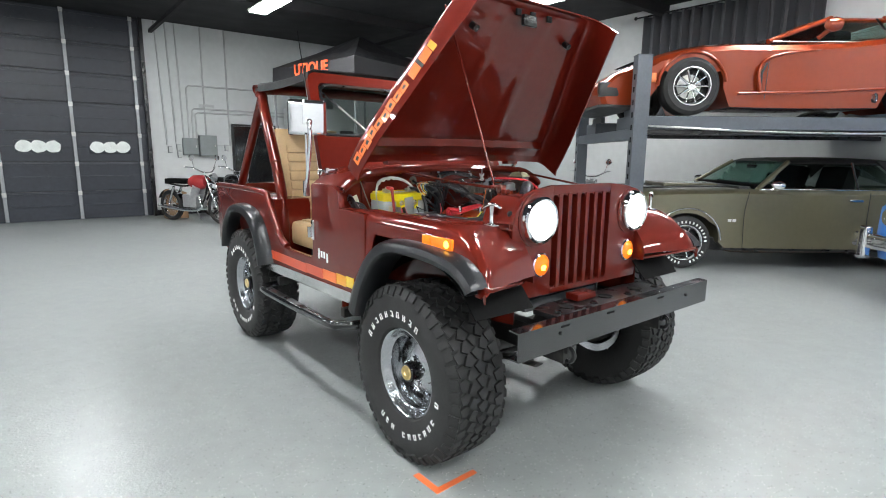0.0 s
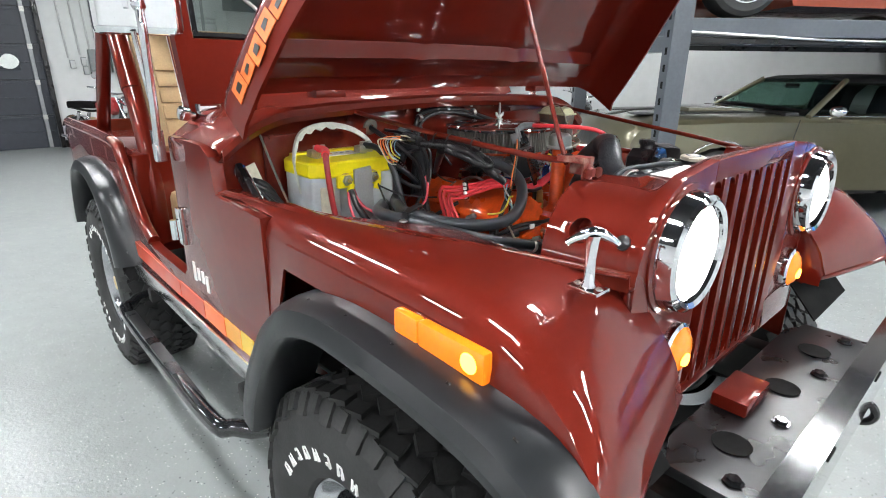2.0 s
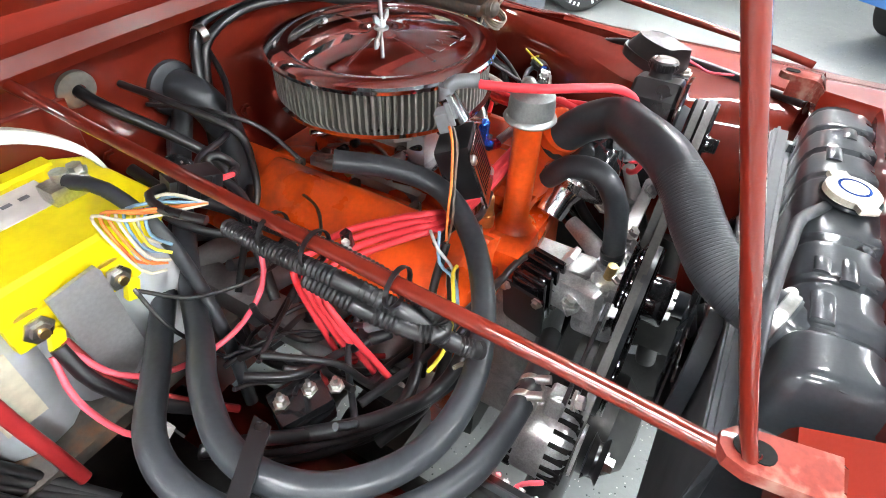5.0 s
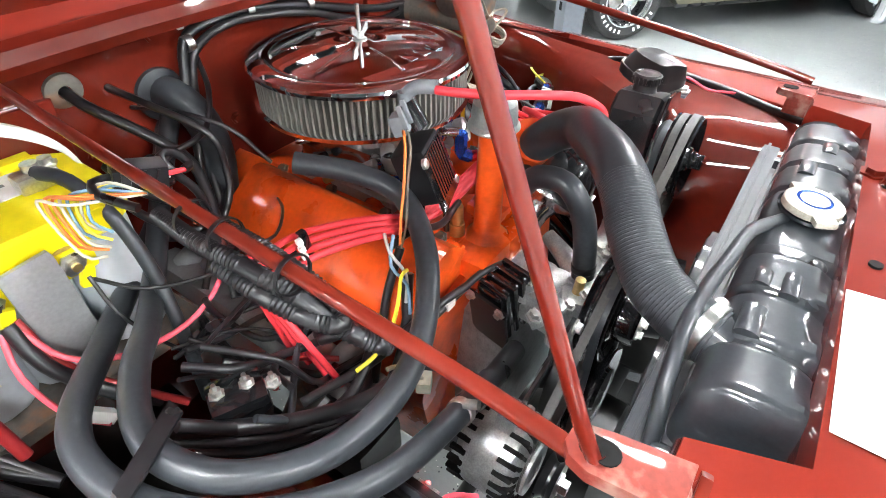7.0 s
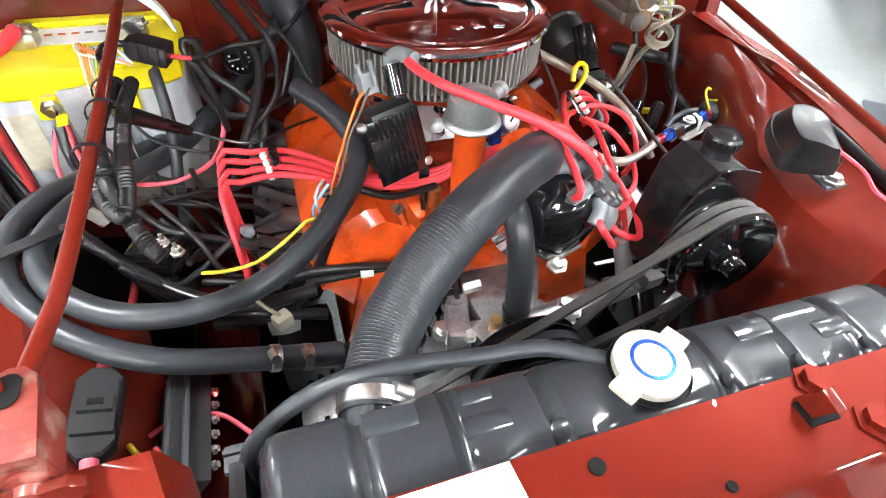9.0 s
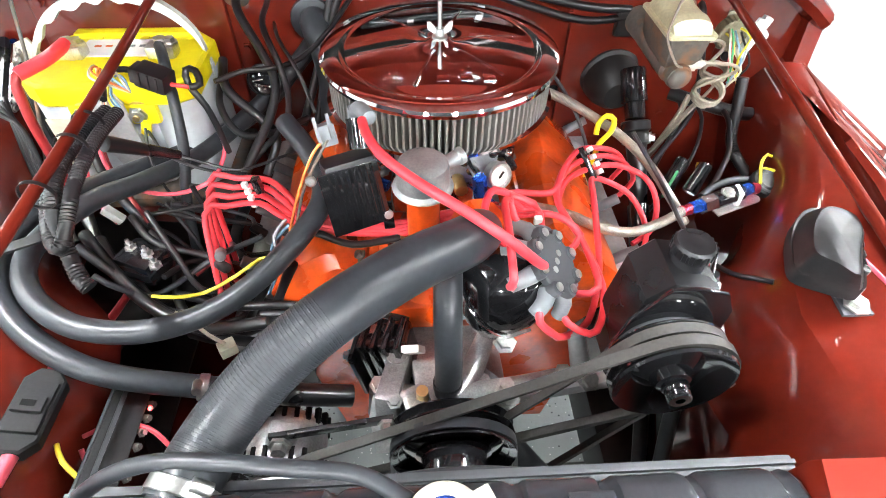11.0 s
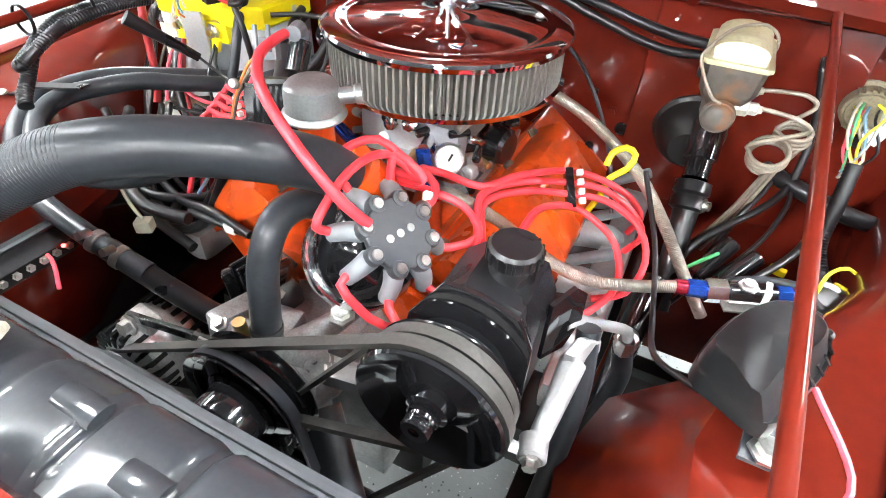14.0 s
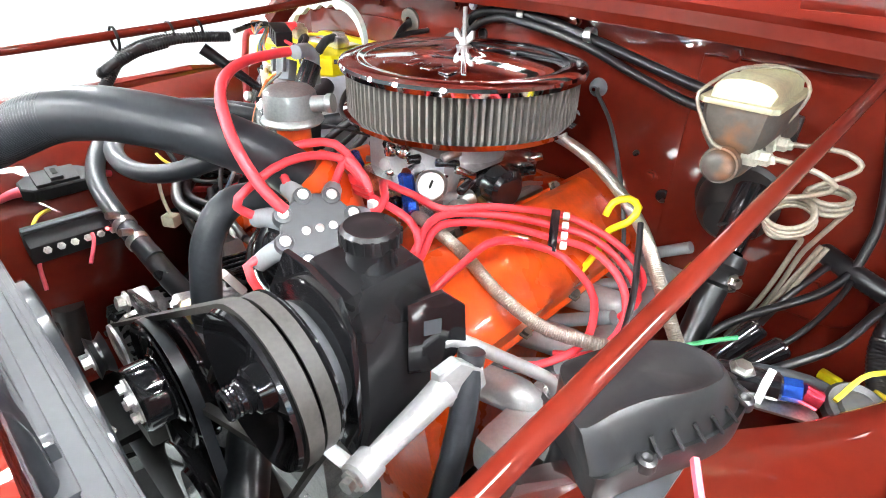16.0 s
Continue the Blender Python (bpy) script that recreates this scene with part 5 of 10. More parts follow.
def build_chassis():
    # bumper and the plates behind it
    prof = [(-0.548, 0.622), (-0.548, 0.735), (-0.498, 0.737), (-0.498, 0.731), (-0.541, 0.729), (-0.541, 0.628), (-0.498, 0.626), (-0.498, 0.620)]
    bp = part("bumper", prism_bm(prof, lambda a, b, c: V(-0.682 + c, a, b), 1.42, 0.0), M_BLACK, J, "black steel channel front bumper", smooth=False)
    for x in (-0.45, 0.52):
        part("bolt", bolt_bm((x, -0.548, 0.69), (0, -1, 0), 0.006, 0.005), M_SATIN, bp)
    for x in (-0.42, -0.12, 0.28):
        part("slot", box_bm((x, -0.549, 0.715), (0.05, 0.002, 0.008)), M_TRIMSHADE, bp, smooth=False)
    fr = part("frame_rail", box_bm((-0.36, 0.95, 0.60), (0.07, 2.95, 0.12), 0.01), M_CHASSIS, J)
    part("frame_rail", box_bm((0.36, 0.95, 0.60), (0.07, 2.95, 0.12), 0.01), M_CHASSIS, J)
    cm = part("crossmember", prism_bm([(-0.40, -0.50), (0.42, -0.50), (0.42, -0.36), (0.34, -0.33), (-0.32, -0.33), (-0.40, -0.36)], lambda a, b, c: V(a, b, 0.712 + c), 0.022, 0.005), M_SATIN, J)
    for x in (-0.26, 0.02, 0.26):
        part("hole", lathe_bm((x, -0.42, 0.7345), (0, 0, 1), [(0, 0.032), (0.003, 0.035), (0.0015, 0.028), (0.001, 0)], 20), M_TRIMSHADE, cm)
    for x in (-0.36, -0.12, 0.14, 0.37):
        part("bolt", bolt_bm((x, -0.46, 0.735), (0, 0, 1), 0.012, 0.01), M_BLACK, cm)
    part("bracket", box_bm((-0.10, -0.375, 0.752), (0.13, 0.07, 0.03), 0.006), M_PAINT, cm)
    for x in (-0.36, 0.36):
        tl = part("tow_loop", lathe_bm((x, -0.53, 0.58), (1, 0, 0), [(-0.012 + 0.010 * math.cos(a), 0.03 + 0.010 * math.sin(a)) for a in (2 * math.pi * k / 8 for k in range(8))], 20, close=True), M_SATIN, bp)
        part("shackle", box_bm((x, -0.515, 0.61), (0.06, 0.05, 0.05), 0.008), M_SATIN, tl)
    for y in HUB_Y:
        ax = part("axle", cyl_bm((-0.62, y, HUB_Z), (0.62, y, HUB_Z), 0.042), M_CHASSIS, J)
        part("differential", lathe_bm((0.18, y - 0.14, HUB_Z), (0, 1, 0), [(0, 0), (0.01, 0.08), (0.06, 0.125), (0.16, 0.13), (0.24, 0.07), (0.28, 0.05), (0.28, 0)], 24), M_CHASSIS, ax)
        for s in (-1, 1):
            part("brake_drum", cyl_bm((s * 0.55, y, HUB_Z), (s * 0.66, y, HUB_Z), 0.14, seg=28, bevel=0.01), M_CHASSIS, ax)
            bm = bmesh.new()
            for k in range(4):
                add_tube(bm, [(s * 0.44, y - 0.48 + 0.05 * k, 0.52 - 0.0 * k), (s * 0.44, y, 0.475 - 0.012 * k), (s * 0.44, y + 0.48 - 0.05 * k, 0.52)], 0.03, seg=8, step=0.08, flat=0.2)
            part("leaf_spring", bm, M_CHASSIS, ax)
            part("shock_absorber", cyl_bm((s * 0.42, y - 0.1, 0.40), (s * 0.42, y - 0.05, 0.80), 0.025), M_CHASSIS, ax)
    part("tie_rod", cyl_bm((-0.56, 0.17, 0.42), (0.56, 0.17, 0.42), 0.016), M_CHASSIS, J)
    part("drag_link", cyl_bm((0.40, -0.30, 0.56), (-0.50, -0.14, 0.46), 0.014), M_CHASSIS, J)
    part("transmission", box_bm((0.03, 1.05, 0.62), (0.3, 0.7, 0.28), 0.06), M_CHASSIS, J)
    # dark plate added to hide the bright floor below the bay
    part("frame_bracket", box_bm((-0.31, 0.32, 0.60), (0.16, 0.62, 0.05), 0.012), M_CHASSIS, J)
    part("apron_foot", box_bm((-0.40, 0.24, 0.70), (0.20, 0.66, 0.012), 0.004, Matrix.Rotation(radians(-12), 3, "Y")), M_BAYSHADE, J)
    # second dark plate, added over the bright gap beside the apron
    part("side_apron", box_bm((-0.56, 0.34, 0.735), (0.30, 0.62, 0.010), 0.003, Matrix.Rotation(radians(8), 3, "Y")), M_CHASSIS, J)
    part("oil_pan", box_bm((0.05, 0.45, 0.62), (0.26, 0.5, 0.2), 0.04), M_CHASSIS, J)
    part("exhaust_pipe", tube_bm([(-0.2, 0.4, 0.75), (-0.25, 0.6, 0.5), (-0.25, 1.4, 0.48), (-0.45, 2.6, 0.52)], 0.028, seg=10, step=0.06), M_RUST, J)
    for s in (-1, 1):
        sb = part("side_step", tube_bm([(s * 0.42, 1.66, 0.50), (s * 0.74, 1.66, 0.485), (s * 0.83, 1.60, 0.485), (s * 0.865, 1.48, 0.488), (s * 0.865, 0.66, 0.505), (s * 0.83, 0.54, 0.51), (s * 0.74, 0.47, 0.515), (s * 0.42, 0.46, 0.52)], 0.024, seg=12, step=0.03), M_BLACK, J, "black tubular side step")
        part("tread_pad", box_bm((s * 0.865, 1.07, 0.518), (0.035, 0.75, 0.012), 0.004), M_SATIN, sb)
        for y in (0.62, 1.5):
            part("mount", box_bm((s * 0.60, y, 0.545), (0.36, 0.04, 0.05), 0.006), M_CHASSIS, sb)
        part("splash_panel", prism_bm([(0.40, 0.66), (0.655, 1.08), (0.40, 1.08)], lambda a, b, c: V(s * (0.735 - c), a, b), 0.01), M_CHASSIS, J, smooth=False)
    # near-black sheets standing in for the shade in the wheel arches
    for s in (-1, 1):
        rows = []
        for a in range(0, 151, 15):
            rows.append([V(s * x, 0.02 + 0.46 * math.cos(radians(a)), 0.55 + 0.40 * math.sin(radians(a))) for x in (0.42, 0.74)])
        part("arch_liner", skin_bm(rows, thick=0.004), M_TRIMSHADE, J)
    # mirrors
    for s in (-1, 1):
        c = V(s * 0.812, 0.905, 1.553)
        m = Matrix.Rotation(radians(14 * s), 3, "Z")
        mr = part("door_mirror", box_bm(c, (0.200, 0.055, 0.185), 0.024, m, seg=4), M_CHROME, J, "chrome rectangular side mirror on an arm")
        part("mirror_glass", box_bm(c + V(0, 0.026, 0), (0.17, 0.004, 0.155), 0.002, m), M_POLISH, mr, smooth=False)
        part("rib", box_bm(c + V(s * 0.03, -0.026, 0.03), (0.012, 0.012, 0.13), 0.004, m), M_CHROME, mr)
        part("arm", tube_bm([(s * 0.815, 0.872, 1.53), (s * 0.815, 0.868, 1.44), (s * 0.798, 0.95, 1.26), (s * 0.79, 1.0, 1.17)], 0.011, seg=10, step=0.02), M_CHROME, mr)
        part("strut", tube_bm([(s * 0.835, 0.875, 1.47), (s * 0.79, 0.975, 1.24)], 0.007, seg=8, step=0.03), M_CHROME, mr)
        part("ball_joint", lathe_bm((s * 0.815, 0.872, 1.53), (0, -1, 0), [(-0.02, 0.012), (0, 0.018), (0.012, 0.012), (0.015, 0)], 14), M_CHROME, mr)
        part("clamp", box_bm((s * 0.788, 1.0, 1.175), (0.03, 0.03, 0.09), 0.008), M_CHROME, mr)
    part("antenna", cyl_bm((-0.70, 1.02, 1.28), (-0.72, 1.20, 2.05), 0.003, seg=6), M_CHROME, J)


build_tub()
build_windshield()
build_hood()
build_grille()
for side in (-1, 1):
    build_fender(side)
    rear_att = [(1.60, 0.64), (1.64, 0.75), (1.72, 0.88), (1.82, 0.955), (1.95, 0.995), (2.12, 1.005), (2.28, 0.985), (2.40, 0.92), (2.49, 0.82), (2.54, 0.70), (2.55, 0.64)]
    rear_lip = [(1.70, 0.62), (1.73, 0.73), (1.79, 0.835), (1.87, 0.90), (1.98, 0.94), (2.12, 0.950), (2.25, 0.93), (2.35, 0.875), (2.42, 0.79), (2.46, 0.70), (2.47, 0.64)]
    flare(side, J, rear_att, rear_lip)
place_wheels()
build_chassis()

# the engine bay: every part belongs to the vehicle
def P_(p, bm, mat, parent=None, label="", **kw):
    return part(p, bm, mat, parent or J, label, **kw)


def build_air_cleaner():
    c = V(0.055, 0.473, 0)
    R = 0.168
    base = P_("air_cleaner", lathe_bm((c.x, c.y, 1.151), (0, 0, 1), [(-0.006, 0.06), (-0.006, R - 0.05), (0.000, R - 0.03), (0.002, R - 0.004), (0.010, R), (0.012, R - 0.006), (0.004, R - 0.012), (0.004, 0.06)], 72), M_CHROME, label="round chrome air cleaner with maroon reflections")
    # pleated gauze ring
    bm = bmesh.new()
    n = 108
    lo, hi = [], []
    for i in range(4 * n):
        a = 2 * math.pi * (i // 4 + (0.0, 0.34, 0.5, 0.84)[i % 4]) / n
        r = R - (0.006 if i % 4 < 2 else 0.024)
        lo.append(bm.verts.new((c.x + r * math.cos(a), c.y + r * math.sin(a), 1.157)))
        hi.append(bm.verts.new((c.x + r * math.cos(a), c.y + r * math.sin(a), 1.222)))
    for i in range(4 * n):
        j = (i + 1) % (4 * n)
        bm.faces.new((lo[i], lo[j], hi[j], hi[i]))
    part("filter_element", bm, M_FILTER, base, "grey pleated filter element", smooth=False)
    lid = part("lid", lathe_bm((c.x, c.y, 1.218), (0, 0, 1), [(0, R - 0.01), (-0.001, R + 0.001), (0.005, R + 0.003), (0.009, R + 0.001), (0.0115, R - 0.006), (0.0125, R - 0.022), (0.0120, R - 0.026), (0.0100, R - 0.030), (0.0102, R - 0.034),
                    (0.0118, R - 0.042), (0.0165, 0.085), (0.0190, 0.05), (0.0195, 0.020), (0.0235, 0.014), (0.0240, 0)], 96), M_CHROME, base, "mirror-bright chrome lid")
    for a in range(0, 360, 60):
        q = radians(a + 12)
        part("spoke_ridge", tube_bm([(c.x + 0.03 * math.cos(q), c.y + 0.03 * math.sin(q), 1.2370), (c.x + 0.075 * math.cos(q), c.y + 0.075 * math.sin(q), 1.2350), (c.x + 0.118 * math.cos(q), c.y + 0.118 * math.sin(q), 1.2310)], 0.0030, seg=8, flat=0.35), M_CHROME, lid)
    part("stud", cyl_bm((c.x, c.y, 1.236), (c.x, c.y, 1.292), 0.0030, seg=10), M_STEEL, lid)
    wn = part("wing_nut", lathe_bm((c.x, c.y, 1.241), (0, 0, 1), [(0, 0.011), (0.003, 0.011), (0.004, 0.007), (0.014, 0.006), (0.014, 0)], 14), M_STEEL, lid)
    for s in (-1, 1):
        part("wing", prism_bm([(0.003, 0.0), (0.017, 0.010), (0.018, 0.020), (0.013, 0.020), (0.004, 0.010)], lambda a, b, d: V(c.x + s * a, c.y - 0.002 + d, 1.244 + b), 0.004, 0.001), M_STEEL, wn)
    # plain embossed bars in place of the maker's mark
    for k, dx in enumerate((-0.03, 0.0, 0.03)):
        part("emboss", box_bm((c.x + 0.030 + dx, c.y - 0.092, 1.2338), (0.016, 0.024, 0.0022), 0.001, Matrix.Rotation(radians(9), 3, "X")), M_CHROME, lid)


def build_carburettor():
    x, y = 0.060, 0.470
    b = P_("carburettor", box_bm((x, y, 1.065), (0.15, 0.20, 0.07), 0.016), M_POLISH, label="polished four-barrel carburettor")
    part("float_bowl", box_bm((x - 0.02, y - 0.11, 1.06), (0.12, 0.05, 0.05), 0.012), M_POLISH, b)
    part("throat", cyl_bm((x, y, 1.09), (x, y, 1.158), 0.065, 0.07, seg=32), M_ALU, b)
    part("throttle_plate", box_bm((x, y, 1.020), (0.17, 0.22, 0.025), 0.008), M_ALU, b)
    rng = random.Random(3)
    for k in range(26):
        a = rng.uniform(0, 2 * math.pi)
        px, py, pz = x + 0.085 * math.cos(a), y + 0.115 * math.sin(a), rng.uniform(1.03, 1.095)
        d = V(math.cos(a), math.sin(a) * 1.2, rng.uniform(-0.2, 0.3))
        part(rng.choice(("screw", "fitting", "jet_plug")), cyl_bm(V(px, py, pz), V(px, py, pz) + d * rng.uniform(0.012, 0.03), rng.uniform(0.005, 0.011), seg=10, bevel=0.001), rng.choice((M_POLISH, M_POLISH, M_STEEL, M_BRASS, M_BLACK)), b)
    for k in range(34):
        px, pz = rng.uniform(-0.05, 0.17), rng.uniform(1.055, 1.142)
        py = 0.352 + 0.6 * abs(px - 0.06) ** 1.5 + rng.uniform(-0.008, 0.008)
        dd = V(rng.uniform(-0.6, 0.6), -1, rng.uniform(-0.3, 0.7)).normalized()
        part(rng.choice(("screw", "fitting", "jet_plug")), cyl_bm(V(px, py + 0.02, pz), V(px, py + 0.02, pz) + dd * rng.uniform(0.018, 0.034), rng.uniform(0.005, 0.012), seg=8, bevel=0.0012), rng.choice((M_ALU, M_POLISH, M_ALU, M_STEEL, M_BLACK)), b)
    part("front_bowl", box_bm((0.06, 0.372, 1.098), (0.15, 0.035, 0.070), 0.014), M_ALU, b)
    for s in (-1, 1):
        part("linkage", tube_bm([(x + s * 0.09, y - 0.06, 1.05), (x + s * 0.11, y, 1.075), (x + s * 0.09, y + 0.09, 1.045)], 0.0035, seg=6), M_STEEL, b)
    part("choke_housing", lathe_bm((x + 0.085, y - 0.02, 1.075), (1, -0.2, 0), [(0, 0.028), (0.025, 0.028), (0.03, 0.022), (0.032, 0)], 20), M_BLACK, b)
    # fuel pressure gauge and its fittings
    g = V(0.133, 0.334, 1.104)
    d = V(0.45, -0.80, 0.38).normalized()
    ga = P_("fuel_gauge", lathe_bm(g - d * 0.014, d, [(0, 0), (0, 0.017), (0.004, 0.020), (0.018, 0.020), (0.020, 0.018), (0.017, 0.0165), (0.016, 0)], 28), M_STEEL, label="small round fuel pressure gauge")
    part("dial", lathe_bm(g + d * 0.0028, d, [(0, 0.0155), (0.0004, 0)], 24), M_STICKER, ga)
    part("needle", box_bm(g + d * 0.0045, (0.003, 0.0012, 0.018), 0.0, Matrix.Rotation(radians(25), 3, "Y")), M_DECALK, ga, smooth=False)
    bl = P_("hose_fitting", cyl_bm((0.108, 0.322, 1.075), (0.103, 0.318, 1.115), 0.010, seg=6), M_BLUE, label="blue anodised hose fitting")
    part("elbow", cyl_bm((0.108, 0.322, 1.075), (0.122, 0.312, 1.066), 0.010, seg=6), M_BLUE, bl)
    part("red_collar", cyl_bm((0.122, 0.312, 1.066), (0.136, 0.304, 1.066), 0.009, seg=14), M_RED, bl)
    P_("fuel_rail", tube_bm([(0.103, 0.32, 1.115), (0.09, 0.36, 1.11), (0.06, 0.37, 1.10)], 0.008, seg=8), M_POLISH)
    P_("rear_fitting", cyl_bm((-0.055, 0.36, 1.085), (-0.025, 0.345, 1.08), 0.009, seg=8), M_BLUE)
    # braided lines
    P_("braided_hose", tube_bm([(0.136, 0.304, 1.070), (0.160, 0.288, 1.086), (0.190, 0.284, 1.084), (0.233, 0.288, 1.066), (0.286, 0.288, 1.039), (0.338, 0.299, 1.018), (0.391, 0.320, 1.015), (0.437, 0.348, 1.012)], 0.0075, seg=16, rib=0.00035, pitch=0.0024), M_BRAID, label="braided steel fuel hose")
    P_("braided_hose", tube_bm([(0.140, 0.560, 1.130), (0.207, 0.540, 1.125), (0.260, 0.522, 1.113), (0.314, 0.502, 1.089), (0.361, 0.467, 1.069), (0.403, 0.429, 1.039), (0.443, 0.409, 0.992), (0.487, 0.401, 0.935)], 0.0078, seg=16, rib=0.00035, pitch=0.0024), M_BRAID, label="braided steel fuel hose")
    rf = P_("fuel_regulator", cyl_bm((0.470, 0.357, 1.014), (0.492, 0.364, 1.016), 0.015, seg=6), M_POLISH, label="fuel filter with red and blue fittings")
    part("red_collar", cyl_bm((0.437, 0.348, 1.012), (0.450, 0.352, 1.013), 0.0095, seg=14), M_RED, rf)
    part("blue_nut", cyl_bm((0.450, 0.352, 1.013), (0.470, 0.357, 1.014), 0.011, seg=6), M_BLUE, rf)
    part("filter_body", cyl_bm((0.492, 0.364, 1.016), (0.545, 0.382, 1.02), 0.014, seg=18, bevel=0.003), M_BLACK, rf)
    part("blue_nut", cyl_bm((0.545, 0.382, 1.02), (0.560, 0.387, 1.022), 0.011, seg=6), M_BLUE, rf)
    part("red_collar", cyl_bm((0.560, 0.387, 1.022), (0.574, 0.391, 1.018), 0.010, seg=14), M_RED, rf)
    br = P_("filter_bracket", prism_bm([(0.0, -0.010), (0.085, -0.010)] + arc(0.085, 0.0, 0.010, -90, 90, 6)[1:] + [(0.0, 0.010)], lambda a, b, c: V(0.492 + a * 0.93 - b * 0.36, 0.350 + a * 0.36 + b * 0.93, 1.004 + c), 0.003, 0.001), M_STEEL, label="flat steel filter bracket")
    part("clip", prism_bm([(0, 0), (0.006, 0), (0.006, 0.020), (0.022, 0.022), (0.022, 0.028), (0, 0.026)], lambda a, b, c: V(0.530 + c, 0.362 + a, 1.006 + b), 0.007, 0.001), M_WHITEPL, br, "white plastic clip")
    part("clip_bolt", bolt_bm((0.512, 0.368, 1.030), (0, 0, 1), 0.008, 0.007), M_STEEL, br)
    cn = P_("canister", lathe_bm((0.600, 0.412, 1.004), (0.1, -0.35, 1), [(0, 0.020), (0.004, 0.026), (0.014, 0.026), (0.017, 0.023), (0.016, 0.016), (0.019, 0.013), (0.020, 0)], 30), M_HORN, label="round black canister beside the filter")
    part("hose", tube_bm([(0.615, 0.425, 1.010), (0.640, 0.425, 1.008), (0.668, 0.405, 1.0), (0.68, 0.36, 0.99)], 0.009, seg=10), M_RUBBER, cn)
    part("inlet", tube_bm([(0.590, 0.420, 1.012), (0.560, 0.425, 1.010), (0.520, 0.415, 1.005), (0.490, 0.395, 1.0)], 0.006, seg=10), M_RUBBER, cn)
    P_("yellow_tip", box_bm((0.579, 0.554, 0.936), (0.024, 0.011, 0.011), 0.003, Matrix.Rotation(radians(-16), 3, "Z")), M_YELLOW, label="yellow plastic terminal")


def valve_cover(s):
    cx, cz = 0.055 + s * 0.192, 1.024
    tilt = s * 36
    m = Matrix.Rotation(radians(tilt), 3, "Y")
    y0, y1 = 0.205, 0.595
    rows = []
    W = 0.076
    for y, k in ((y0, 0.0), (y0 + 0.004, 0.6), (y0 + 0.02, 0.95), (y0 + 0.05, 1.0), (0.32, 1.0), (0.40, 1.0), (0.48, 1.0), (y1 - 0.05, 1.0), (y1 - 0.02, 0.95), (y1 - 0.004, 0.6), (y1, 0.0)):
        row = []
        for u, h in ((-1.0, -0.035), (-1.0, -0.028), (-0.93, -0.026), (-0.88, -0.01), (-0.80, 0.012), (-0.66, 0.021), (-0.35, 0.024), (0.0, 0.025), (0.35, 0.024), (0.66, 0.021), (0.80, 0.012), (0.88, -0.01), (0.93, -0.026), (1.0, -0.028), (1.0, -0.035)):
            hh = -0.028 + (h + 0.028) * k if h > -0.028 else h
            row.append(V(cx, y, cz) + m @ V(u * W, 0, hh + 0.004 * math.sin(y * 55) * (1 if abs(u) < 0.7 and 0.27 < y < 0.54 else 0)))
        rows.append(row)
    vc = P_("valve_cover", skin_bm(rows, caps=True), M_ORANGE, label="orange painted valve cover")
    for y in (0.24, 0.34, 0.45, 0.56):
        for u in (-0.95, 0.95):
            part("bolt", bolt_bm(V(cx, y, cz) + m @ V(u * W, 0, -0.026), m @ V(0, 0, 1), 0.007, 0.008), M_RUST, vc)
    # cylinder head and exhaust manifold below
    P_("cylinder_head", box_bm(V(cx, 0.465, cz) + m @ V(0, 0, -0.085), (0.16, 0.50, 0.10), 0.012, m), M_ORANGE)
    mf = P_("exhaust_manifold", box_bm(V(cx + s * 0.105, 0.45, cz - 0.125), (0.05, 0.50, 0.055), 0.02), M_ALU, label="grey cast exhaust manifold")
    for k in range(4):
        y = 0.27 + 0.12 * k
        part("runner", tube_bm([V(cx, y, cz) + m @ V(s * 0.07, 0, -0.085), V(cx + s * 0.085, y + 0.01, cz - 0.10), V(cx + s * 0.10, y + 0.02, cz - 0.13)], 0.022, seg=10), M_ALU, mf)
        part("plug_boot", tube_bm([V(cx, y + 0.03, cz) + m @ V(s * 0.08, 0, -0.07), V(cx + s * 0.115, y + 0.03, cz - 0.045)], 0.009, seg=10), M_BOOT, mf)
    return vc


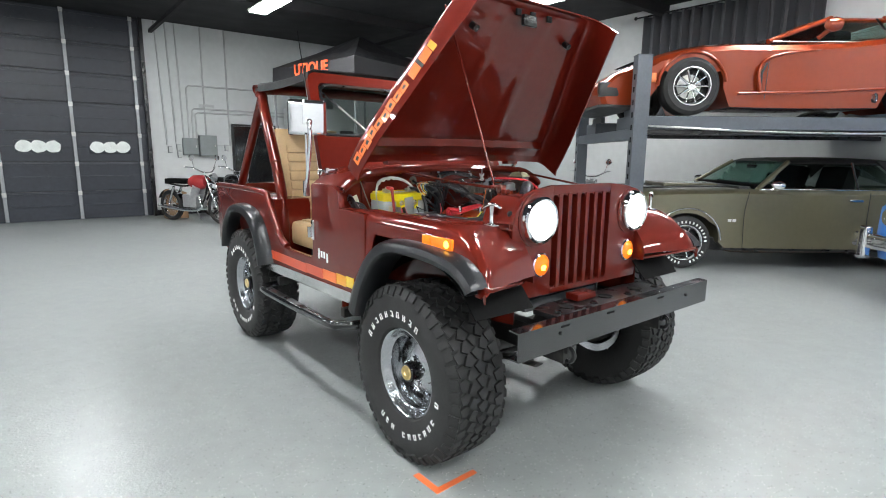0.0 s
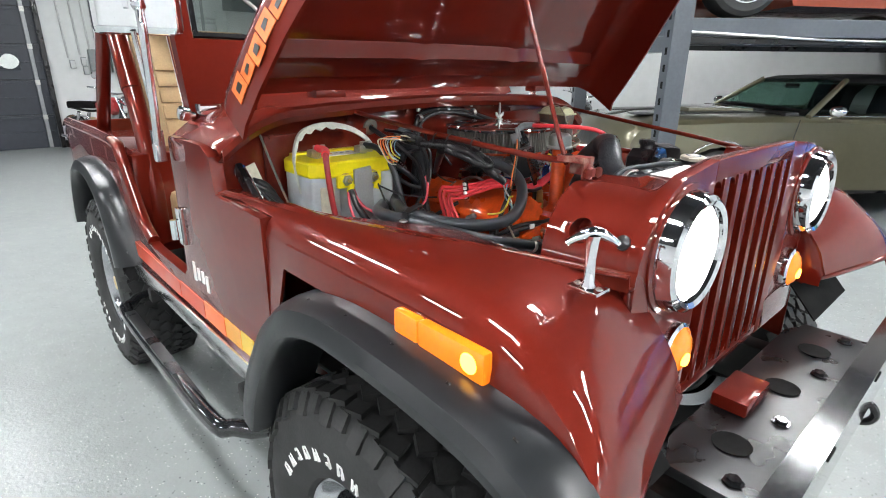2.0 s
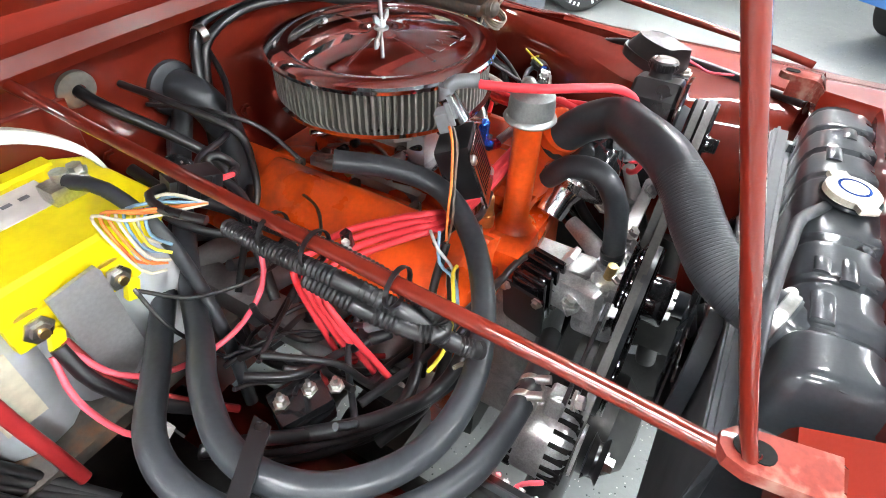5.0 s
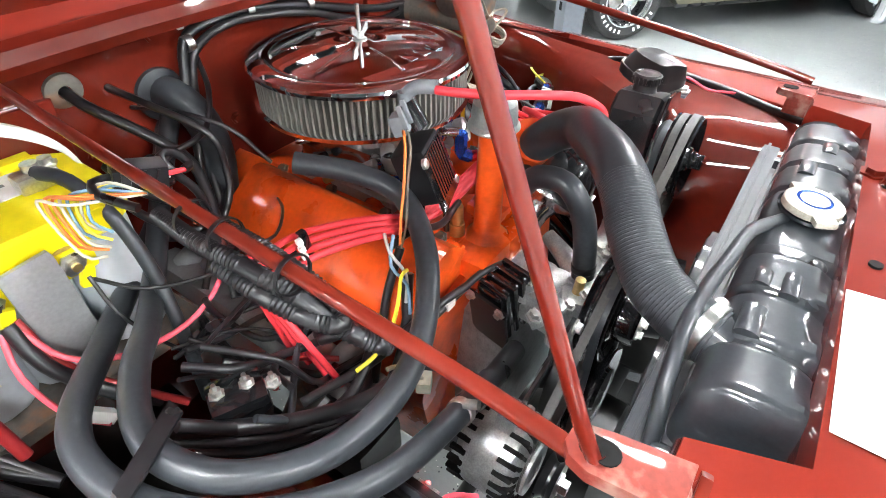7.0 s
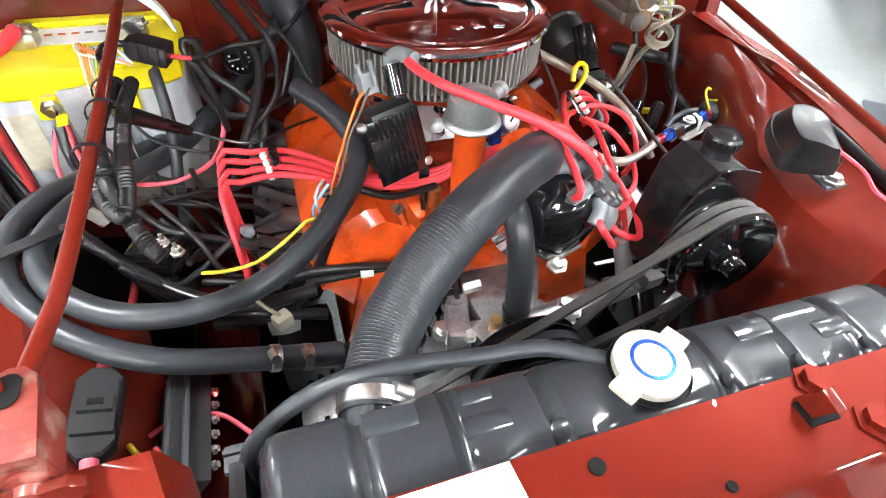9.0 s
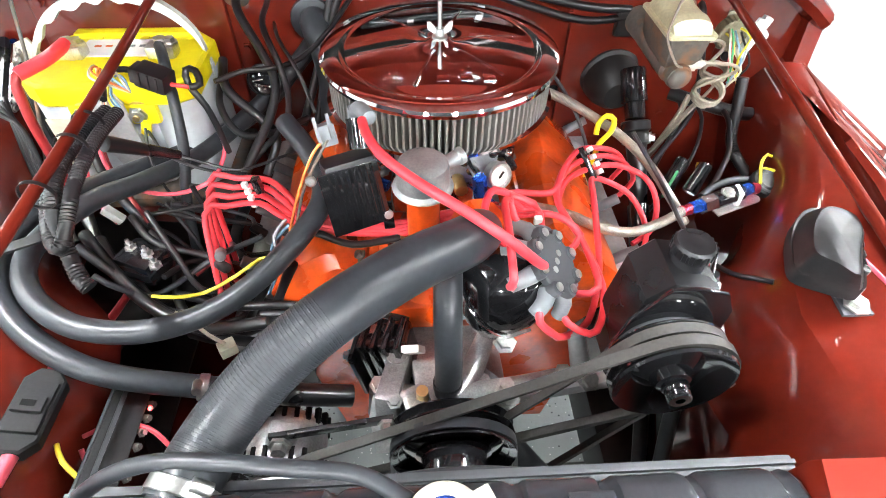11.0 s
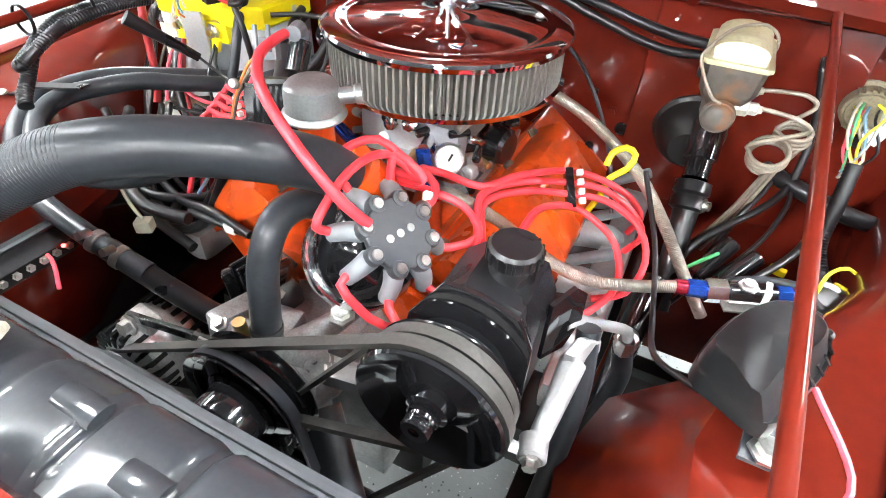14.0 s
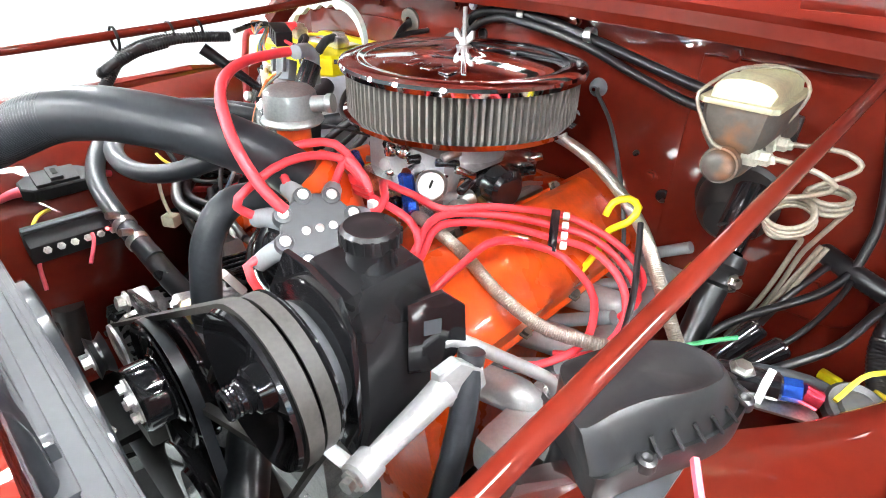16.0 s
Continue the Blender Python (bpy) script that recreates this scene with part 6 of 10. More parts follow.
def build_block():
    out = [(-0.13, 0.62), (0.24, 0.62), (0.27, 0.80), (0.235, 0.96), (0.145, 0.985), (0.10, 1.0), (0.01, 1.0), (-0.035, 0.985), (-0.125, 0.96), (-0.16, 0.80)]
    b = P_("engine_block", prism_bm(out, lambda a, c, d: V(a, 0.205 + d, c), 0.50, 0.006), M_ORANGE, label="orange painted engine block")
    # intake manifold
    im = P_("intake_manifold", box_bm((0.055, 0.455, 0.995), (0.17, 0.44, 0.04), 0.015), M_ORANGE)
    for s in (-1, 1):
        for k in range(4):
            y = 0.28 + 0.115 * k
            part("runner", tube_bm([(0.055 + s * 0.02, 0.40 + 0.03 * k, 1.005), (0.055 + s * 0.075, y, 1.012), (0.055 + s * 0.135, y, 0.995)], 0.024, seg=10, flat=0.8), M_ORANGE, im)
    part("water_neck", tube_bm([(0.07, 0.26, 0.98), (0.085, 0.225, 1.05), (0.10, 0.21, 1.11), (0.085, 0.185, 1.15)], 0.034, seg=14), M_ORANGE, im)
    part("neck_flange", box_bm((0.08, 0.23, 1.035), (0.10, 0.06, 0.018), 0.008), M_ORANGE, im)
    part("front_boss", box_bm((0.03, 0.21, 0.985), (0.16, 0.07, 0.05), 0.018), M_ORANGE, im)
    # oil filler with its breather
    fx, fy = 0.024, 0.217
    t = P_("oil_filler_tube", lathe_bm((fx, fy, 1.0), (0, 0, 1), [(0, 0.036), (0.01, 0.034), (0.02, 0.024), (0.026, 0.0205), (0.182, 0.0195), (0.187, 0.0)], 28), M_ORANGE, label="tall orange oil filler tube")
    br = part("breather_cap", lathe_bm((fx, fy, 1.183), (0, 0, 1), [(0, 0.019), (0.001, 0.033), (0.004, 0.0355), (0.007, 0.0345), (0.010, 0.0310), (0.028, 0.0300), (0.036, 0.0285), (0.041, 0.023), (0.043, 0.012), (0.0435, 0)], 40), M_GALV, t, "silver breather cap")
    part("stub", lathe_bm((fx + 0.026, fy + 0.012, 1.208), (0.8, 0.55, 0.1), [(0, 0.009), (0.016, 0.009), (0.018, 0.0105), (0.024, 0.0105), (0.025, 0)], 16), M_GALV, br)
    # sender and its lead
    sd = P_("temperature_sender", lathe_bm((-0.008, 0.25, 1.015), (0, 0, 1), [(0, 0.012), (0.02, 0.012), (0.02, 0.010), (0.05, 0.009), (0.052, 0.004), (0.06, 0.004), (0.06, 0)], 12), M_BRASS)
    # front cover and pump
    fc = P_("front_cover", prism_bm([(-0.07, 0.66), (0.15, 0.66), (0.15, 0.80), (0.13, 0.90), (0.105, 0.935), (0.0, 0.940), (-0.05, 0.915), (-0.07, 0.80)], lambda a, c, d: V(a, 0.125 + d, c), 0.085, 0.01), M_CAST, label="cast aluminium timing cover")
    for (x, y, z, sx, sy, sz, rz) in ((0.055, 0.072, 0.945, 0.10, 0.055, 0.06, 0), (0.008, 0.062, 0.962, 0.036, 0.040, 0.036, 24), (0.105, 0.066, 0.955, 0.060, 0.040, 0.040, -18), (0.055, 0.060, 0.90, 0.10, 0.07, 0.10, 0),
                                      (-0.020, 0.095, 0.955, 0.030, 0.085, 0.055, -14), (-0.012, 0.060, 0.925, 0.040, 0.035, 0.050, 10), (0.030, 0.100, 0.962, 0.050, 0.045, 0.030, 8)):
        part("casting", box_bm((x, y, z), (sx, sy, sz), min(sx, sy, sz) * 0.30, Matrix.Rotation(radians(rz), 3, "Z") @ Matrix.Rotation(radians(rz * 0.4), 3, "X"), seg=4), M_CAST, fc)
    for x, y, z, r in ((0.047, 0.066, 0.978, 0.021), (-0.016, 0.124, 0.982, 0.014), (0.092, 0.070, 0.972, 0.016)):
        part("boss", lathe_bm((x, y, z - 0.020), (0, -0.05, 1), [(0, r * 1.25), (0.010, r * 1.1), (0.016, r), (0.022, r), (0.023, 0)], 22), M_CAST, fc)
    for x, y, z in ((-0.018, 0.058, 0.980), (0.012, 0.046, 0.984), (0.112, 0.060, 0.980), (0.132, 0.072, 0.968), (-0.020, 0.150, 0.985), (0.075, 0.044, 0.975), (0.16, 0.085, 0.955), (-0.034, 0.072, 0.955)):
        part("bolt", bolt_bm((x, y, z), (0, -0.3, 1), 0.0068, 0.010), M_STEEL, fc)
    for pts in ([(0.050, 0.068, 0.962), (0.095, 0.070, 0.968), (0.145, 0.076, 0.972), (0.195, 0.084, 0.978)], [(0.045, 0.068, 0.960), (0.010, 0.072, 0.962), (-0.022, 0.082, 0.956), (-0.045, 0.100, 0.945)], [(0.060, 0.072, 0.965), (0.085, 0.110, 0.975), (0.105, 0.150, 0.985)]):
        part("housing_arm", tube_bm(pts, lambda t: 0.019 - 0.007 * t, seg=14, step=0.01), M_CAST, fc)
    for x, y, z in ((0.195, 0.084, 0.985), (0.120, 0.070, 0.982), (-0.040, 0.095, 0.955)):
        part("bolt", bolt_bm((x, y, z), (0, -0.2, 1), 0.0085, 0.012), M_STEEL, fc)
    part("stud_post", cyl_bm((0.016, 0.060, 0.978), (0.016, 0.058, 1.004), 0.0075, seg=12), M_BRASS, fc)
    # black finned pump body beside the cover
    m = Matrix.Rotation(radians(-12), 3, "Z") @ Matrix.Rotation(radians(-10), 3, "Y")
    pc = V(-0.026, 0.150, 0.950)
    fb = P_("fuel_pump", box_bm(pc, (0.068, 0.050, 0.090), 0.014, m, seg=4), M_BLACK, label="black finned pump body")
    for k in range(4):
        part("fin", box_bm(pc + m @ V(-0.025 + 0.0165 * k, -0.004, 0.003), (0.008, 0.054, 0.096), 0.004, m), M_BLACK, fb)
    part("flange", box_bm(pc + m @ V(-0.040, -0.004, -0.010), (0.006, 0.070, 0.090), 0.003, m), M_SATIN, fb)
    for dy, dz in ((-0.030, 0.030), (0.024, 0.030)):
        part("bolt", bolt_bm(pc + m @ V(-0.042, dy, dz), m @ V(-1, 0, 0), 0.006, 0.008), M_STEEL, fb)
    part("white_tag", box_bm((0.006, 0.118, 1.000), (0.024, 0.010, 0.034), 0.003, Matrix.Rotation(radians(28), 3, "X") @ Matrix.Rotation(radians(-15), 3, "Y")), M_WHITEPL, fb)


def belt_bm(circles, y, width, thick):
    """A belt round two pulleys in the plane of constant y; circles: (x, z, r)."""
    (x0, z0, r0), (x1, z1, r1) = circles
    d = Vector((x1 - x0, z1 - z0))
    L = d.length
    base = math.atan2(d.y, d.x)
    off = math.acos((r0 - r1) / L)
    pts = []
    for i in range(17):
        a = base + off + (2 * math.pi - 2 * off) * i / 16
        pts.append((x0 + r0 * math.cos(a), z0 + r0 * math.sin(a)))
    for i in range(17):
        a = base - off + 2 * off * i / 16
        pts.append((x1 + r1 * math.cos(a), z1 + r1 * math.sin(a)))
    cx, cz = sum(p[0] for p in pts) / len(pts), sum(p[1] for p in pts) / len(pts)
    bm = bmesh.new()
    rings = []
    n = len(pts)
    for i in range(n):
        p, q = Vector(pts[i - 1]), Vector(pts[(i + 1) % n])
        t = (q - p).normalized()
        nrm = Vector((t.y, -t.x))
        o = Vector(pts[i])
        rings.append([bm.verts.new((o.x, y, o.y)), bm.verts.new((o.x + nrm.x * thick, y - 0.001, o.y + nrm.y * thick)),
                      bm.verts.new((o.x + nrm.x * thick, y + width + 0.001, o.y + nrm.y * thick)), bm.verts.new((o.x, y + width, o.y))])
    for i in range(n):
        a, b = rings[i], rings[(i + 1) % n]
        for k in range(4):
            l = (k + 1) % 4
            bm.faces.new((a[k], a[l], b[l], b[k]))
    bmesh.ops.recalc_face_normals(bm, faces=bm.faces)
    return bm


def pulley_profile(r, grooves=2, w=0.013):
    prof = [(0, 0), (0, r * 0.52), (0.006, r * 0.55), (0.012, r * 0.80), (0.003, r * 0.93), (0, r)]
    y = 0.0
    for k in range(grooves):
        prof += [(y + 0.002, r + 0.001), (y + w * 0.45, r - 0.009), (y + w * 0.6, r - 0.009), (y + w, r + 0.001)]
        y += w
    return prof + [(y + 0.002, r), (y + 0.003, r * 0.3), (y + 0.003, 0)]


def build_accessories():
    # water pump pulley with clutch hub
    wp = P_("water_pump_pulley", lathe_bm((0.052, 0.0, 0.940), (0, 1, 0), pulley_profile(0.076, 3), 56), M_BLACK, label="black grooved water pump pulley")
    part("hub", lathe_bm((0.052, -0.030, 0.940), (0, 1, 0), [(0.006, 0), (0.006, 0.026), (0.0, 0.028), (0.0, 0.036), (0.004, 0.038), (0.030, 0.038), (0.034, 0.046), (0.05, 0.046)], 40), M_BLACK, wp)
    part("hub_face", lathe_bm((0.052, -0.034, 0.940), (0, 1, 0), [(0, 0), (0, 0.012), (0.004, 0.014), (0.005, 0.026), (0.012, 0.030)], 28), M_ALU, wp)
    for a in (45, 135, 225, 315):
        part("bolt", bolt_bm((0.052 + 0.017 * math.cos(radians(a)), -0.030, 0.940 + 0.017 * math.sin(radians(a))), (0, -1, 0), 0.006, 0.008), M_STEEL, wp)
    cp = P_("crank_pulley", lathe_bm((0.060, -0.005, 0.745), (0, 1, 0), pulley_profile(0.088, 3), 48), M_BLACK, label="black crankshaft pulley")
    part("damper", lathe_bm((0.060, 0.04, 0.745), (0, 1, 0), [(0, 0.02), (0, 0.085), (0.03, 0.085), (0.03, 0.02)], 36), M_CHASSIS, cp)
    # alternator
    ax, ay, az = -0.180, 0.055, 0.845
    al = P_("alternator", lathe_bm((ax, ay - 0.040, az), (0, 1, 0), [(0, 0.016), (0, 0.040), (0.004, 0.050), (0.012, 0.0575), (0.022, 0.059), (0.062, 0.059), (0.074, 0.057), (0.088, 0.045), (0.094, 0.03), (0.094, 0)], 40), M_CAST, label="aluminium alternator with slotted housing")
    for k in range(22):
        a = 2 * math.pi * k / 22
        for yy, ln in ((-0.024, 0.026), (0.040, 0.022)):
            # dark blocks paint the shade inside the housing slots
            part("slot", box_bm((ax + 0.0575 * math.cos(a), ay + yy, az + 0.0575 * math.sin(a)), (0.008, ln, 0.0062), 0.001, Matrix.Rotation(-a, 3, "Y")), M_TRIMSHADE, al, smooth=False)
        part("face_slot", box_bm((ax + 0.047 * math.cos(a), ay - 0.0345, az + 0.047 * math.sin(a)), (0.014, 0.012, 0.0048), 0.001, Matrix.Rotation(-a, 3, "Y")), M_TRIMSHADE, al, smooth=False)
    part("fan", lathe_bm((ax, ay - 0.048, az), (0, 1, 0), [(0, 0.02), (0, 0.036), (0.004, 0.037), (0.006, 0.02)], 36), M_CAST, al)
    part("pulley", lathe_bm((ax, ay - 0.082, az), (0, 1, 0), [(0, 0), (0, 0.014), (0.001, 0.033), (0.009, 0.024), (0.013, 0.024), (0.022, 0.033), (0.024, 0.012), (0.024, 0)], 32), M_SATIN, al)
    part("pulley_nut", bolt_bm((ax, ay - 0.080, az), (0, -1, 0), 0.011, 0.014), M_STEEL, al)
    part("ear", box_bm((-0.168, 0.055, 0.908), (0.040, 0.026, 0.034), 0.009, Matrix.Rotation(radians(20), 3, "Y"), seg=3), M_CAST, al)
    part("ear_bolt", bolt_bm((-0.165, 0.036, 0.922), (0, -1, 0.2), 0.010, 0.014), M_STEEL, al)
    brk = P_("adjuster_arm", prism_bm([(-0.18, 0.915), (-0.02, 0.955), (-0.02, 0.968), (-0.18, 0.930)], lambda a, c, d: V(a, 0.042 + d, c), 0.006, 0.001), M_SATIN, label="black alternator bracket arm")
    part("bolt", bolt_bm((-0.028, 0.04, 0.960), (0, -1, 0), 0.008, 0.010), M_STEEL, brk)
    # power steering pump
    px, py, pz = 0.275, 0.0, 1.090
    pp = P_("steering_pump_pulley", lathe_bm((px, py + 0.006, pz), (0, 1, 0), [(-0.006, 0), (-0.006, 0.011), (-0.004, 0.014), (0.000, 0.014), (0.002, 0.018), (0.012, 0.022), (0.020, 0.038), (0.013, 0.052), (0.003, 0.060), (0.0, 0.0635), (0.003, 0.065),
                                    (0.008, 0.0605), (0.012, 0.060), (0.016, 0.065), (0.019, 0.065), (0.024, 0.057), (0.030, 0.057), (0.036, 0.065), (0.038, 0.064), (0.038, 0.02)], 64), M_BLACK, label="glossy black power steering pulley")
    part("shaft_nut", lathe_bm((px, py - 0.012, pz), (0, 1, 0), [(0, 0.005), (0, 0.0115), (0.002, 0.0125), (0.0035, 0.0115), (0.005, 0.0125), (0.0065, 0.0115), (0.008, 0.0125), (0.0095, 0.0115), (0.012, 0.0125), (0.016, 0.013)], 20), M_BLACK, pp)
    rs = P_("steering_pump", prism_bm([(0.240, 1.010), (0.318, 1.005), (0.331, 1.05), (0.331, 1.140), (0.320, 1.166), (0.272, 1.174), (0.248, 1.152), (0.238, 1.08)], lambda a, c, d: V(a, 0.066 + d, c), 0.074, 0.012, 3), M_SATIN, label="black power steering pump with reservoir")
    part("front_plate", prism_bm([(0.218, 1.065), (0.232, 1.045), (0.326, 1.02), (0.336, 1.06), (0.335, 1.145), (0.322, 1.172), (0.290, 1.182), (0.262, 1.182), (0.232, 1.135)], lambda a, c, d: V(a, 0.056 + d, c), 0.005, 0.0015), M_BLACK, rs)
    part("shaft_ring", lathe_bm((px, 0.040, pz), (0, 1, 0), [(0, 0.020), (0, 0.040), (0.004, 0.046), (0.016, 0.050)], 36), M_SHROUD, rs)
    part("neck", lathe_bm((0.296, 0.106, 1.160), (0.03, 0.0, 1), [(0, 0.024), (0.012, 0.018), (0.026, 0.0175)], 28), M_SATIN, rs)
    cap = part("reservoir_cap", lathe_bm((0.297, 0.106, 1.183), (0.03, 0.0, 1), [(0, 0.014), (0, 0.0205), (0.003, 0.0215), (0.012, 0.0215), (0.015, 0.019), (0.014, 0.014), (0.016, 0.007), (0.016, 0)], 40), M_SATIN, rs, "black screw cap")
    for k in range(20):
        a = 2 * math.pi * k / 20
        part("grip", box_bm((0.2975 + 0.0215 * math.cos(a), 0.106 + 0.0215 * math.sin(a), 1.190), (0.003, 0.0025, 0.010), 0.0008, Matrix.Rotation(a, 3, "Z")), M_SATIN, cap)
    part("bracket_ear", prism_bm([(-0.004, 0.0), (0.020, -0.004), (0.034, 0.022), (0.032, 0.056), (0.018, 0.072), (-0.004, 0.066)], lambda a, c, d: V(0.334 + a * 0.55 + d * 0.8, 0.112 + a * 1.1 - d * 0.4, 1.082 + c), 0.005, 0.001), M_BLACK, rs)
    part("ear_hole", box_bm((0.3425, 0.1235, 1.124), (0.005, 0.014, 0.014), 0.001, Matrix.Rotation(radians(-27), 3, "Z")), M_SHROUD, rs, smooth=False)
    sb = P_("pump_bracket", tube_bm([(0.357, 0.043, 1.049), (0.359, 0.070, 1.060), (0.361, 0.098, 1.070), (0.362, 0.120, 1.078)], lambda t: 0.0085 + 0.0035 * t, seg=16), M_ALU, label="cast aluminium pump bracket")
    part("web", prism_bm([(0.0, -0.012), (0.024, -0.020), (0.040, 0.0), (0.036, 0.018), (0.016, 0.030), (0.0, 0.020)], lambda a, c, d: V(0.352 + a * 0.42 + d, 0.112 + a * 0.9, 1.074 + c), 0.012, 0.004, 3), M_ALU, sb)
    part("eye", lathe_bm((0.357, 0.040, 1.049), (0.2, -1, 0), [(-0.012, 0), (-0.012, 0.0125), (0.006, 0.0125), (0.008, 0.010), (0.008, 0)], 20), M_ALU, sb)
    part("eye_bolt", bolt_bm((0.358, 0.032, 1.049), (0.2, -1, 0), 0.006, 0.008), M_STEEL, sb)
    P_("adjuster_strut", tube_bm([(0.352, 0.038, 1.049), (0.31, 0.030, 1.060), (0.27, 0.03, 1.068)], 0.006, seg=10, flat=0.5), M_ALU)
    br2 = P_("pump_stay", prism_bm([(0.11, 0.965), (0.25, 1.005), (0.25, 1.022), (0.11, 0.985)], lambda a, c, d: V(a, 0.052 + d, c), 0.02, 0.003), M_ALU, label="flat aluminium pump stay")
    for x, z in ((0.125, 0.985), (0.215, 1.012)):
        part("bolt", bolt_bm((x, 0.058, z), (0, -0.5, 1), 0.009, 0.012), M_STEEL, br2)
    P_("spacer", cyl_bm((0.215, 0.075, 0.99), (0.20, 0.10, 1.055), 0.013, 0.010), M_ALU)
    P_("pressure_line", tube_bm([(0.345, 0.134, 1.104), (0.352, 0.148, 1.100), (0.372, 0.184, 1.070), (0.390, 0.206, 1.052), (0.399, 0.216, 1.042), (0.402, 0.222, 1.026)], 0.0058, seg=10), M_ALU, label="bent steel pressure line")
    P_("line_nut", lathe_bm((0.402, 0.222, 1.030), (0.02, 0.25, -1), [(0, 0.012), (0.010, 0.014), (0.012, 0.010), (0.02, 0.013), (0.03, 0.011), (0.03, 0)], 8), M_STEEL)
    P_("steering_hose", tube_bm([(0.402, 0.23, 1.0), (0.41, 0.24, 0.93), (0.39, 0.20, 0.82), (0.36, 0.05, 0.70)], 0.012, seg=10), M_RUBBER)
    P_("return_hose", tube_bm([(0.365, 0.145, 1.10), (0.375, 0.12, 1.02), (0.37, 0.08, 0.88), (0.36, 0.0, 0.72)], 0.011, seg=10), M_RUBBER)
    P_("steering_shaft", cyl_bm((0.37, 0.0, 0.66), (0.42, 0.45, 0.93), 0.020, seg=14), M_BLACK, label="black steering shaft")
    # belts
    P_("belt", belt_bm([(-0.180, 0.845, 0.030), (px, pz, 0.0615)], 0.013, 0.010, 0.006), M_BELT, label="black rubber drive belt")
    P_("belt", belt_bm([(0.060, 0.745, 0.084), (0.052, 0.940, 0.072)], 0.006, 0.010, 0.006), M_RUBBER, label="black rubber drive belt")
    P_("belt", belt_bm([(0.060, 0.745, 0.084), (px, pz, 0.060)], 0.029, 0.009, 0.005), M_BELT, label="dusty worn rubber drive belt")
    # lower parts in the shadow
    P_("lower_hose", tube_bm([(0.10, 0.07, 0.88), (0.16, 0.02, 0.83), (0.24, -0.05, 0.78), (0.26, -0.09, 0.76)], 0.026, seg=14), M_RUBBER)
    P_("engine_mount", box_bm((-0.22, 0.30, 0.70), (0.10, 0.12, 0.10), 0.02), M_CHASSIS)
    P_("engine_mount", box_bm((0.32, 0.30, 0.70), (0.10, 0.12, 0.10), 0.02), M_CHASSIS)
    st = P_("starter_relay", box_bm((-0.382, 0.285, 1.000), (0.062, 0.050, 0.040), 0.010, Matrix.Rotation(radians(-24), 3, "Z")), M_BLACK, label="black starter relay with bright terminals")
    for dx, dy in ((-0.016, 0.010), (0.012, -0.004), (0.030, -0.026)):
        part("terminal", bolt_bm((-0.382 + dx, 0.285 + dy, 1.018), (0, 0, 1), 0.0062, 0.010), M_STEEL, st)
        part("stud", cyl_bm((-0.382 + dx, 0.285 + dy, 1.02), (-0.382 + dx, 0.285 + dy, 1.036), 0.0028, seg=10), M_STEEL, st)


def build_distributor():
    c = V(0.175, 0.143, 1.134)
    d = V(0.65, -0.21, 0.73).normalized()
    _, u, w = frame_of(d)
    b = P_("distributor", lathe_bm(c - d * 0.165, d, [(0, 0), (0, 0.022), (0.03, 0.024), (0.044, 0.030), (0.050, 0.052), (0.053, 0.0635), (0.060, 0.065), (0.067, 0.0635), (0.069, 0.056)], 44), M_POLISH, label="distributor with grey plug boots")
    cap = part("cap", lathe_bm(c - d * 0.098, d, [(0, 0.060), (0.002, 0.061), (0.030, 0.059), (0.052, 0.052), (0.066, 0.045), (0.074, 0.038), (0.078, 0.034), (0.078, 0)], 44), M_BLACK, b, "glossy black distributor cap")
    part("retainer", lathe_bm(c - d * 0.014, d, [(0, 0), (0, 0.0335), (0.004, 0.0362), (0.010, 0.0362), (0.012, 0.0345), (0.012, 0)], 36), M_CAPBLK, cap, "dark grey wire retainer")
    for q in (40, 220):
        rr = u * math.cos(radians(q)) + w * math.sin(radians(q))
        part("spring_clip", box_bm(c + rr * 0.0625 - d * 0.090, (0.010, 0.004, 0.045), 0.0015, Matrix((rr.cross(d), rr, d)).transposed()), M_STEEL, b)
    for k in range(3):
        part("centre_screw", lathe_bm(c + u * (0.013 * (k - 1)) - d * 0.003, d, [(0, 0.0045), (0.002, 0.004), (0.0025, 0)], 12), M_STEEL, cap)
    ends = []
    for k in range(8):
        a = 2 * math.pi * k / 8 + 0.2
        r = u * math.cos(a) + w * math.sin(a)
        part("tower", lathe_bm(c + r * 0.0355 - d * 0.020, d, [(0, 0.0098), (0.016, 0.0098), (0.019, 0.0085), (0.020, 0)], 14), M_CAPBLK, cap)
        part("screw", lathe_bm(c + r * 0.0355 + d * 0.001, d, [(0, 0.0055), (0.002, 0.005), (0.0025, 0)], 12), M_STEEL, cap)
        e = c + r * 0.059 - d * 0.026
        part("plug_boot", tube_bm([c + r * 0.035 - d * 0.016, c + r * 0.048 - d * 0.020, e - d * 0.008], lambda t: 0.0108 - 0.002 * t, seg=10), M_BOOT, cap, "grey rubber plug boot")
        ends.append((e, r))
    part("hold_down", bolt_bm((0.12, 0.11, 1.02), (0, -0.3, 1), 0.010, 0.012), M_STEEL, b)
    return ends


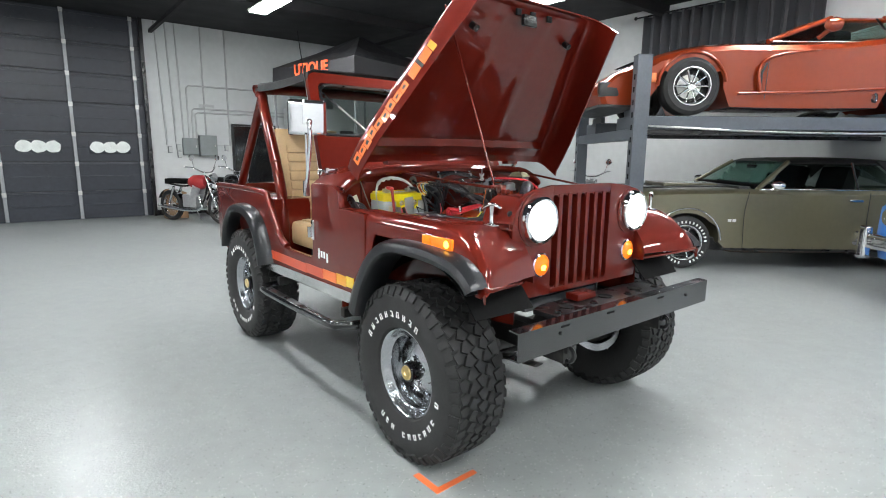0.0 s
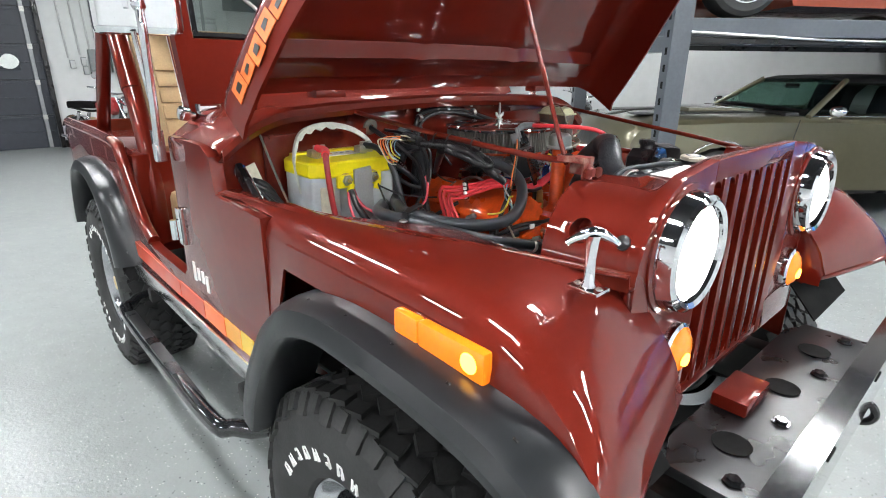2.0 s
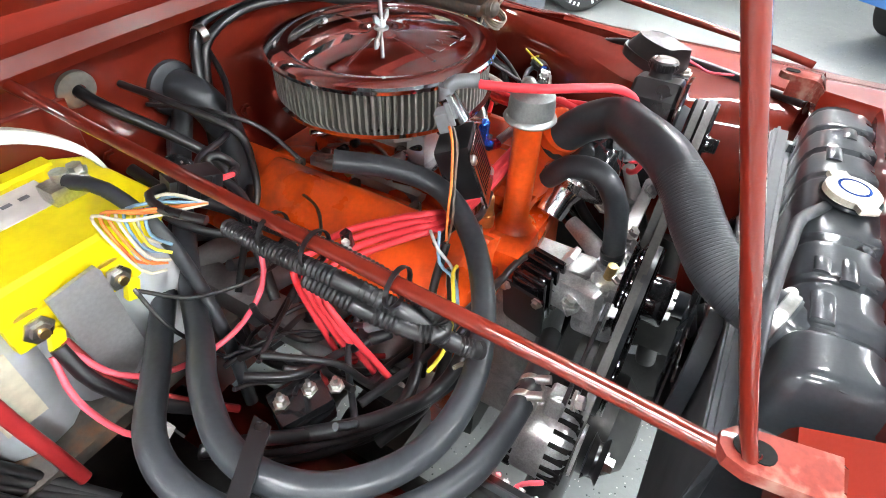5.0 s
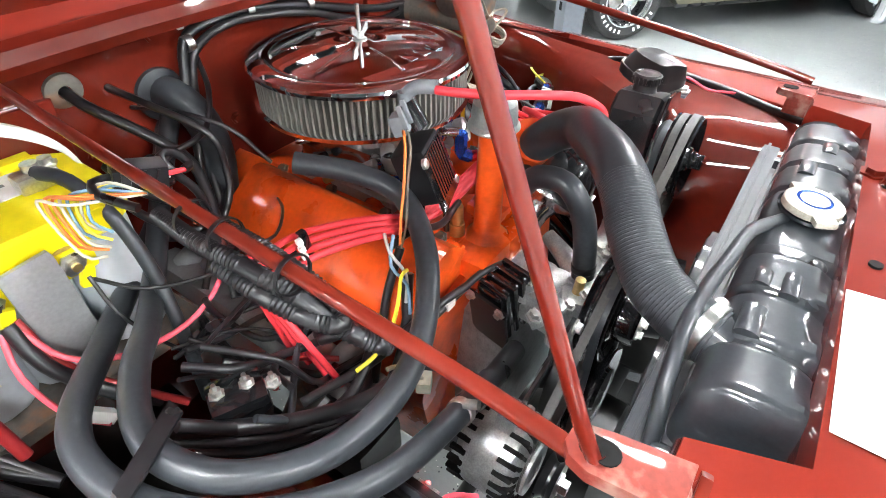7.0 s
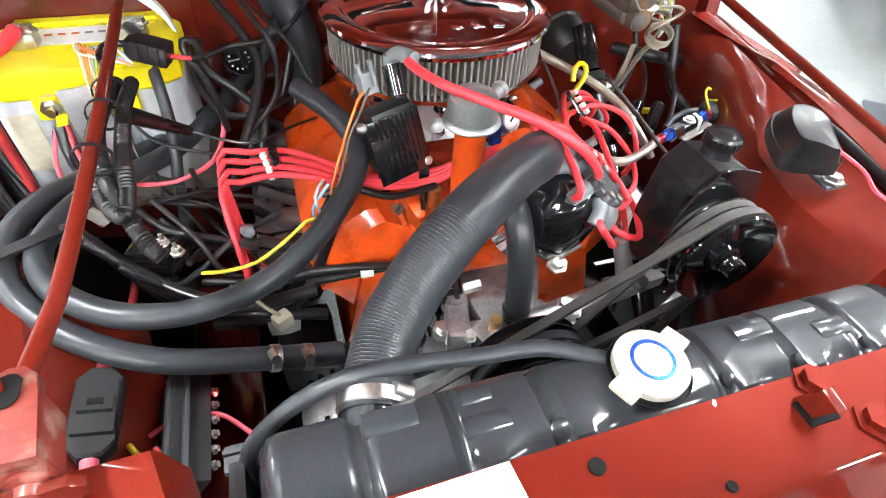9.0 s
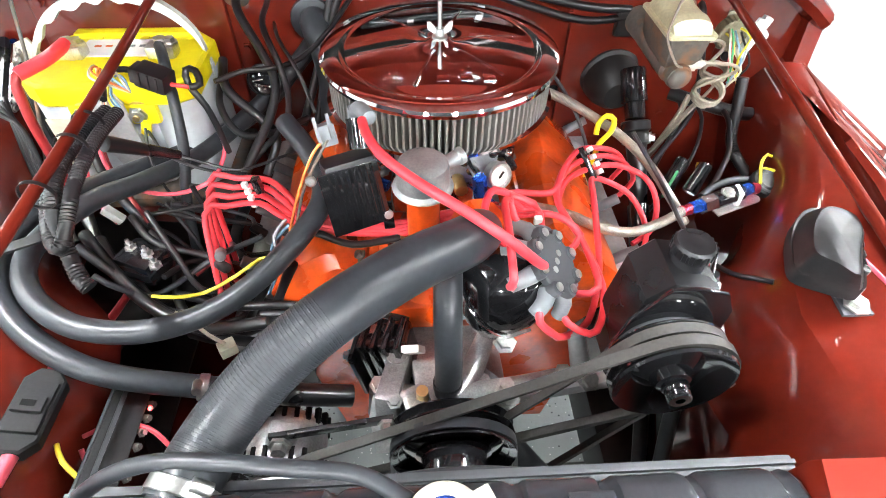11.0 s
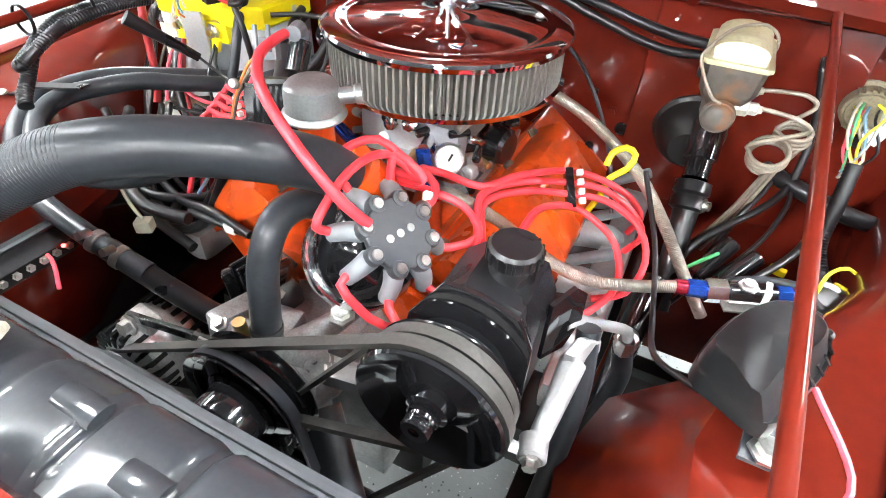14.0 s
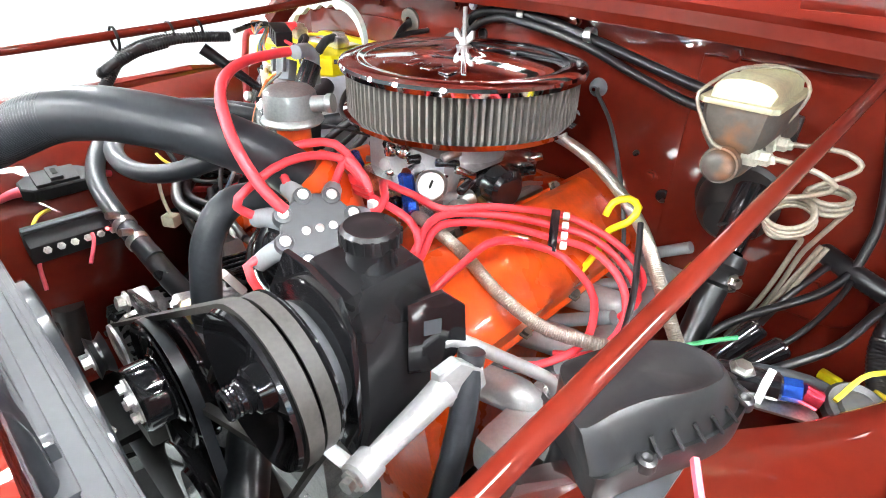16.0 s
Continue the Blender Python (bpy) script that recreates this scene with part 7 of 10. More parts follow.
# upper and lower plug lead of the passenger-side bank
LEAD_TOP = [V(*p) for p in ((0.088, 0.232, 1.134), (0.033, 0.252, 1.106), (-0.009, 0.265, 1.083), (-0.084, 0.268, 1.085), (-0.134, 0.272, 1.108), (-0.159, 0.306, 1.103), (-0.200, 0.362, 1.084), (-0.244, 0.365, 1.086), (-0.285, 0.368, 1.079))]
LEAD_LOW = [V(*p) for p in ((0.083, 0.225, 1.124), (0.026, 0.242, 1.096), (-0.016, 0.255, 1.072), (-0.092, 0.256, 1.079), (-0.143, 0.258, 1.095), (-0.173, 0.284, 1.090), (-0.215, 0.335, 1.064), (-0.260, 0.330, 1.063), (-0.288, 0.320, 1.057))]


def build_ignition(ends):
    # coil with its bracket and connector
    c = V(-0.058, 0.241, 1.150)
    U = V(0.935, 0.352, 0.06).normalized()
    W = V(-0.36, 0.25, 1.0)
    W = (W - U * W.dot(U)).normalized()
    m = Matrix((U, W.cross(U), W)).transposed()
    co = P_("ignition_coil", box_bm(c + m @ V(0.004, 0.026, 0.006), (0.062, 0.046, 0.078), 0.006, m), M_SATIN, label="black finned ignition coil")
    for k in range(8):
        part("fin", box_bm(c + m @ V(-0.0245 + 0.0075 * k, 0.0015, 0.004), (0.0040, 0.0028, 0.066), 0.0008, m), M_BLACK, co, smooth=False)
    part("plate", box_bm(c + m @ V(0.0, 0.0025, -0.002), (0.074, 0.003, 0.082), 0.001, m), M_BLACK, co)
    for p in ((-0.105, 0.231, 1.185), (-0.076, 0.226, 1.112), (-0.020, 0.244, 1.118)):
        part("screw", lathe_bm(V(*p) + m @ V(0, 0.004, 0), m @ V(0, -1, 0), [(0, 0.0065), (0.004, 0.0065), (0.006, 0.004), (0.006, 0)], 14), M_STEEL, co)
    part("tower", cyl_bm((-0.050, 0.280, 1.195), (-0.053, 0.300, 1.225), 0.013), M_BLACK, co)
    cn = part("connector", box_bm((-0.088, 0.283, 1.214), (0.021, 0.017, 0.026), 0.003, m), M_BOOT, co, "grey wiring connector")
    for q in (-1, 1):
        part("latch", box_bm(V(-0.091, 0.280, 1.222) + m @ V(0.008 * q, -0.008, 0.004), (0.004, 0.006, 0.030), 0.001, m), M_BOOT, cn)
    part("mount_leg", prism_bm([(0, 0), (0.014, 0), (0.02, -0.12), (0.006, -0.12)], lambda a, b, d: V(-0.030 + a, 0.258 + d, 1.125 + b), 0.004), M_BLACK, co)
    part("mount_leg", prism_bm([(0, 0), (0.014, 0), (0.02, -0.12), (0.006, -0.12)], lambda a, b, d: V(-0.085 + a, 0.262 + d, 1.130 + b), 0.004), M_BLACK, co)
    # coil lead
    ld = P_("coil_lead", tube_bm([(-0.042, 0.262, 1.246), (-0.036, 0.235, 1.247), (-0.018, 0.194, 1.248), (0.017, 0.153, 1.246), (0.060, 0.122, 1.236), (0.108, 0.106, 1.206), (0.138, 0.110, 1.172), (0.152, 0.122, 1.150)], 0.0056, seg=10), M_WIRE, label="thick red coil lead")
    part("boot", tube_bm([(-0.052, 0.30, 1.235), (-0.046, 0.290, 1.244), (-0.034, 0.266, 1.246)], 0.0088, seg=12), M_BOOT, ld)
    part("boot", tube_bm([(-0.054, 0.300, 1.20), (-0.053, 0.302, 1.238)], 0.0095, seg=12), M_BOOT, ld)
    # plug leads to both banks, held by clips
    def lead(pts):
        return P_("plug_lead", tube_bm(pts, 0.0046, seg=8, step=0.014), M_WIRE, label="red spark plug lead")
    for k in range(4):
        e, r = ends[(4, 2, 1, 0)[k]]
        sep = V(0.269, 0.411, 1.088).lerp(V(0.288, 0.376, 1.060), k / 3)
        near = [[V(0.165, 0.232, 1.133), V(0.138, 0.252, 1.134), V(0.134, 0.272, 1.122), V(0.152, 0.288, 1.112), V(0.199, 0.286, 1.112), V(0.226, 0.339, 1.107)],
                [V(0.238, 0.152, 1.072), V(0.228, 0.208, 1.092), V(0.204, 0.272, 1.109), V(0.230, 0.344, 1.096)],
                [V(0.212, 0.088, 1.066), V(0.232, 0.108, 1.060), V(0.245, 0.158, 1.068), V(0.228, 0.222, 1.088), V(0.208, 0.274, 1.100), V(0.236, 0.341, 1.086)],
                [V(0.164, 0.080, 1.082), V(0.184, 0.092, 1.056), V(0.222, 0.120, 1.045), V(0.250, 0.185, 1.056), V(0.258, 0.250, 1.080), V(0.264, 0.303, 1.092)]][k]
        far = [[V(0.312, 0.432, 1.076), V(0.350, 0.452, 1.050), V(0.372, 0.462, 1.018), V(0.362, 0.470, 0.980)],
               [V(0.318, 0.420, 1.070), V(0.358, 0.428, 1.046), V(0.382, 0.430, 1.012), V(0.366, 0.430, 0.976)],
               [V(0.330, 0.398, 1.068), V(0.376, 0.385, 1.052), V(0.396, 0.362, 1.022), V(0.386, 0.328, 0.994), V(0.350, 0.305, 0.985)],
               [V(0.318, 0.384, 1.046), V(0.355, 0.370, 1.028), V(0.373, 0.326, 1.002), V(0.352, 0.272, 0.992), V(0.325, 0.250, 0.990)]][k]
        pts = [e - r * 0.006, e + r * 0.012] + near + [sep] + far
        lead(pts)
    for k in range(4):
        e, r = ends[(5, 6, 7, 3)[k]]
        cx, cz = -0.208 + 0.004 * k, 1.075 - 0.011 * k
        tie = V(0.160 - 0.004 * k, 0.214 + 0.004 * k, 1.150 - 0.007 * k)
        over = {0: [e + r * 0.026 + V(0.004, 0.006, 0.006)], 1: [e + r * 0.028 + ends[5][1] * 0.012, ends[5][0] + ends[5][1] * 0.034 + V(-0.014, 0, 0.012)],
                2: [e + r * 0.018 + V(0.006, 0, 0.014), ends[6][0] + ends[6][1] * 0.016 + V(0.012, 0, 0.014), ends[5][0] + ends[5][1] * 0.024 + V(-0.004, 0, 0.008)], 3: [V(0.226, 0.220, 1.096), V(0.196, 0.240, 1.112)]}[k]
        pts = [e - r * 0.006, e + r * 0.012] + over + [tie]
        for s in range(9):
            pts.append(LEAD_TOP[s].lerp(LEAD_LOW[s], k / 3))
        pts.append(V(-0.275, 0.33 - 0.03 * k, 0.945))
        lead(pts)
    for c2, ang in ((V(0.2785, 0.3935, 1.074), -58), (V(*(-0.209, 0.346, 1.076)), -10)):
        m2 = Matrix.Rotation(radians(ang), 3, "Z") @ Matrix.Rotation(radians(40 if c2.x > 0 else -8), 3, "Y")
        cl = P_("lead_separator", box_bm(c2, (0.012 if c2.x < 0 else 0.054, 0.011, 0.05 if c2.x < 0 else 0.013), 0.003, m2), M_BLACK, label="black lead separator clip")
        for k in range(4):
            off = V(0, -0.008, -0.018 + 0.012 * k) if c2.x < 0 else V(-0.019 + 0.0125 * k, 0.011, 0.004)
            part("tag", box_bm(c2 + m2 @ off + V(-0.012 if c2.x < 0 else 0.003, -0.002, 0.003), (0.008, 0.008, 0.008), 0.002, m2), M_WHITEPL, cl)
    P_("cable_tie", box_bm((0.165, 0.215, 1.128), (0.010, 0.008, 0.012), 0.002), M_WHITEPL)
    # dipstick
    ds = P_("dipstick", tube_bm([(0.292, 0.44, 0.99), (0.312, 0.452, 1.04), (0.317, 0.456, 1.066), (0.336, 0.466, 1.084), (0.340, 0.476, 1.100), (0.326, 0.476, 1.107), (0.312, 0.466, 1.100), (0.309, 0.458, 1.084)], 0.0045, seg=8, step=0.008), M_YELLOW, label="yellow dipstick loop handle")


def build_hoses():
    line = [(-0.166, -0.112, 1.163), (-0.158, -0.085, 1.166), (-0.140, -0.050, 1.174), (-0.108, -0.018, 1.193), (-0.070, 0.009, 1.211), (-0.026, 0.042, 1.217), (0.022, 0.082, 1.210), (0.062, 0.113, 1.199), (0.084, 0.158, 1.168), (0.086, 0.200, 1.122)]
    up = P_("upper_radiator_hose", tube_bm(line, 0.0262, seg=24, step=0.008), M_RUBBER, label="thick black upper radiator hose")
    bm = bmesh.new()
    fine = spline(line, 0.0034)
    for k in range(9, int(len(fine) * 0.40)):
        add_lathe(bm, fine[k], fine[k + 1] - fine[k - 1], [(-0.0013, 0.0259), (0, 0.02645), (0.0013, 0.0259)], 28)
    part("corrugation", bm, M_RUBBER, up)
    d = (V(*line[1]) - V(*line[0])).normalized()
    part("clamp", lathe_bm(V(*line[0]), d, [(0.003, 0.0268), (0.004, 0.0282), (0.014, 0.0282), (0.015, 0.0268)], 36), M_STEEL, up, "steel worm-drive clamp")
    part("clamp_screw", cyl_bm(V(*line[0]) + V(0.016, 0.006, 0.024), V(*line[0]) + V(0.028, 0.004, 0.014), 0.0055), M_STEEL, up)
    P_("bypass_hose", tube_bm([(0.047, 0.066, 0.985), (0.048, 0.072, 1.035), (0.047, 0.085, 1.088), (0.048, 0.115, 1.122), (0.053, 0.158, 1.115), (0.072, 0.190, 1.075)], 0.0165, seg=16), M_RUBBER, label="short curved black bypass hose")
    P_("hose_band", lathe_bm((0.047, 0.067, 0.995), (0, 0.1, 1), [(0, 0.0165), (0.002, 0.0180), (0.010, 0.0180), (0.012, 0.0165)], 24), M_SATIN)
    A = [(-0.175, 0.088, 0.965), (-0.249, 0.081, 0.993), (-0.365, 0.088, 1.026), (-0.452, 0.130, 1.052), (-0.505, 0.194, 1.071), (-0.521, 0.271, 1.073), (-0.504, 0.340, 1.068), (-0.446, 0.412, 1.056), (-0.357, 0.519, 1.035), (-0.26, 0.60, 1.055), (-0.20, 0.66, 1.10), (-0.165, 0.692, 1.13)]
    ha = P_("heater_hose", tube_bm(A, 0.0142, seg=16), M_RUBBER, label="long black heater hose")
    for q in ((-0.249, 0.081, 0.993), (-0.214, 0.083, 0.979)):
        part("clamp", lathe_bm(V(*q), (-0.075, -0.006, 0.028), [(-0.006, 0.0145), (-0.005, 0.0162), (0.005, 0.0162), (0.006, 0.0145)], 24), M_STEEL, ha)
        part("clamp_screw", cyl_bm(V(*q) + V(0.0, -0.004, 0.018), V(*q) + V(0.004, -0.02, 0.024), 0.0055), M_STEEL, ha)
    part("pipe", tube_bm([(-0.235, 0.083, 0.986), (-0.15, 0.09, 0.95), (-0.08, 0.10, 0.92)], 0.0150, seg=14), M_SATIN, ha)
    B = [(-0.165, 0.395, 1.160), (-0.122, 0.330, 1.146), (-0.106, 0.269, 1.124), (-0.148, 0.202, 1.097), (-0.221, 0.150, 1.064), (-0.305, 0.124, 1.053), (-0.388, 0.129, 1.059), (-0.452, 0.169, 1.069), (-0.479, 0.222, 1.077), (-0.474, 0.281, 1.075), (-0.440, 0.345, 1.072), (-0.398, 0.403, 1.056), (-0.335, 0.50, 1.040), (-0.235, 0.62, 1.08), (-0.165, 0.675, 1.14), (-0.15, 0.692, 1.165)]
    P_("heater_hose", tube_bm(B, 0.0142, seg=16), M_RUBBER, label="long black heater hose")
    st = P_("hose_strap", prism_bm([(-0.085, 0), (0.0, 0), (0.012, -0.012), (0.030, -0.012), (0.030, -0.009), (0.014, -0.009), (0.002, 0.003), (-0.085, 0.003)], lambda a, b, d: V(-0.52 - a * 0.85, 0.205 - a * 0.45 + d * 0.9, 1.092 + b - 0.0), 0.022), M_SATIN, label="black strap over the heater hoses", smooth=False)
    part("screw", lathe_bm((-0.549, 0.187, 1.085), (0, 0, 1), [(0, 0.009), (0.003, 0.008), (0.005, 0.003), (0.005, 0)], 12), M_STEEL, st)
    # thinner lines in the bay
    for pts, r in (([(-0.475, 0.325, 1.020), (-0.418, 0.264, 1.010), (-0.350, 0.204, 1.000), (-0.274, 0.171, 0.990), (-0.189, 0.176, 0.990)], 0.009),
                   ([(-0.473, 0.344, 0.990), (-0.421, 0.276, 0.980), (-0.350, 0.214, 0.975), (-0.266, 0.173, 0.970), (-0.181, 0.164, 0.950)], 0.008),
                   ([(-0.436, 0.314, 0.940), (-0.380, 0.257, 0.930), (-0.291, 0.216, 0.930), (-0.193, 0.245, 0.940)], 0.007),
                   ([(-0.255, 0.281, 0.930), (-0.254, 0.228, 0.920), (-0.321, 0.235, 0.900), (-0.384, 0.311, 0.880), (-0.421, 0.418, 0.860)], 0.008),
                   ([(-0.297, 0.302, 0.950), (-0.263, 0.276, 0.930), (-0.189, 0.235, 0.950)], 0.006),
                   ([(-0.298, 0.524, 0.920), (-0.308, 0.419, 0.900), (-0.261, 0.339, 0.880), (-0.256, 0.255, 0.860)], 0.010),
                   ([(-0.152, 0.228, 1.050), (-0.200, 0.204, 0.960), (-0.269, 0.194, 0.930), (-0.333, 0.226, 0.900)], 0.008),
                   ([(-0.081, 0.182, 1.000), (-0.170, 0.197, 1.000), (-0.245, 0.213, 0.980), (-0.333, 0.246, 0.970)], 0.006),
                   ([(-0.450, 0.271, 1.050), (-0.394, 0.245, 1.000), (-0.317, 0.202, 0.980), (-0.229, 0.230, 0.980), (-0.172, 0.287, 1.000)], 0.007)):
        P_("vacuum_hose", tube_bm(pts, r, seg=8), M_LOOM, label="thin black hose")
    # firewall hoses
    f1 = P_("firewall_hose", tube_bm([(-0.155, 0.70, 1.175), (-0.15, 0.665, 1.175), (-0.135, 0.64, 1.14), (-0.13, 0.63, 1.08), (-0.15, 0.62, 1.0)], 0.026, seg=16), M_RUBBER, label="thick black hose at the firewall")
    part("grommet", lathe_bm((-0.157, 0.692, 1.176), (0, -1, 0), [(0, 0.040), (0.008, 0.038), (0.012, 0.028), (0.012, 0.0)], 28), M_RUBBER, f1)
    f2 = P_("firewall_cable", tube_bm([(-0.280, 0.695, 1.222), (-0.272, 0.655, 1.205), (-0.235, 0.60, 1.165), (-0.212, 0.56, 1.13), (-0.222, 0.52, 1.09), (-0.25, 0.47, 1.05), (-0.28, 0.42, 1.0)], 0.0075, seg=10), M_LOOM)
    part("grommet", lathe_bm((-0.280, 0.692, 1.222), (0, -1, -0.2), [(0, 0.024), (0.006, 0.024), (0.009, 0.018), (0.009, 0.009)], 24), M_RUST, f2)
    f3 = P_("wiring_trunk", tube_bm([(-0.19, 0.60, 1.02), (-0.15, 0.64, 1.12), (-0.125, 0.665, 1.20), (-0.10, 0.672, 1.25), (-0.03, 0.668, 1.265), (0.05, 0.665, 1.262), (0.13, 0.668, 1.245), (0.22, 0.675, 1.222), (0.32, 0.675, 1.200), (0.40, 0.67, 1.195)], 0.0075, seg=10), M_LOOM, label="black wiring trunk along the firewall")
    P_("wiring_trunk", tube_bm([(-0.165, 0.60, 1.02), (-0.135, 0.645, 1.12), (-0.115, 0.66, 1.20), (-0.09, 0.665, 1.235), (-0.03, 0.660, 1.255), (0.05, 0.658, 1.250), (0.13, 0.660, 1.235), (0.22, 0.665, 1.205), (0.32, 0.665, 1.180), (0.42, 0.668, 1.185)], 0.0065, seg=10), M_LOOM)
    for x, z in ((-0.105, 1.245), (0.01, 1.268), (0.135, 1.252)):
        part("p_clip", lathe_bm((x, 0.667, z - 0.004), (1, 0, 0.1), [(-0.006, 0.010), (-0.006, 0.012), (0.006, 0.012), (0.006, 0.010)], 18), M_STEEL, f3)
        part("p_clip_screw", bolt_bm((x, 0.676, z + 0.022), (0, -1, 0), 0.006, 0.006), M_STEEL, f3)
    P_("choke_cable", tube_bm([(-0.218, 0.660, 1.184), (-0.196, 0.580, 1.190), (-0.162, 0.520, 1.168), (-0.139, 0.480, 1.120)], 0.003, seg=6), M_LOOM)


def build_radiator():
    # black top tank with pressed ribs
    rows = []
    n = 180
    X0, X1 = -0.248, 0.300
    for i in range(n + 1):
        x = X0 + (X1 - X0) * i / n
        e = min(1, (x - X0) / 0.018, (X1 - x) / 0.018)
        e = math.sqrt(max(0, 1 - (1 - e) ** 2))
        near_cap = math.exp(-((x - 0.032) / 0.045) ** 4)
        ph = ((x + 0.214) / 0.066) % 1.0
        groove = 0.0062 * math.exp(-((ph - 0.5) / 0.085) ** 4) * (1 - near_cap) * e
        pr = []
        for y, z in ((-0.187, 1.110), (-0.189, 1.160), (-0.188, 1.172), (-0.184, 1.181), (-0.176, 1.187), (-0.166, 1.190), (-0.152, 1.191), (-0.136, 1.1905), (-0.124, 1.188), (-0.115, 1.182), (-0.109, 1.172), (-0.106, 1.155), (-0.105, 1.110)):
            k = 1 if z > 1.15 else 0
            ym = -0.147
            yy = ym + (y - ym) * (0.80 + 0.20 * e)
            zz = 1.11 + (z - 1.11) * (0.62 + 0.38 * e)
            # the front flank is pressed in between the ribs
            wav = 0.0035 * math.sin(2 * math.pi * ph) * (1 - near_cap) * e if y < -0.17 and k else 0
            pr.append(V(x, yy + (ym - yy) * groove * k * 5, zz - groove * k - wav))
        rows.append(pr)
    tk = P_("radiator", skin_bm(rows, caps=True), M_CORE, label="black painted radiator with ribbed top tank")
    for x0, x1, y, r in ((-0.176, -0.140, -0.130, 0.0095), (-0.112, -0.080, -0.150, 0.008), (-0.108, -0.086, -0.128, 0.007), (0.118, 0.150, -0.134, 0.009), (0.186, 0.214, -0.150, 0.009)):
        part("boss", tube_bm([(x0, y, 1.1885), ((x0 + x1) / 2, y, 1.1895), (x1, y, 1.1885)], r, seg=14, step=0.006, flat=0.5), M_CORE, tk)
    for x, y in ((-0.162, -0.170), (-0.104, -0.168), (-0.048, -0.166), (0.092, -0.166), (0.158, -0.168), (0.226, -0.168)):
        part("boss", lathe_bm((x, y, 1.184), (0, -0.35, 1), [(0, 0.0085), (0.0035, 0.0075), (0.0055, 0.004), (0.006, 0)], 16), M_CORE, tk)
    part("boss", lathe_bm((-0.232, -0.148, 1.183), (-0.3, 0, 1), [(0, 0.009), (0.004, 0.008), (0.005, 0.003), (0.004, 0)], 18), M_CORE, tk)
    part("seam", box_bm((0.026, -0.147, 1.112), (0.556, 0.096, 0.012), 0.004), M_SHROUD, tk)
    bm = bmesh.new()
    for k in range(52):
        add_box(bm, (-0.25 + 0.0098 * k, -0.150, 0.90), (0.003, 0.06, 0.41))
    part("core", bm, M_CORE, tk, smooth=False)
    tagged(tk.children[-1], kind="stuff")
    part("bottom_tank", box_bm((0, -0.150, 0.68), (0.54, 0.09, 0.06), 0.015), M_CORE, tk)
    for s in (-1, 1):
        part("side_plate", box_bm((s * 0.268, -0.150, 0.90), (0.012, 0.10, 0.46), 0.003), M_CORE, tk)
    part("hose_neck", tube_bm([(-0.172, -0.138, 1.156), (-0.168, -0.118, 1.162), (-0.164, -0.104, 1.164)], 0.0235, seg=18), M_CORE, tk)
    part("filler_neck", lathe_bm((0.030, -0.146, 1.180), (0, -0.05, 1), [(0, 0.024), (0.012, 0.022), (0.014, 0.030), (0.018, 0.031)], 30), M_CORE, tk)
    # pressure cap with two ears
    cap = part("pressure_cap", lathe_bm((0.030, -0.146, 1.197), (0, -0.05, 1), [(0, 0.025), (0.001, 0.0275), (0.008, 0.0275), (0.010, 0.025), (0.0115, 0.019), (0.0105, 0.015), (0.0125, 0.009), (0.0125, 0)], 40), M_PRESSCAP, tk, "pale metal pressure cap with two ears")
    for a in (25, 205):
        q = radians(a)
        part("ear", box_bm((0.030 + 0.029 * math.cos(q), -0.146 + 0.029 * math.sin(q), 1.202), (0.018, 0.020, 0.007), 0.003, Matrix.Rotation(q, 3, "Z")), M_PRESSCAP, cap)
    part("blue_print", lathe_bm((0.030, -0.146, 1.2075), (0, -0.05, 1), [(0, 0.0165), (0.0006, 0.0165), (0.0006, 0.0135), (0, 0.0135)], 36), M_BLUE, cap, smooth=False)
    P_("overflow_tube", tube_bm([(0.010, -0.128, 1.188), (-0.03, -0.106, 1.189), (-0.08, -0.099, 1.189), (-0.14, -0.092, 1.190), (-0.19, -0.089, 1.184), (-0.235, -0.093, 1.160), (-0.262, -0.100, 1.12), (-0.272, -0.100, 1.0)], 0.0066, seg=10), M_RUBBER, label="thin black overflow tube on the radiator")
    # fan shroud
    sh = P_("fan_shroud", prism_bm([(-0.275, 0.70), (0.275, 0.70), (0.275, 1.112), (-0.275, 1.112)], lambda a, b, d: V(a, -0.100 + d, b), 0.006), M_SHROUD, label="grey fan shroud behind the radiator", smooth=False)
    part("top_lip", box_bm((0.03, -0.090, 1.113), (0.62, 0.022, 0.006), 0.002), M_SHROUD, sh)
    part("rib", box_bm((0.03, -0.086, 1.1175), (0.62, 0.004, 0.005), 0.001), M_SHROUD, sh)
    part("edge", box_bm((0.03, -0.0785, 1.105), (0.62, 0.003, 0.012), 0.001), M_SHROUD, sh)
    part("ring", lathe_bm((0.050, -0.088, 0.93), (0, 1, 0), [(0, 0.160), (0.0, 0.165), (0.020, 0.165), (0.022, 0.162), (0.020, 0.158), (0, 0.157)], 60), M_CORE, sh)
    # near-black disc painting the shade inside the ring
    part("opening", lathe_bm((0.050, -0.0865, 0.93), (0, 1, 0), [(0, 0.156), (0.001, 0.156), (0.001, 0)], 48), M_TRIMSHADE, sh, smooth=False)
    fan = P_("cooling_fan", lathe_bm((0.050, -0.080, 0.93), (0, 1, 0), [(0, 0), (0, 0.04), (0.014, 0.045), (0.014, 0)], 24), M_SATIN, label="black electric cooling fan")
    for k in range(8):
        a = 2 * math.pi * k / 8
        m = Matrix.Rotation(-a, 3, "Y")
        part("blade", box_bm(V(0.05, -0.073, 0.93) + m @ V(0.092, 0, 0), (0.105, 0.004, 0.045), 0.001, m @ Matrix.Rotation(radians(24), 3, "X")), M_SATIN, fan, smooth=False)


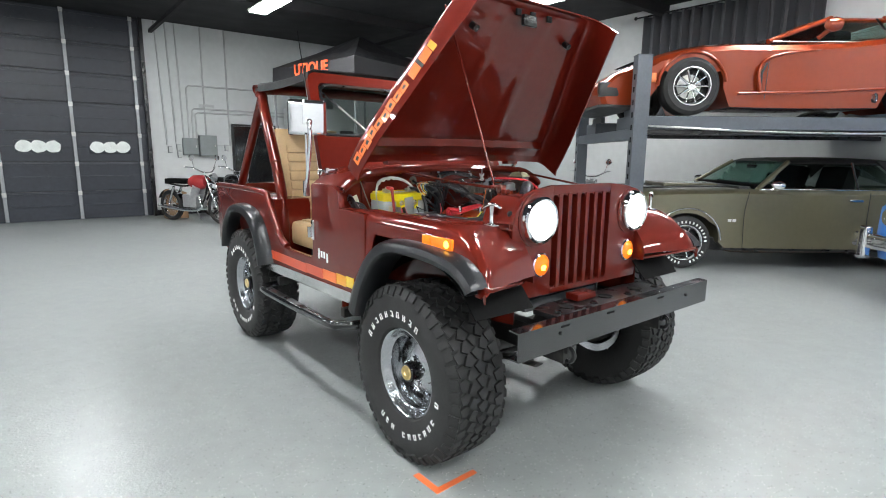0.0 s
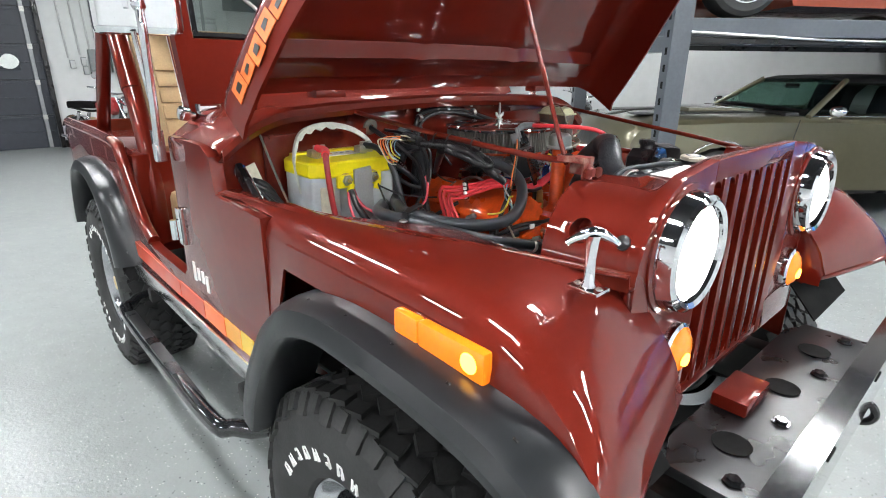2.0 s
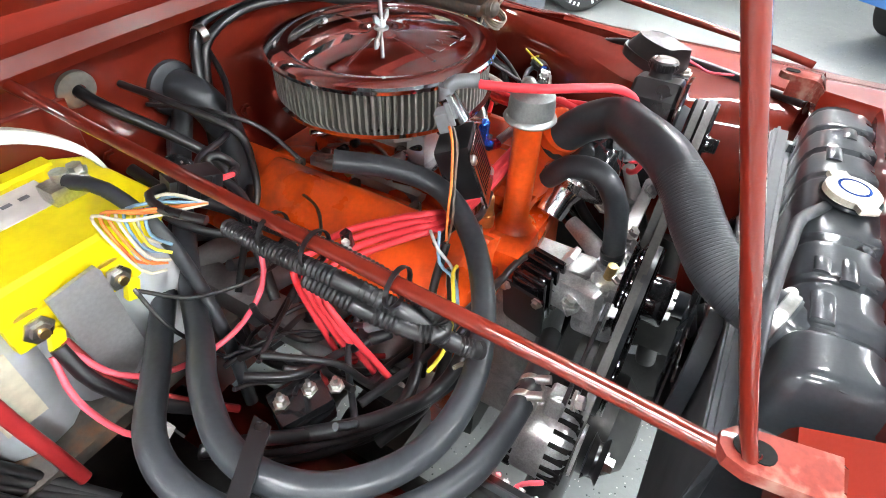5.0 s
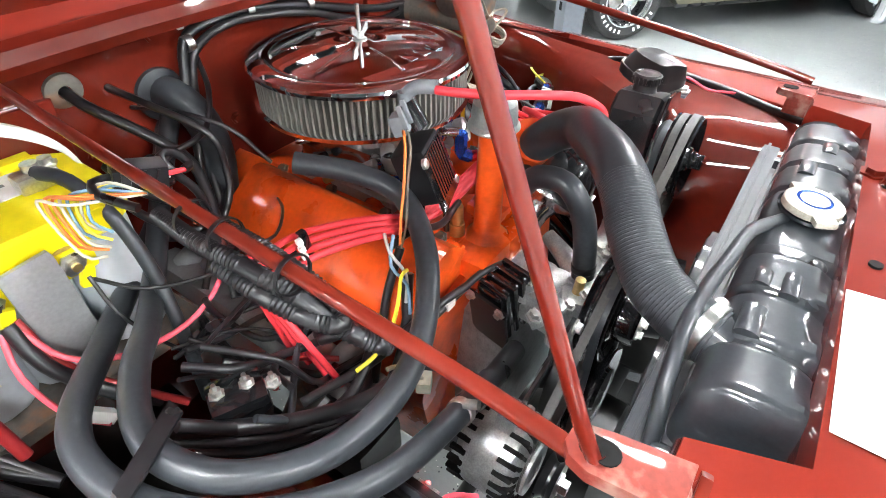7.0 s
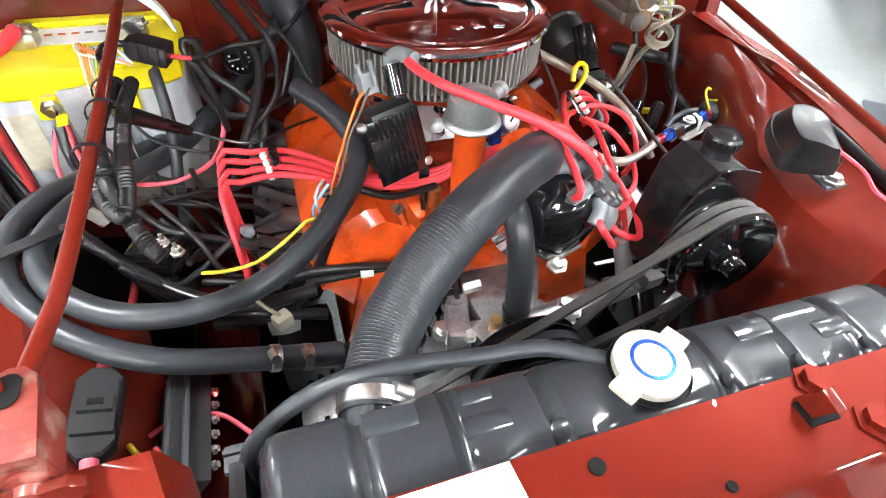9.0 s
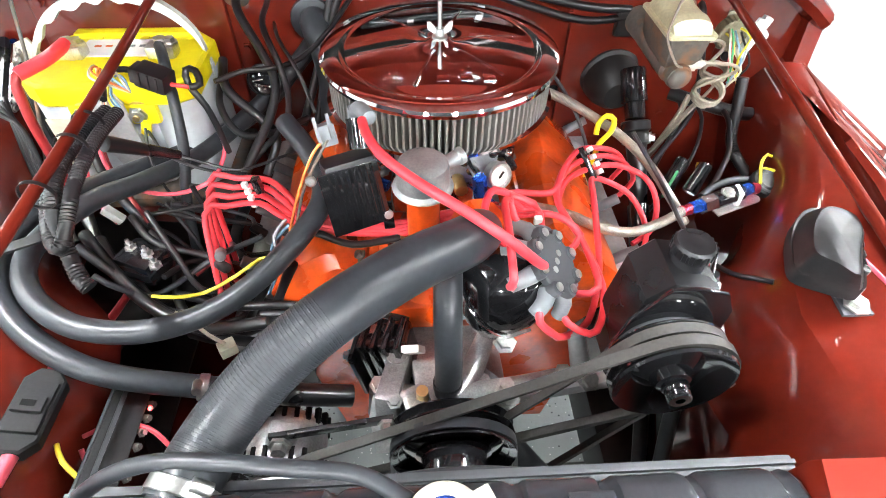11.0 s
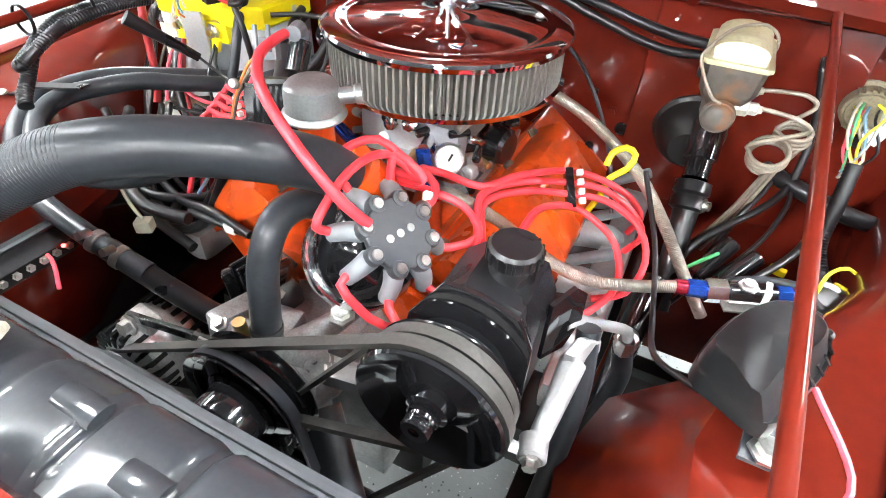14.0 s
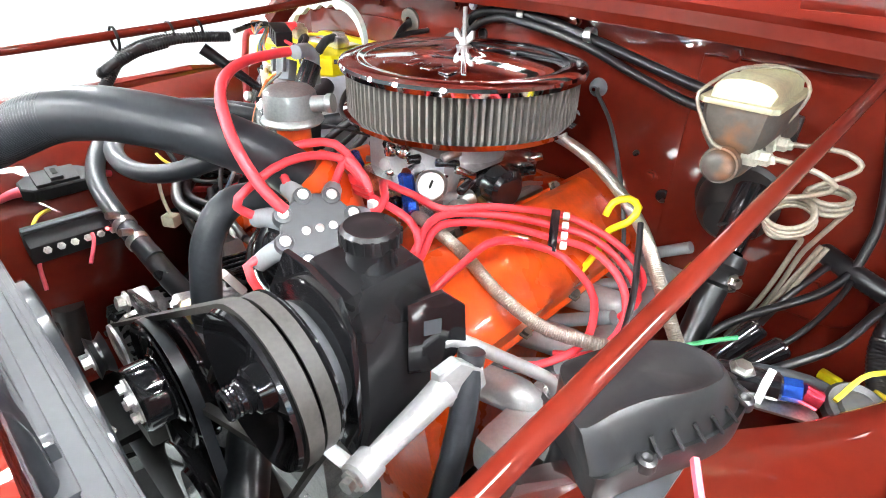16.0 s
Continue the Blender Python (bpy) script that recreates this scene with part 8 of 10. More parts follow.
def build_stays():
    for pts, s in (([(-0.374, -0.088, 1.232), (-0.362, 0.0, 1.226), (-0.360, 0.3, 1.242), (-0.362, 0.60, 1.268), (-0.366, 0.66, 1.276)], -1),
                   ([(0.478, -0.105, 1.175), (0.484, 0.0, 1.192), (0.496, 0.3, 1.228), (0.508, 0.60, 1.264), (0.510, 0.655, 1.272)], 1)):
        st = P_("stay_rod", tube_bm(pts, 0.0065, seg=12, step=0.05), M_BAYSHADE, label="thin maroon stay rod across the engine bay")
        part("flat_end", box_bm(V(*pts[-1]) + V(0, 0.005, 0), (0.03, 0.03, 0.006), 0.002), M_BAYSHADE, st)
        part("bolt", bolt_bm(V(*pts[-1]) + V(0, 0.005, 0.002), (0, -0.3, 1), 0.009, 0.01), M_BAYSHADE, st)


def build_battery():
    # grey case with rounded spiral-cell sides, yellow lid, cream strap
    x0, x1, y0, y1, zb, zt = -0.580, -0.325, 0.500, 0.678, 0.965, 1.128
    def outline(k=0.0):
        o = []
        for i in range(3):
            cx = x0 + 0.0425 + 0.085 * i
            o += [(cx + 0.0425 * math.cos(radians(a)), y0 + 0.030 - 0.030 * math.sin(radians(a)) - k) for a in range(180, -1, -30)]
        o += [(x1, y1 - 0.03), (x1 - 0.03, y1), (x0 + 0.03, y1), (x0, y1 - 0.03)]
        return o
    b = P_("battery", prism_bm(outline(), lambda a, c, d: V(a, c, zb + d), zt - zb, 0.004), M_BATGREY, label="grey battery with yellow top and carrying strap")
    part("top_cover", prism_bm([(x0 - 0.004, y0 + 0.02), (x0 + 0.03, y0 - 0.006), (x0 + 0.10, y0 - 0.004), (x1 - 0.10, y0 - 0.004), (x1 - 0.03, y0 - 0.006), (x1 + 0.004, y0 + 0.02), (x1 + 0.004, y1 - 0.03), (x1 - 0.03, y1 + 0.004), (x0 + 0.03, y1 + 0.004), (x0 - 0.004, y1 - 0.03)],
                               lambda a, c, d: V(a, c, zt + d - 0.002), 0.040, 0.012, 3), M_YELLOW, b, "bright yellow plastic top")
    for k in range(2):
        part("front_tab", box_bm((-0.492 + 0.082 * k, y0 - 0.002, 1.115), (0.05, 0.014, 0.035), 0.006), M_YELLOW, b)
    part("label", box_bm((-0.455, 0.61, 1.1672), (0.14, 0.06, 0.001), 0.0), M_STICKER, b, "pale printed label", smooth=False)
    for k in range(6):
        part("print_bar", box_bm((-0.50 + 0.018 * k, 0.615, 1.1682), (0.010, 0.006, 0.0008)), M_DECALO if k < 3 else M_BOOT, b, smooth=False)
    for k in range(6):
        part("vent_cap", cyl_bm((-0.55 + 0.038 * k, 0.648, 1.160), (-0.55 + 0.038 * k, 0.648, 1.1672), 0.008, seg=12), M_YELLOW, b)
    part("rear_ledge", box_bm((-0.455, 0.664, 1.168), (0.20, 0.022, 0.008), 0.003), M_YELLOW, b)
    part("case_label", box_bm((-0.545, 0.4995, 1.06), (0.04, 0.002, 0.09), 0.0), M_CREAM, b, smooth=False)
    # posts and clamps
    for x, red in ((-0.524, True), (-0.381, False)):
        tm = part("terminal", box_bm((x, 0.578, 1.179), (0.045, 0.030, 0.020), 0.006), M_STEEL, b, "bare metal battery clamp")
        part("post", cyl_bm((x, 0.58, 1.162), (x, 0.58, 1.198), 0.010, 0.009), M_STEEL, tm)
        part("clamp_bolt", bolt_bm((x + 0.016, 0.578, 1.189), (0, 0, 1), 0.008, 0.010), M_STEEL, tm)
    for x in (-0.494, -0.412):
        st = part("stud", lathe_bm((x, 0.500, 1.118), (0, -1, 0), [(0, 0.019), (0.006, 0.018), (0.007, 0.010), (0.016, 0.010), (0.017, 0.005), (0.026, 0.005), (0.026, 0)], 18), M_BRASS, b, "brass side stud")
        part("nut", bolt_bm((x, 0.486, 1.118), (0, -1, 0), 0.010, 0.008), M_STEEL, st)
        part("ring_lug", box_bm((x + 0.006, 0.482, 1.098), (0.014, 0.010, 0.024), 0.003, Matrix.Rotation(radians(20), 3, "Y")), M_YELLOW, st)
    part("hold_down", prism_bm([(-0.478, 1.145), (-0.428, 1.150), (-0.425, 1.142), (-0.420, 1.02), (-0.455, 0.99), (-0.475, 1.05)], lambda a, c, d: V(a, 0.478 + d, c), 0.006, 0.001), M_ALU, b, "worn metal hold-down plate")
    # cream strap with a wavy grip
    rows = []
    path = spline([(-0.590, 0.56, 1.10), (-0.588, 0.585, 1.17), (-0.555, 0.615, 1.225), (-0.50, 0.635, 1.245), (-0.44, 0.638, 1.248), (-0.38, 0.630, 1.232), (-0.335, 0.615, 1.195), (-0.318, 0.60, 1.14)], 0.006)
    for i, p in enumerate(path):
        t = i / (len(path) - 1)
        wav = 0.004 * math.sin(i * 1.05) if 0.25 < t < 0.6 else 0
        w = 0.006
        h = V(0, -0.004, -0.015 - wav)
        rows.append([p + V(0, -w, 0.0), p + V(0, w, 0.0), p + V(0, w, 0) + h, p + V(0, -w, 0) + h])
    part("strap", skin_bm(rows, closed=True, caps=True), M_STRAP, b, "pale grey plastic carrying strap")
    P_("battery_tray", box_bm((-0.455, 0.58, 0.952), (0.30, 0.22, 0.02), 0.006), M_RUST, label="rusty battery tray")
    # cables
    P_("battery_cable", tube_bm([(-0.524, 0.570, 1.192), (-0.530, 0.525, 1.192), (-0.555, 0.482, 1.188), (-0.559, 0.470, 1.153), (-0.559, 0.462, 1.111), (-0.556, 0.455, 1.061), (-0.551, 0.445, 1.012), (-0.548, 0.430, 0.974)], 0.0072, seg=12), M_BATRED, label="thick red battery cable")
    P_("terminal_boot", tube_bm([(-0.524, 0.575, 1.192), (-0.530, 0.525, 1.192), (-0.555, 0.483, 1.189)], 0.0098, seg=12), M_WIRE, label="red rubber terminal boot")
    P_("ground_cable", tube_bm([(-0.381, 0.572, 1.188), (-0.365, 0.535, 1.183), (-0.352, 0.490, 1.14), (-0.350, 0.455, 1.07), (-0.36, 0.42, 1.0), (-0.37, 0.40, 0.9)], 0.0085, seg=12), M_RUBBER, label="dark grey ground cable")
    for k, (mt, r, pts) in enumerate(((M_PINK, 0.0035, [(-0.488, 0.476, 1.09), (-0.47, 0.44, 1.05), (-0.43, 0.41, 1.035), (-0.36, 0.40, 1.03), (-0.30, 0.41, 1.05), (-0.275, 0.43, 1.09), (-0.275, 0.44, 1.11)]),
                                      (M_PINK, 0.0035, [(-0.50, 0.476, 1.09), (-0.51, 0.45, 1.05), (-0.50, 0.42, 1.0), (-0.475, 0.40, 0.97)]),
                                      (M_LOOM, 0.008, [(-0.492, 0.476, 1.095), (-0.488, 0.45, 1.05), (-0.46, 0.42, 1.0), (-0.42, 0.40, 0.95)]),
                                      (M_BATRED, 0.005, [(-0.484, 0.478, 1.095), (-0.475, 0.45, 1.04), (-0.445, 0.42, 0.99), (-0.40, 0.38, 0.94)]),
                                      (M_LOOM, 0.0025, [(-0.406, 0.478, 1.10), (-0.405, 0.45, 1.06), (-0.39, 0.43, 1.02), (-0.37, 0.42, 0.98)]),
                                      (M_LOOM, 0.0025, [(-0.404, 0.478, 1.095), (-0.37, 0.44, 1.075), (-0.31, 0.42, 1.06), (-0.25, 0.42, 1.05)]),
                                      (M_BATRED, 0.006, [(-0.45, 0.40, 0.90), (-0.44, 0.30, 0.92), (-0.43, 0.20, 0.955), (-0.425, 0.12, 0.985), (-0.422, 0.085, 1.0)]))):
        P_("wire", tube_bm(pts, r, seg=8, step=0.015), mt)
    P_("inline_fuse", box_bm((-0.478, 0.405, 0.985), (0.014, 0.014, 0.034), 0.002, Matrix.Rotation(radians(-35), 3, "Y")), M_WHITEPL, label="white inline connector")
    # terminal strip on the cowl side
    mt_ = Matrix.Rotation(radians(37), 3, "X")
    tc = V(-0.692, 0.628, 1.100)
    ts = P_("terminal_strip", box_bm(tc, (0.016, 0.150, 0.034), 0.004, mt_), M_SATIN, label="terminal strip with bright screws")
    part("bus_bar", box_bm(tc + mt_ @ V(0.012, 0.004, 0.0), (0.008, 0.125, 0.018), 0.003, mt_), M_POLISH, ts)
    for k in range(8):
        part("screw", bolt_bm(tc + mt_ @ V(0.016, -0.048 + 0.0148 * k, 0.0), (1, 0, 0), 0.005, 0.005), M_STEEL, ts)
    part("blue_cap", box_bm(tc + mt_ @ V(0.013, 0.070, 0.0), (0.010, 0.012, 0.014), 0.003, mt_), M_BLUE, ts)
    part("card", box_bm((-0.66, 0.678, 1.115), (0.045, 0.004, 0.07), 0.001, Matrix.Rotation(radians(-20), 3, "Y")), M_CREAM, ts, "stained cream plastic cover")
    for k in range(3):
        P_("power_cable", tube_bm([(-0.668, 0.655 - 0.016 * k, 1.115 - 0.012 * k), (-0.645, 0.62 - 0.014 * k, 1.10 - 0.014 * k), (-0.625 + 0.006 * k, 0.56 - 0.010 * k, 1.03), (-0.60 + 0.010 * k, 0.50, 0.97), (-0.54, 0.42, 0.92)], 0.0075, seg=10), M_LOOM, label="black power cable from the terminal strip")
    P_("hold_down_rod", tube_bm([(-0.634, 0.670, 1.230), (-0.626, 0.600, 1.117), (-0.620, 0.510, 1.004)], 0.0030, seg=8), M_RUST, label="thin rusty hold-down rod beside the battery")
    for k in range(4):
        P_("wire", tube_bm([(-0.675, 0.585 - 0.01 * k, 1.095 - 0.005 * k), (-0.655 + 0.004 * k, 0.54, 1.06), (-0.62 + 0.006 * k, 0.47, 0.99), (-0.56, 0.40, 0.93)], 0.0045, seg=8), M_LOOM)
    # round dial on the hose bundle
    g = V(-0.243, 0.600, 1.112)
    d = V(0.25, -0.75, 0.60).normalized()
    gg = P_("vacuum_gauge", lathe_bm(g - d * 0.02, d, [(0, 0), (0, 0.024), (0.022, 0.027), (0.026, 0.026), (0.024, 0.022), (0.022, 0)], 32), M_BLACK, label="round black gauge with white dial marks")
    _, u, w = frame_of(d)
    for k in range(9):
        a = radians(-120 + 30 * k)
        r = u * math.sin(a) + w * math.cos(a)
        part("tick", box_bm(g + d * 0.003 + r * 0.016, (0.003, 0.003, 0.003)), M_STICKER, gg, smooth=False)
    part("needle", cyl_bm(g + d * 0.004, g + d * 0.004 + u * 0.014, 0.001, seg=6), M_STICKER, gg)


def build_harness():
    def loom(pts, r=0.0095):
        return P_("wire_loom", tube_bm(pts, r * 0.86, seg=12, rib=0.0006, pitch=0.0044), M_LOOM, label="corrugated black wire loom")
    A = loom([(-0.364, 0.345, 1.214), (-0.370, 0.28, 1.218), (-0.368, 0.22, 1.218), (-0.358, 0.17, 1.203), (-0.342, 0.135, 1.172), (-0.330, 0.116, 1.158), (-0.322, 0.110, 1.151)])
    loom([(-0.346, 0.335, 1.218), (-0.346, 0.27, 1.222), (-0.343, 0.20, 1.216), (-0.340, 0.155, 1.200), (-0.343, 0.135, 1.188), (-0.354, 0.140, 1.186), (-0.366, 0.165, 1.194), (-0.374, 0.20, 1.205), (-0.376, 0.245, 1.212)], 0.0085)
    for y in (0.290, 0.245, 0.165):
        part("cable_tie", lathe_bm((-0.359, y, 1.229), (0, 1, 0), [(0, 0.0165), (0, 0.0178), (0.004, 0.0178), (0.004, 0.0165)], 18), M_LOOM, A)
    # taped plug hanging from the bundle, with its thin lead to the engine
    tp = P_("taped_plug", tube_bm([(-0.352, 0.290, 1.203), (-0.335, 0.318, 1.175), (-0.318, 0.345, 1.148), (-0.309, 0.359, 1.134)], lambda t: 0.0105 - 0.004 * t, seg=12), M_SATIN, label="black taped wiring plug")
    part("lead", tube_bm([(-0.309, 0.359, 1.134), (-0.270, 0.365, 1.110), (-0.233, 0.370, 1.098), (-0.18, 0.42, 1.085), (-0.13, 0.50, 1.05), (-0.093, 0.57, 1.02)], 0.0022, seg=6), M_LOOM, tp)
    hm = Matrix.Rotation(radians(-16), 3, "Z") @ Matrix.Rotation(radians(14), 3, "Y")
    hb = P_("harness_connector", box_bm((-0.332, 0.424, 1.214), (0.044, 0.030, 0.026), 0.004, hm), M_SATIN, label="square black harness connector")
    part("shell", box_bm(V(-0.350, 0.428, 1.218), (0.020, 0.024, 0.022), 0.003, hm), M_SATIN, hb)
    for k in range(3):
        part("rib", box_bm(V(-0.332, 0.424, 1.214) + hm @ V(-0.012 + 0.012 * k, -0.0155, 0.0), (0.003, 0.002, 0.022), 0.0005, hm), M_SATIN, hb, smooth=False)
    part("pigtail", tube_bm([(-0.360, 0.430, 1.222), (-0.378, 0.425, 1.226), (-0.385, 0.40, 1.225), (-0.372, 0.36, 1.220)], 0.0045, seg=8), M_LOOM, hb)
    part("red_end", tube_bm([(-0.312, 0.420, 1.206), (-0.300, 0.419, 1.204), (-0.288, 0.422, 1.200)], 0.0030, seg=8), M_WIRE, hb)
    part("sleeve", tube_bm([(-0.290, 0.421, 1.201), (-0.278, 0.430, 1.200), (-0.284, 0.445, 1.212), (-0.298, 0.448, 1.212), (-0.296, 0.436, 1.196), (-0.280, 0.430, 1.165), (-0.273, 0.430, 1.12), (-0.271, 0.431, 1.085)], 0.0050, seg=8), M_LOOM, hb)
    # cables hanging by the gauge
    for r, pts in ((0.0050, [(-0.228, 0.685, 1.21), (-0.222, 0.60, 1.205), (-0.190, 0.53, 1.170), (-0.186, 0.52, 1.120), (-0.200, 0.51, 1.080), (-0.245, 0.50, 1.035), (-0.29, 0.48, 0.99)]),
                   (0.0042, [(-0.285, 0.50, 1.165), (-0.25, 0.53, 1.165), (-0.205, 0.54, 1.165), (-0.165, 0.57, 1.165), (-0.12, 0.62, 1.19), (-0.085, 0.69, 1.215)]),
                   (0.0075, [(-0.30, 0.60, 1.15), (-0.29, 0.55, 1.125), (-0.25, 0.53, 1.09), (-0.22, 0.52, 1.05), (-0.24, 0.48, 1.0)]),
                   (0.0060, [(-0.31, 0.62, 1.13), (-0.305, 0.54, 1.10), (-0.27, 0.50, 1.07), (-0.22, 0.51, 1.065), (-0.17, 0.56, 1.06)])):
        P_("cable", tube_bm(pts, r, seg=8, step=0.012), M_LOOM)
    rng = random.Random(8)
    # loose coloured ends by the rod
    for k, mt in enumerate((M_BWIRE, M_CREAM, M_YWIRE, M_BWIRE, M_CREAM, M_OWIRE, M_OWIRE, M_CREAM)):
        s = rng.uniform(-1, 1)
        P_("wire_end", tube_bm([(-0.350, 0.385, 1.215), (-0.365 - 0.006 * k, 0.41, 1.225 + 0.004 * s), (-0.385 - 0.005 * k, 0.425 + 0.004 * k, 1.215), (-0.395 - 0.003 * k, 0.42 + 0.006 * s, 1.195 - 0.004 * k), (-0.385 - 0.002 * k, 0.412 + 0.010 * s, 1.180 - 0.003 * k)], 0.0016, seg=8, step=0.008), mt)
    # engine-side wires
    for mt, r, pts in ((M_OWIRE, 0.0018, [(-0.092, 0.275, 1.212), (-0.105, 0.262, 1.20), (-0.125, 0.25, 1.16), (-0.14, 0.245, 1.12), (-0.15, 0.24, 1.09)]),
                       (M_RUST, 0.0018, [(-0.086, 0.275, 1.212), (-0.10, 0.258, 1.195), (-0.12, 0.248, 1.16), (-0.137, 0.240, 1.11), (-0.15, 0.24, 1.08)]),
                       (M_LOOM, 0.006, [(-0.15, 0.24, 1.085), (-0.18, 0.24, 1.03), (-0.21, 0.23, 0.98), (-0.24, 0.22, 0.93)]),
                       (M_YWIRE, 0.0024, [(-0.172, 0.212, 1.078), (-0.186, 0.210, 1.078), (-0.215, 0.192, 1.068), (-0.25, 0.176, 1.058), (-0.285, 0.168, 1.060), (-0.311, 0.168, 1.064)]),
                       (M_CREAM, 0.0026, [(-0.284, 0.152, 1.050), (-0.270, 0.148, 1.043), (-0.252, 0.142, 1.015), (-0.232, 0.143, 0.984)]),
                       (M_LOOM, 0.005, [(-0.16, 0.25, 1.085), (-0.12, 0.245, 1.09), (-0.07, 0.235, 1.075), (-0.008, 0.248, 1.072)]),
                       (M_CONDUIT, 0.0022, [(-0.155, 0.26, 1.10), (-0.17, 0.24, 1.09), (-0.165, 0.22, 1.06), (-0.18, 0.21, 1.03)]),
                       (M_BWIRE, 0.0022, [(-0.15, 0.25, 1.10), (-0.175, 0.235, 1.075), (-0.17, 0.215, 1.05), (-0.185, 0.20, 1.02)]),
                       (M_LOOM, 0.0055, [(-0.20, 0.19, 0.99), (-0.12, 0.188, 0.992), (-0.05, 0.18, 1.0), (0.0, 0.17, 0.99)]),
                       (M_BATRED, 0.004, [(-0.33, 0.30, 0.95), (-0.30, 0.33, 0.955), (-0.28, 0.30, 0.96), (-0.25, 0.27, 0.95)]),
                       (M_PINK, 0.003, [(-0.29, 0.03, 0.93), (-0.32, 0.05, 0.955), (-0.36, 0.05, 0.965), (-0.39, 0.04, 0.96)]),
                       (M_PINK, 0.003, [(-0.38, 0.02, 0.97), (-0.36, -0.02, 0.93), (-0.33, -0.03, 0.89)]),
                       (M_YWIRE, 0.003, [(-0.40, 0.02, 0.985), (-0.385, 0.0, 0.985), (-0.36, -0.02, 0.97)]),
                       (M_LOOM, 0.0035, [(0.36, 0.44, 1.10), (0.40, 0.36, 1.05), (0.42, 0.28, 1.02), (0.43, 0.2, 1.04), (0.47, 0.16, 1.06)])):
        P_("wire", tube_bm(pts, r, seg=8, step=0.012), mt)
    # tangle of thin leads between the battery and the engine
    rng = random.Random(21)
    for k in range(14):
        a = V(rng.uniform(-0.42, -0.32), rng.uniform(0.20, 0.40), rng.uniform(0.99, 1.07))
        b = V(rng.uniform(-0.34, -0.18), rng.uniform(0.22, 0.42), rng.uniform(0.93, 1.03))
        mid = (a + b) / 2 + V(rng.uniform(-0.05, 0.05), rng.uniform(-0.06, 0.06), rng.uniform(-0.07, 0.0))
        P_("wire", tube_bm([a, a.lerp(mid, 0.5) + V(rng.uniform(-0.02, 0.02), rng.uniform(-0.02, 0.02), 0.01), mid, b.lerp(mid, 0.4) + V(rng.uniform(-0.02, 0.02), 0.01, -0.01), b], rng.choice((0.0022, 0.003, 0.0042, 0.0055)), seg=8, step=0.012),
           rng.choice((M_LOOM, M_LOOM, M_LOOM, M_LOOM, M_LOOM, M_RUBBER)))
        if k % 4 == 0:
            d = (b - mid).normalized()
            P_("connector", cyl_bm(b - d * 0.014, b + d * 0.014, 0.008, seg=8, bevel=0.002), rng.choice((M_SATIN, M_BOOT, M_SATIN)))
    P_("white_connector", box_bm((-0.120, 0.188, 0.994), (0.018, 0.014, 0.014), 0.002), M_WHITEPL)
    P_("cream_plug", box_bm((-0.236, 0.141, 0.985), (0.022, 0.018, 0.018), 0.003, Matrix.Rotation(radians(30), 3, "Z")), M_CREAM, label="cream wiring plug")
    # fuse holder and regulator on the apron
    fm = Matrix.Rotation(radians(18), 3, "Y")
    fo = V(-0.425, 0.045, 1.004)
    fh = P_("fuse_holder", prism_bm([(-0.022, -0.036), (-0.010, -0.050), (0.010, -0.050), (0.022, -0.036), (0.022, 0.036), (0.010, 0.050), (-0.010, 0.050), (-0.022, 0.036)], lambda a, b, c: fo + fm @ V(a, b, c), 0.024, 0.006, 3), M_CASE, label="black fuse holder on the inner fender")
    part("cover", box_bm(fo + fm @ V(0, 0, 0.026), (0.036, 0.060, 0.008), 0.003, fm), M_CASE, fh)
    part("clip", box_bm(fo + fm @ V(0, 0, 0.031), (0.030, 0.018, 0.010), 0.002, fm), M_CASE, fh)
    part("clip_slot", box_bm(fo + fm @ V(0, 0, 0.0365), (0.014, 0.007, 0.001), 0.0, fm), M_TRIMSHADE, fh, smooth=False)
    for q in (-1, 1):
        part("boot", tube_bm([fo + fm @ V(0, 0.048 * q, 0.012), fo + fm @ V(0, 0.062 * q, 0.011), fo + fm @ V(-0.002, 0.078 * q, 0.004)], lambda t: 0.0085 - 0.003 * t, seg=12), M_PINK, fh)
    rg = P_("regulator", box_bm((-0.356, 0.035, 0.955), (0.04, 0.13, 0.05), 0.004, Matrix.Rotation(radians(35), 3, "Y")), M_CASE, label="black ribbed regulator box")
    for k in range(3):
        part("rib", box_bm((-0.348 - 0.010 * k, 0.035, 0.981 - 0.004 * k), (0.005, 0.13, 0.012), 0.001, Matrix.Rotation(radians(35), 3, "Y")), M_SHROUD, rg)
    part("indicator", lathe_bm((-0.322, 0.072, 0.962), (1, 0, 0.3), [(0, 0.003), (0.002, 0.002), (0.003, 0)], 10), M_REDLED, rg, "small red indicator lamp")
    for k in range(6):
        part("terminal", bolt_bm((-0.326, -0.01 + 0.018 * k, 0.955), (1, 0, 0.3), 0.004, 0.006), M_STEEL, rg)


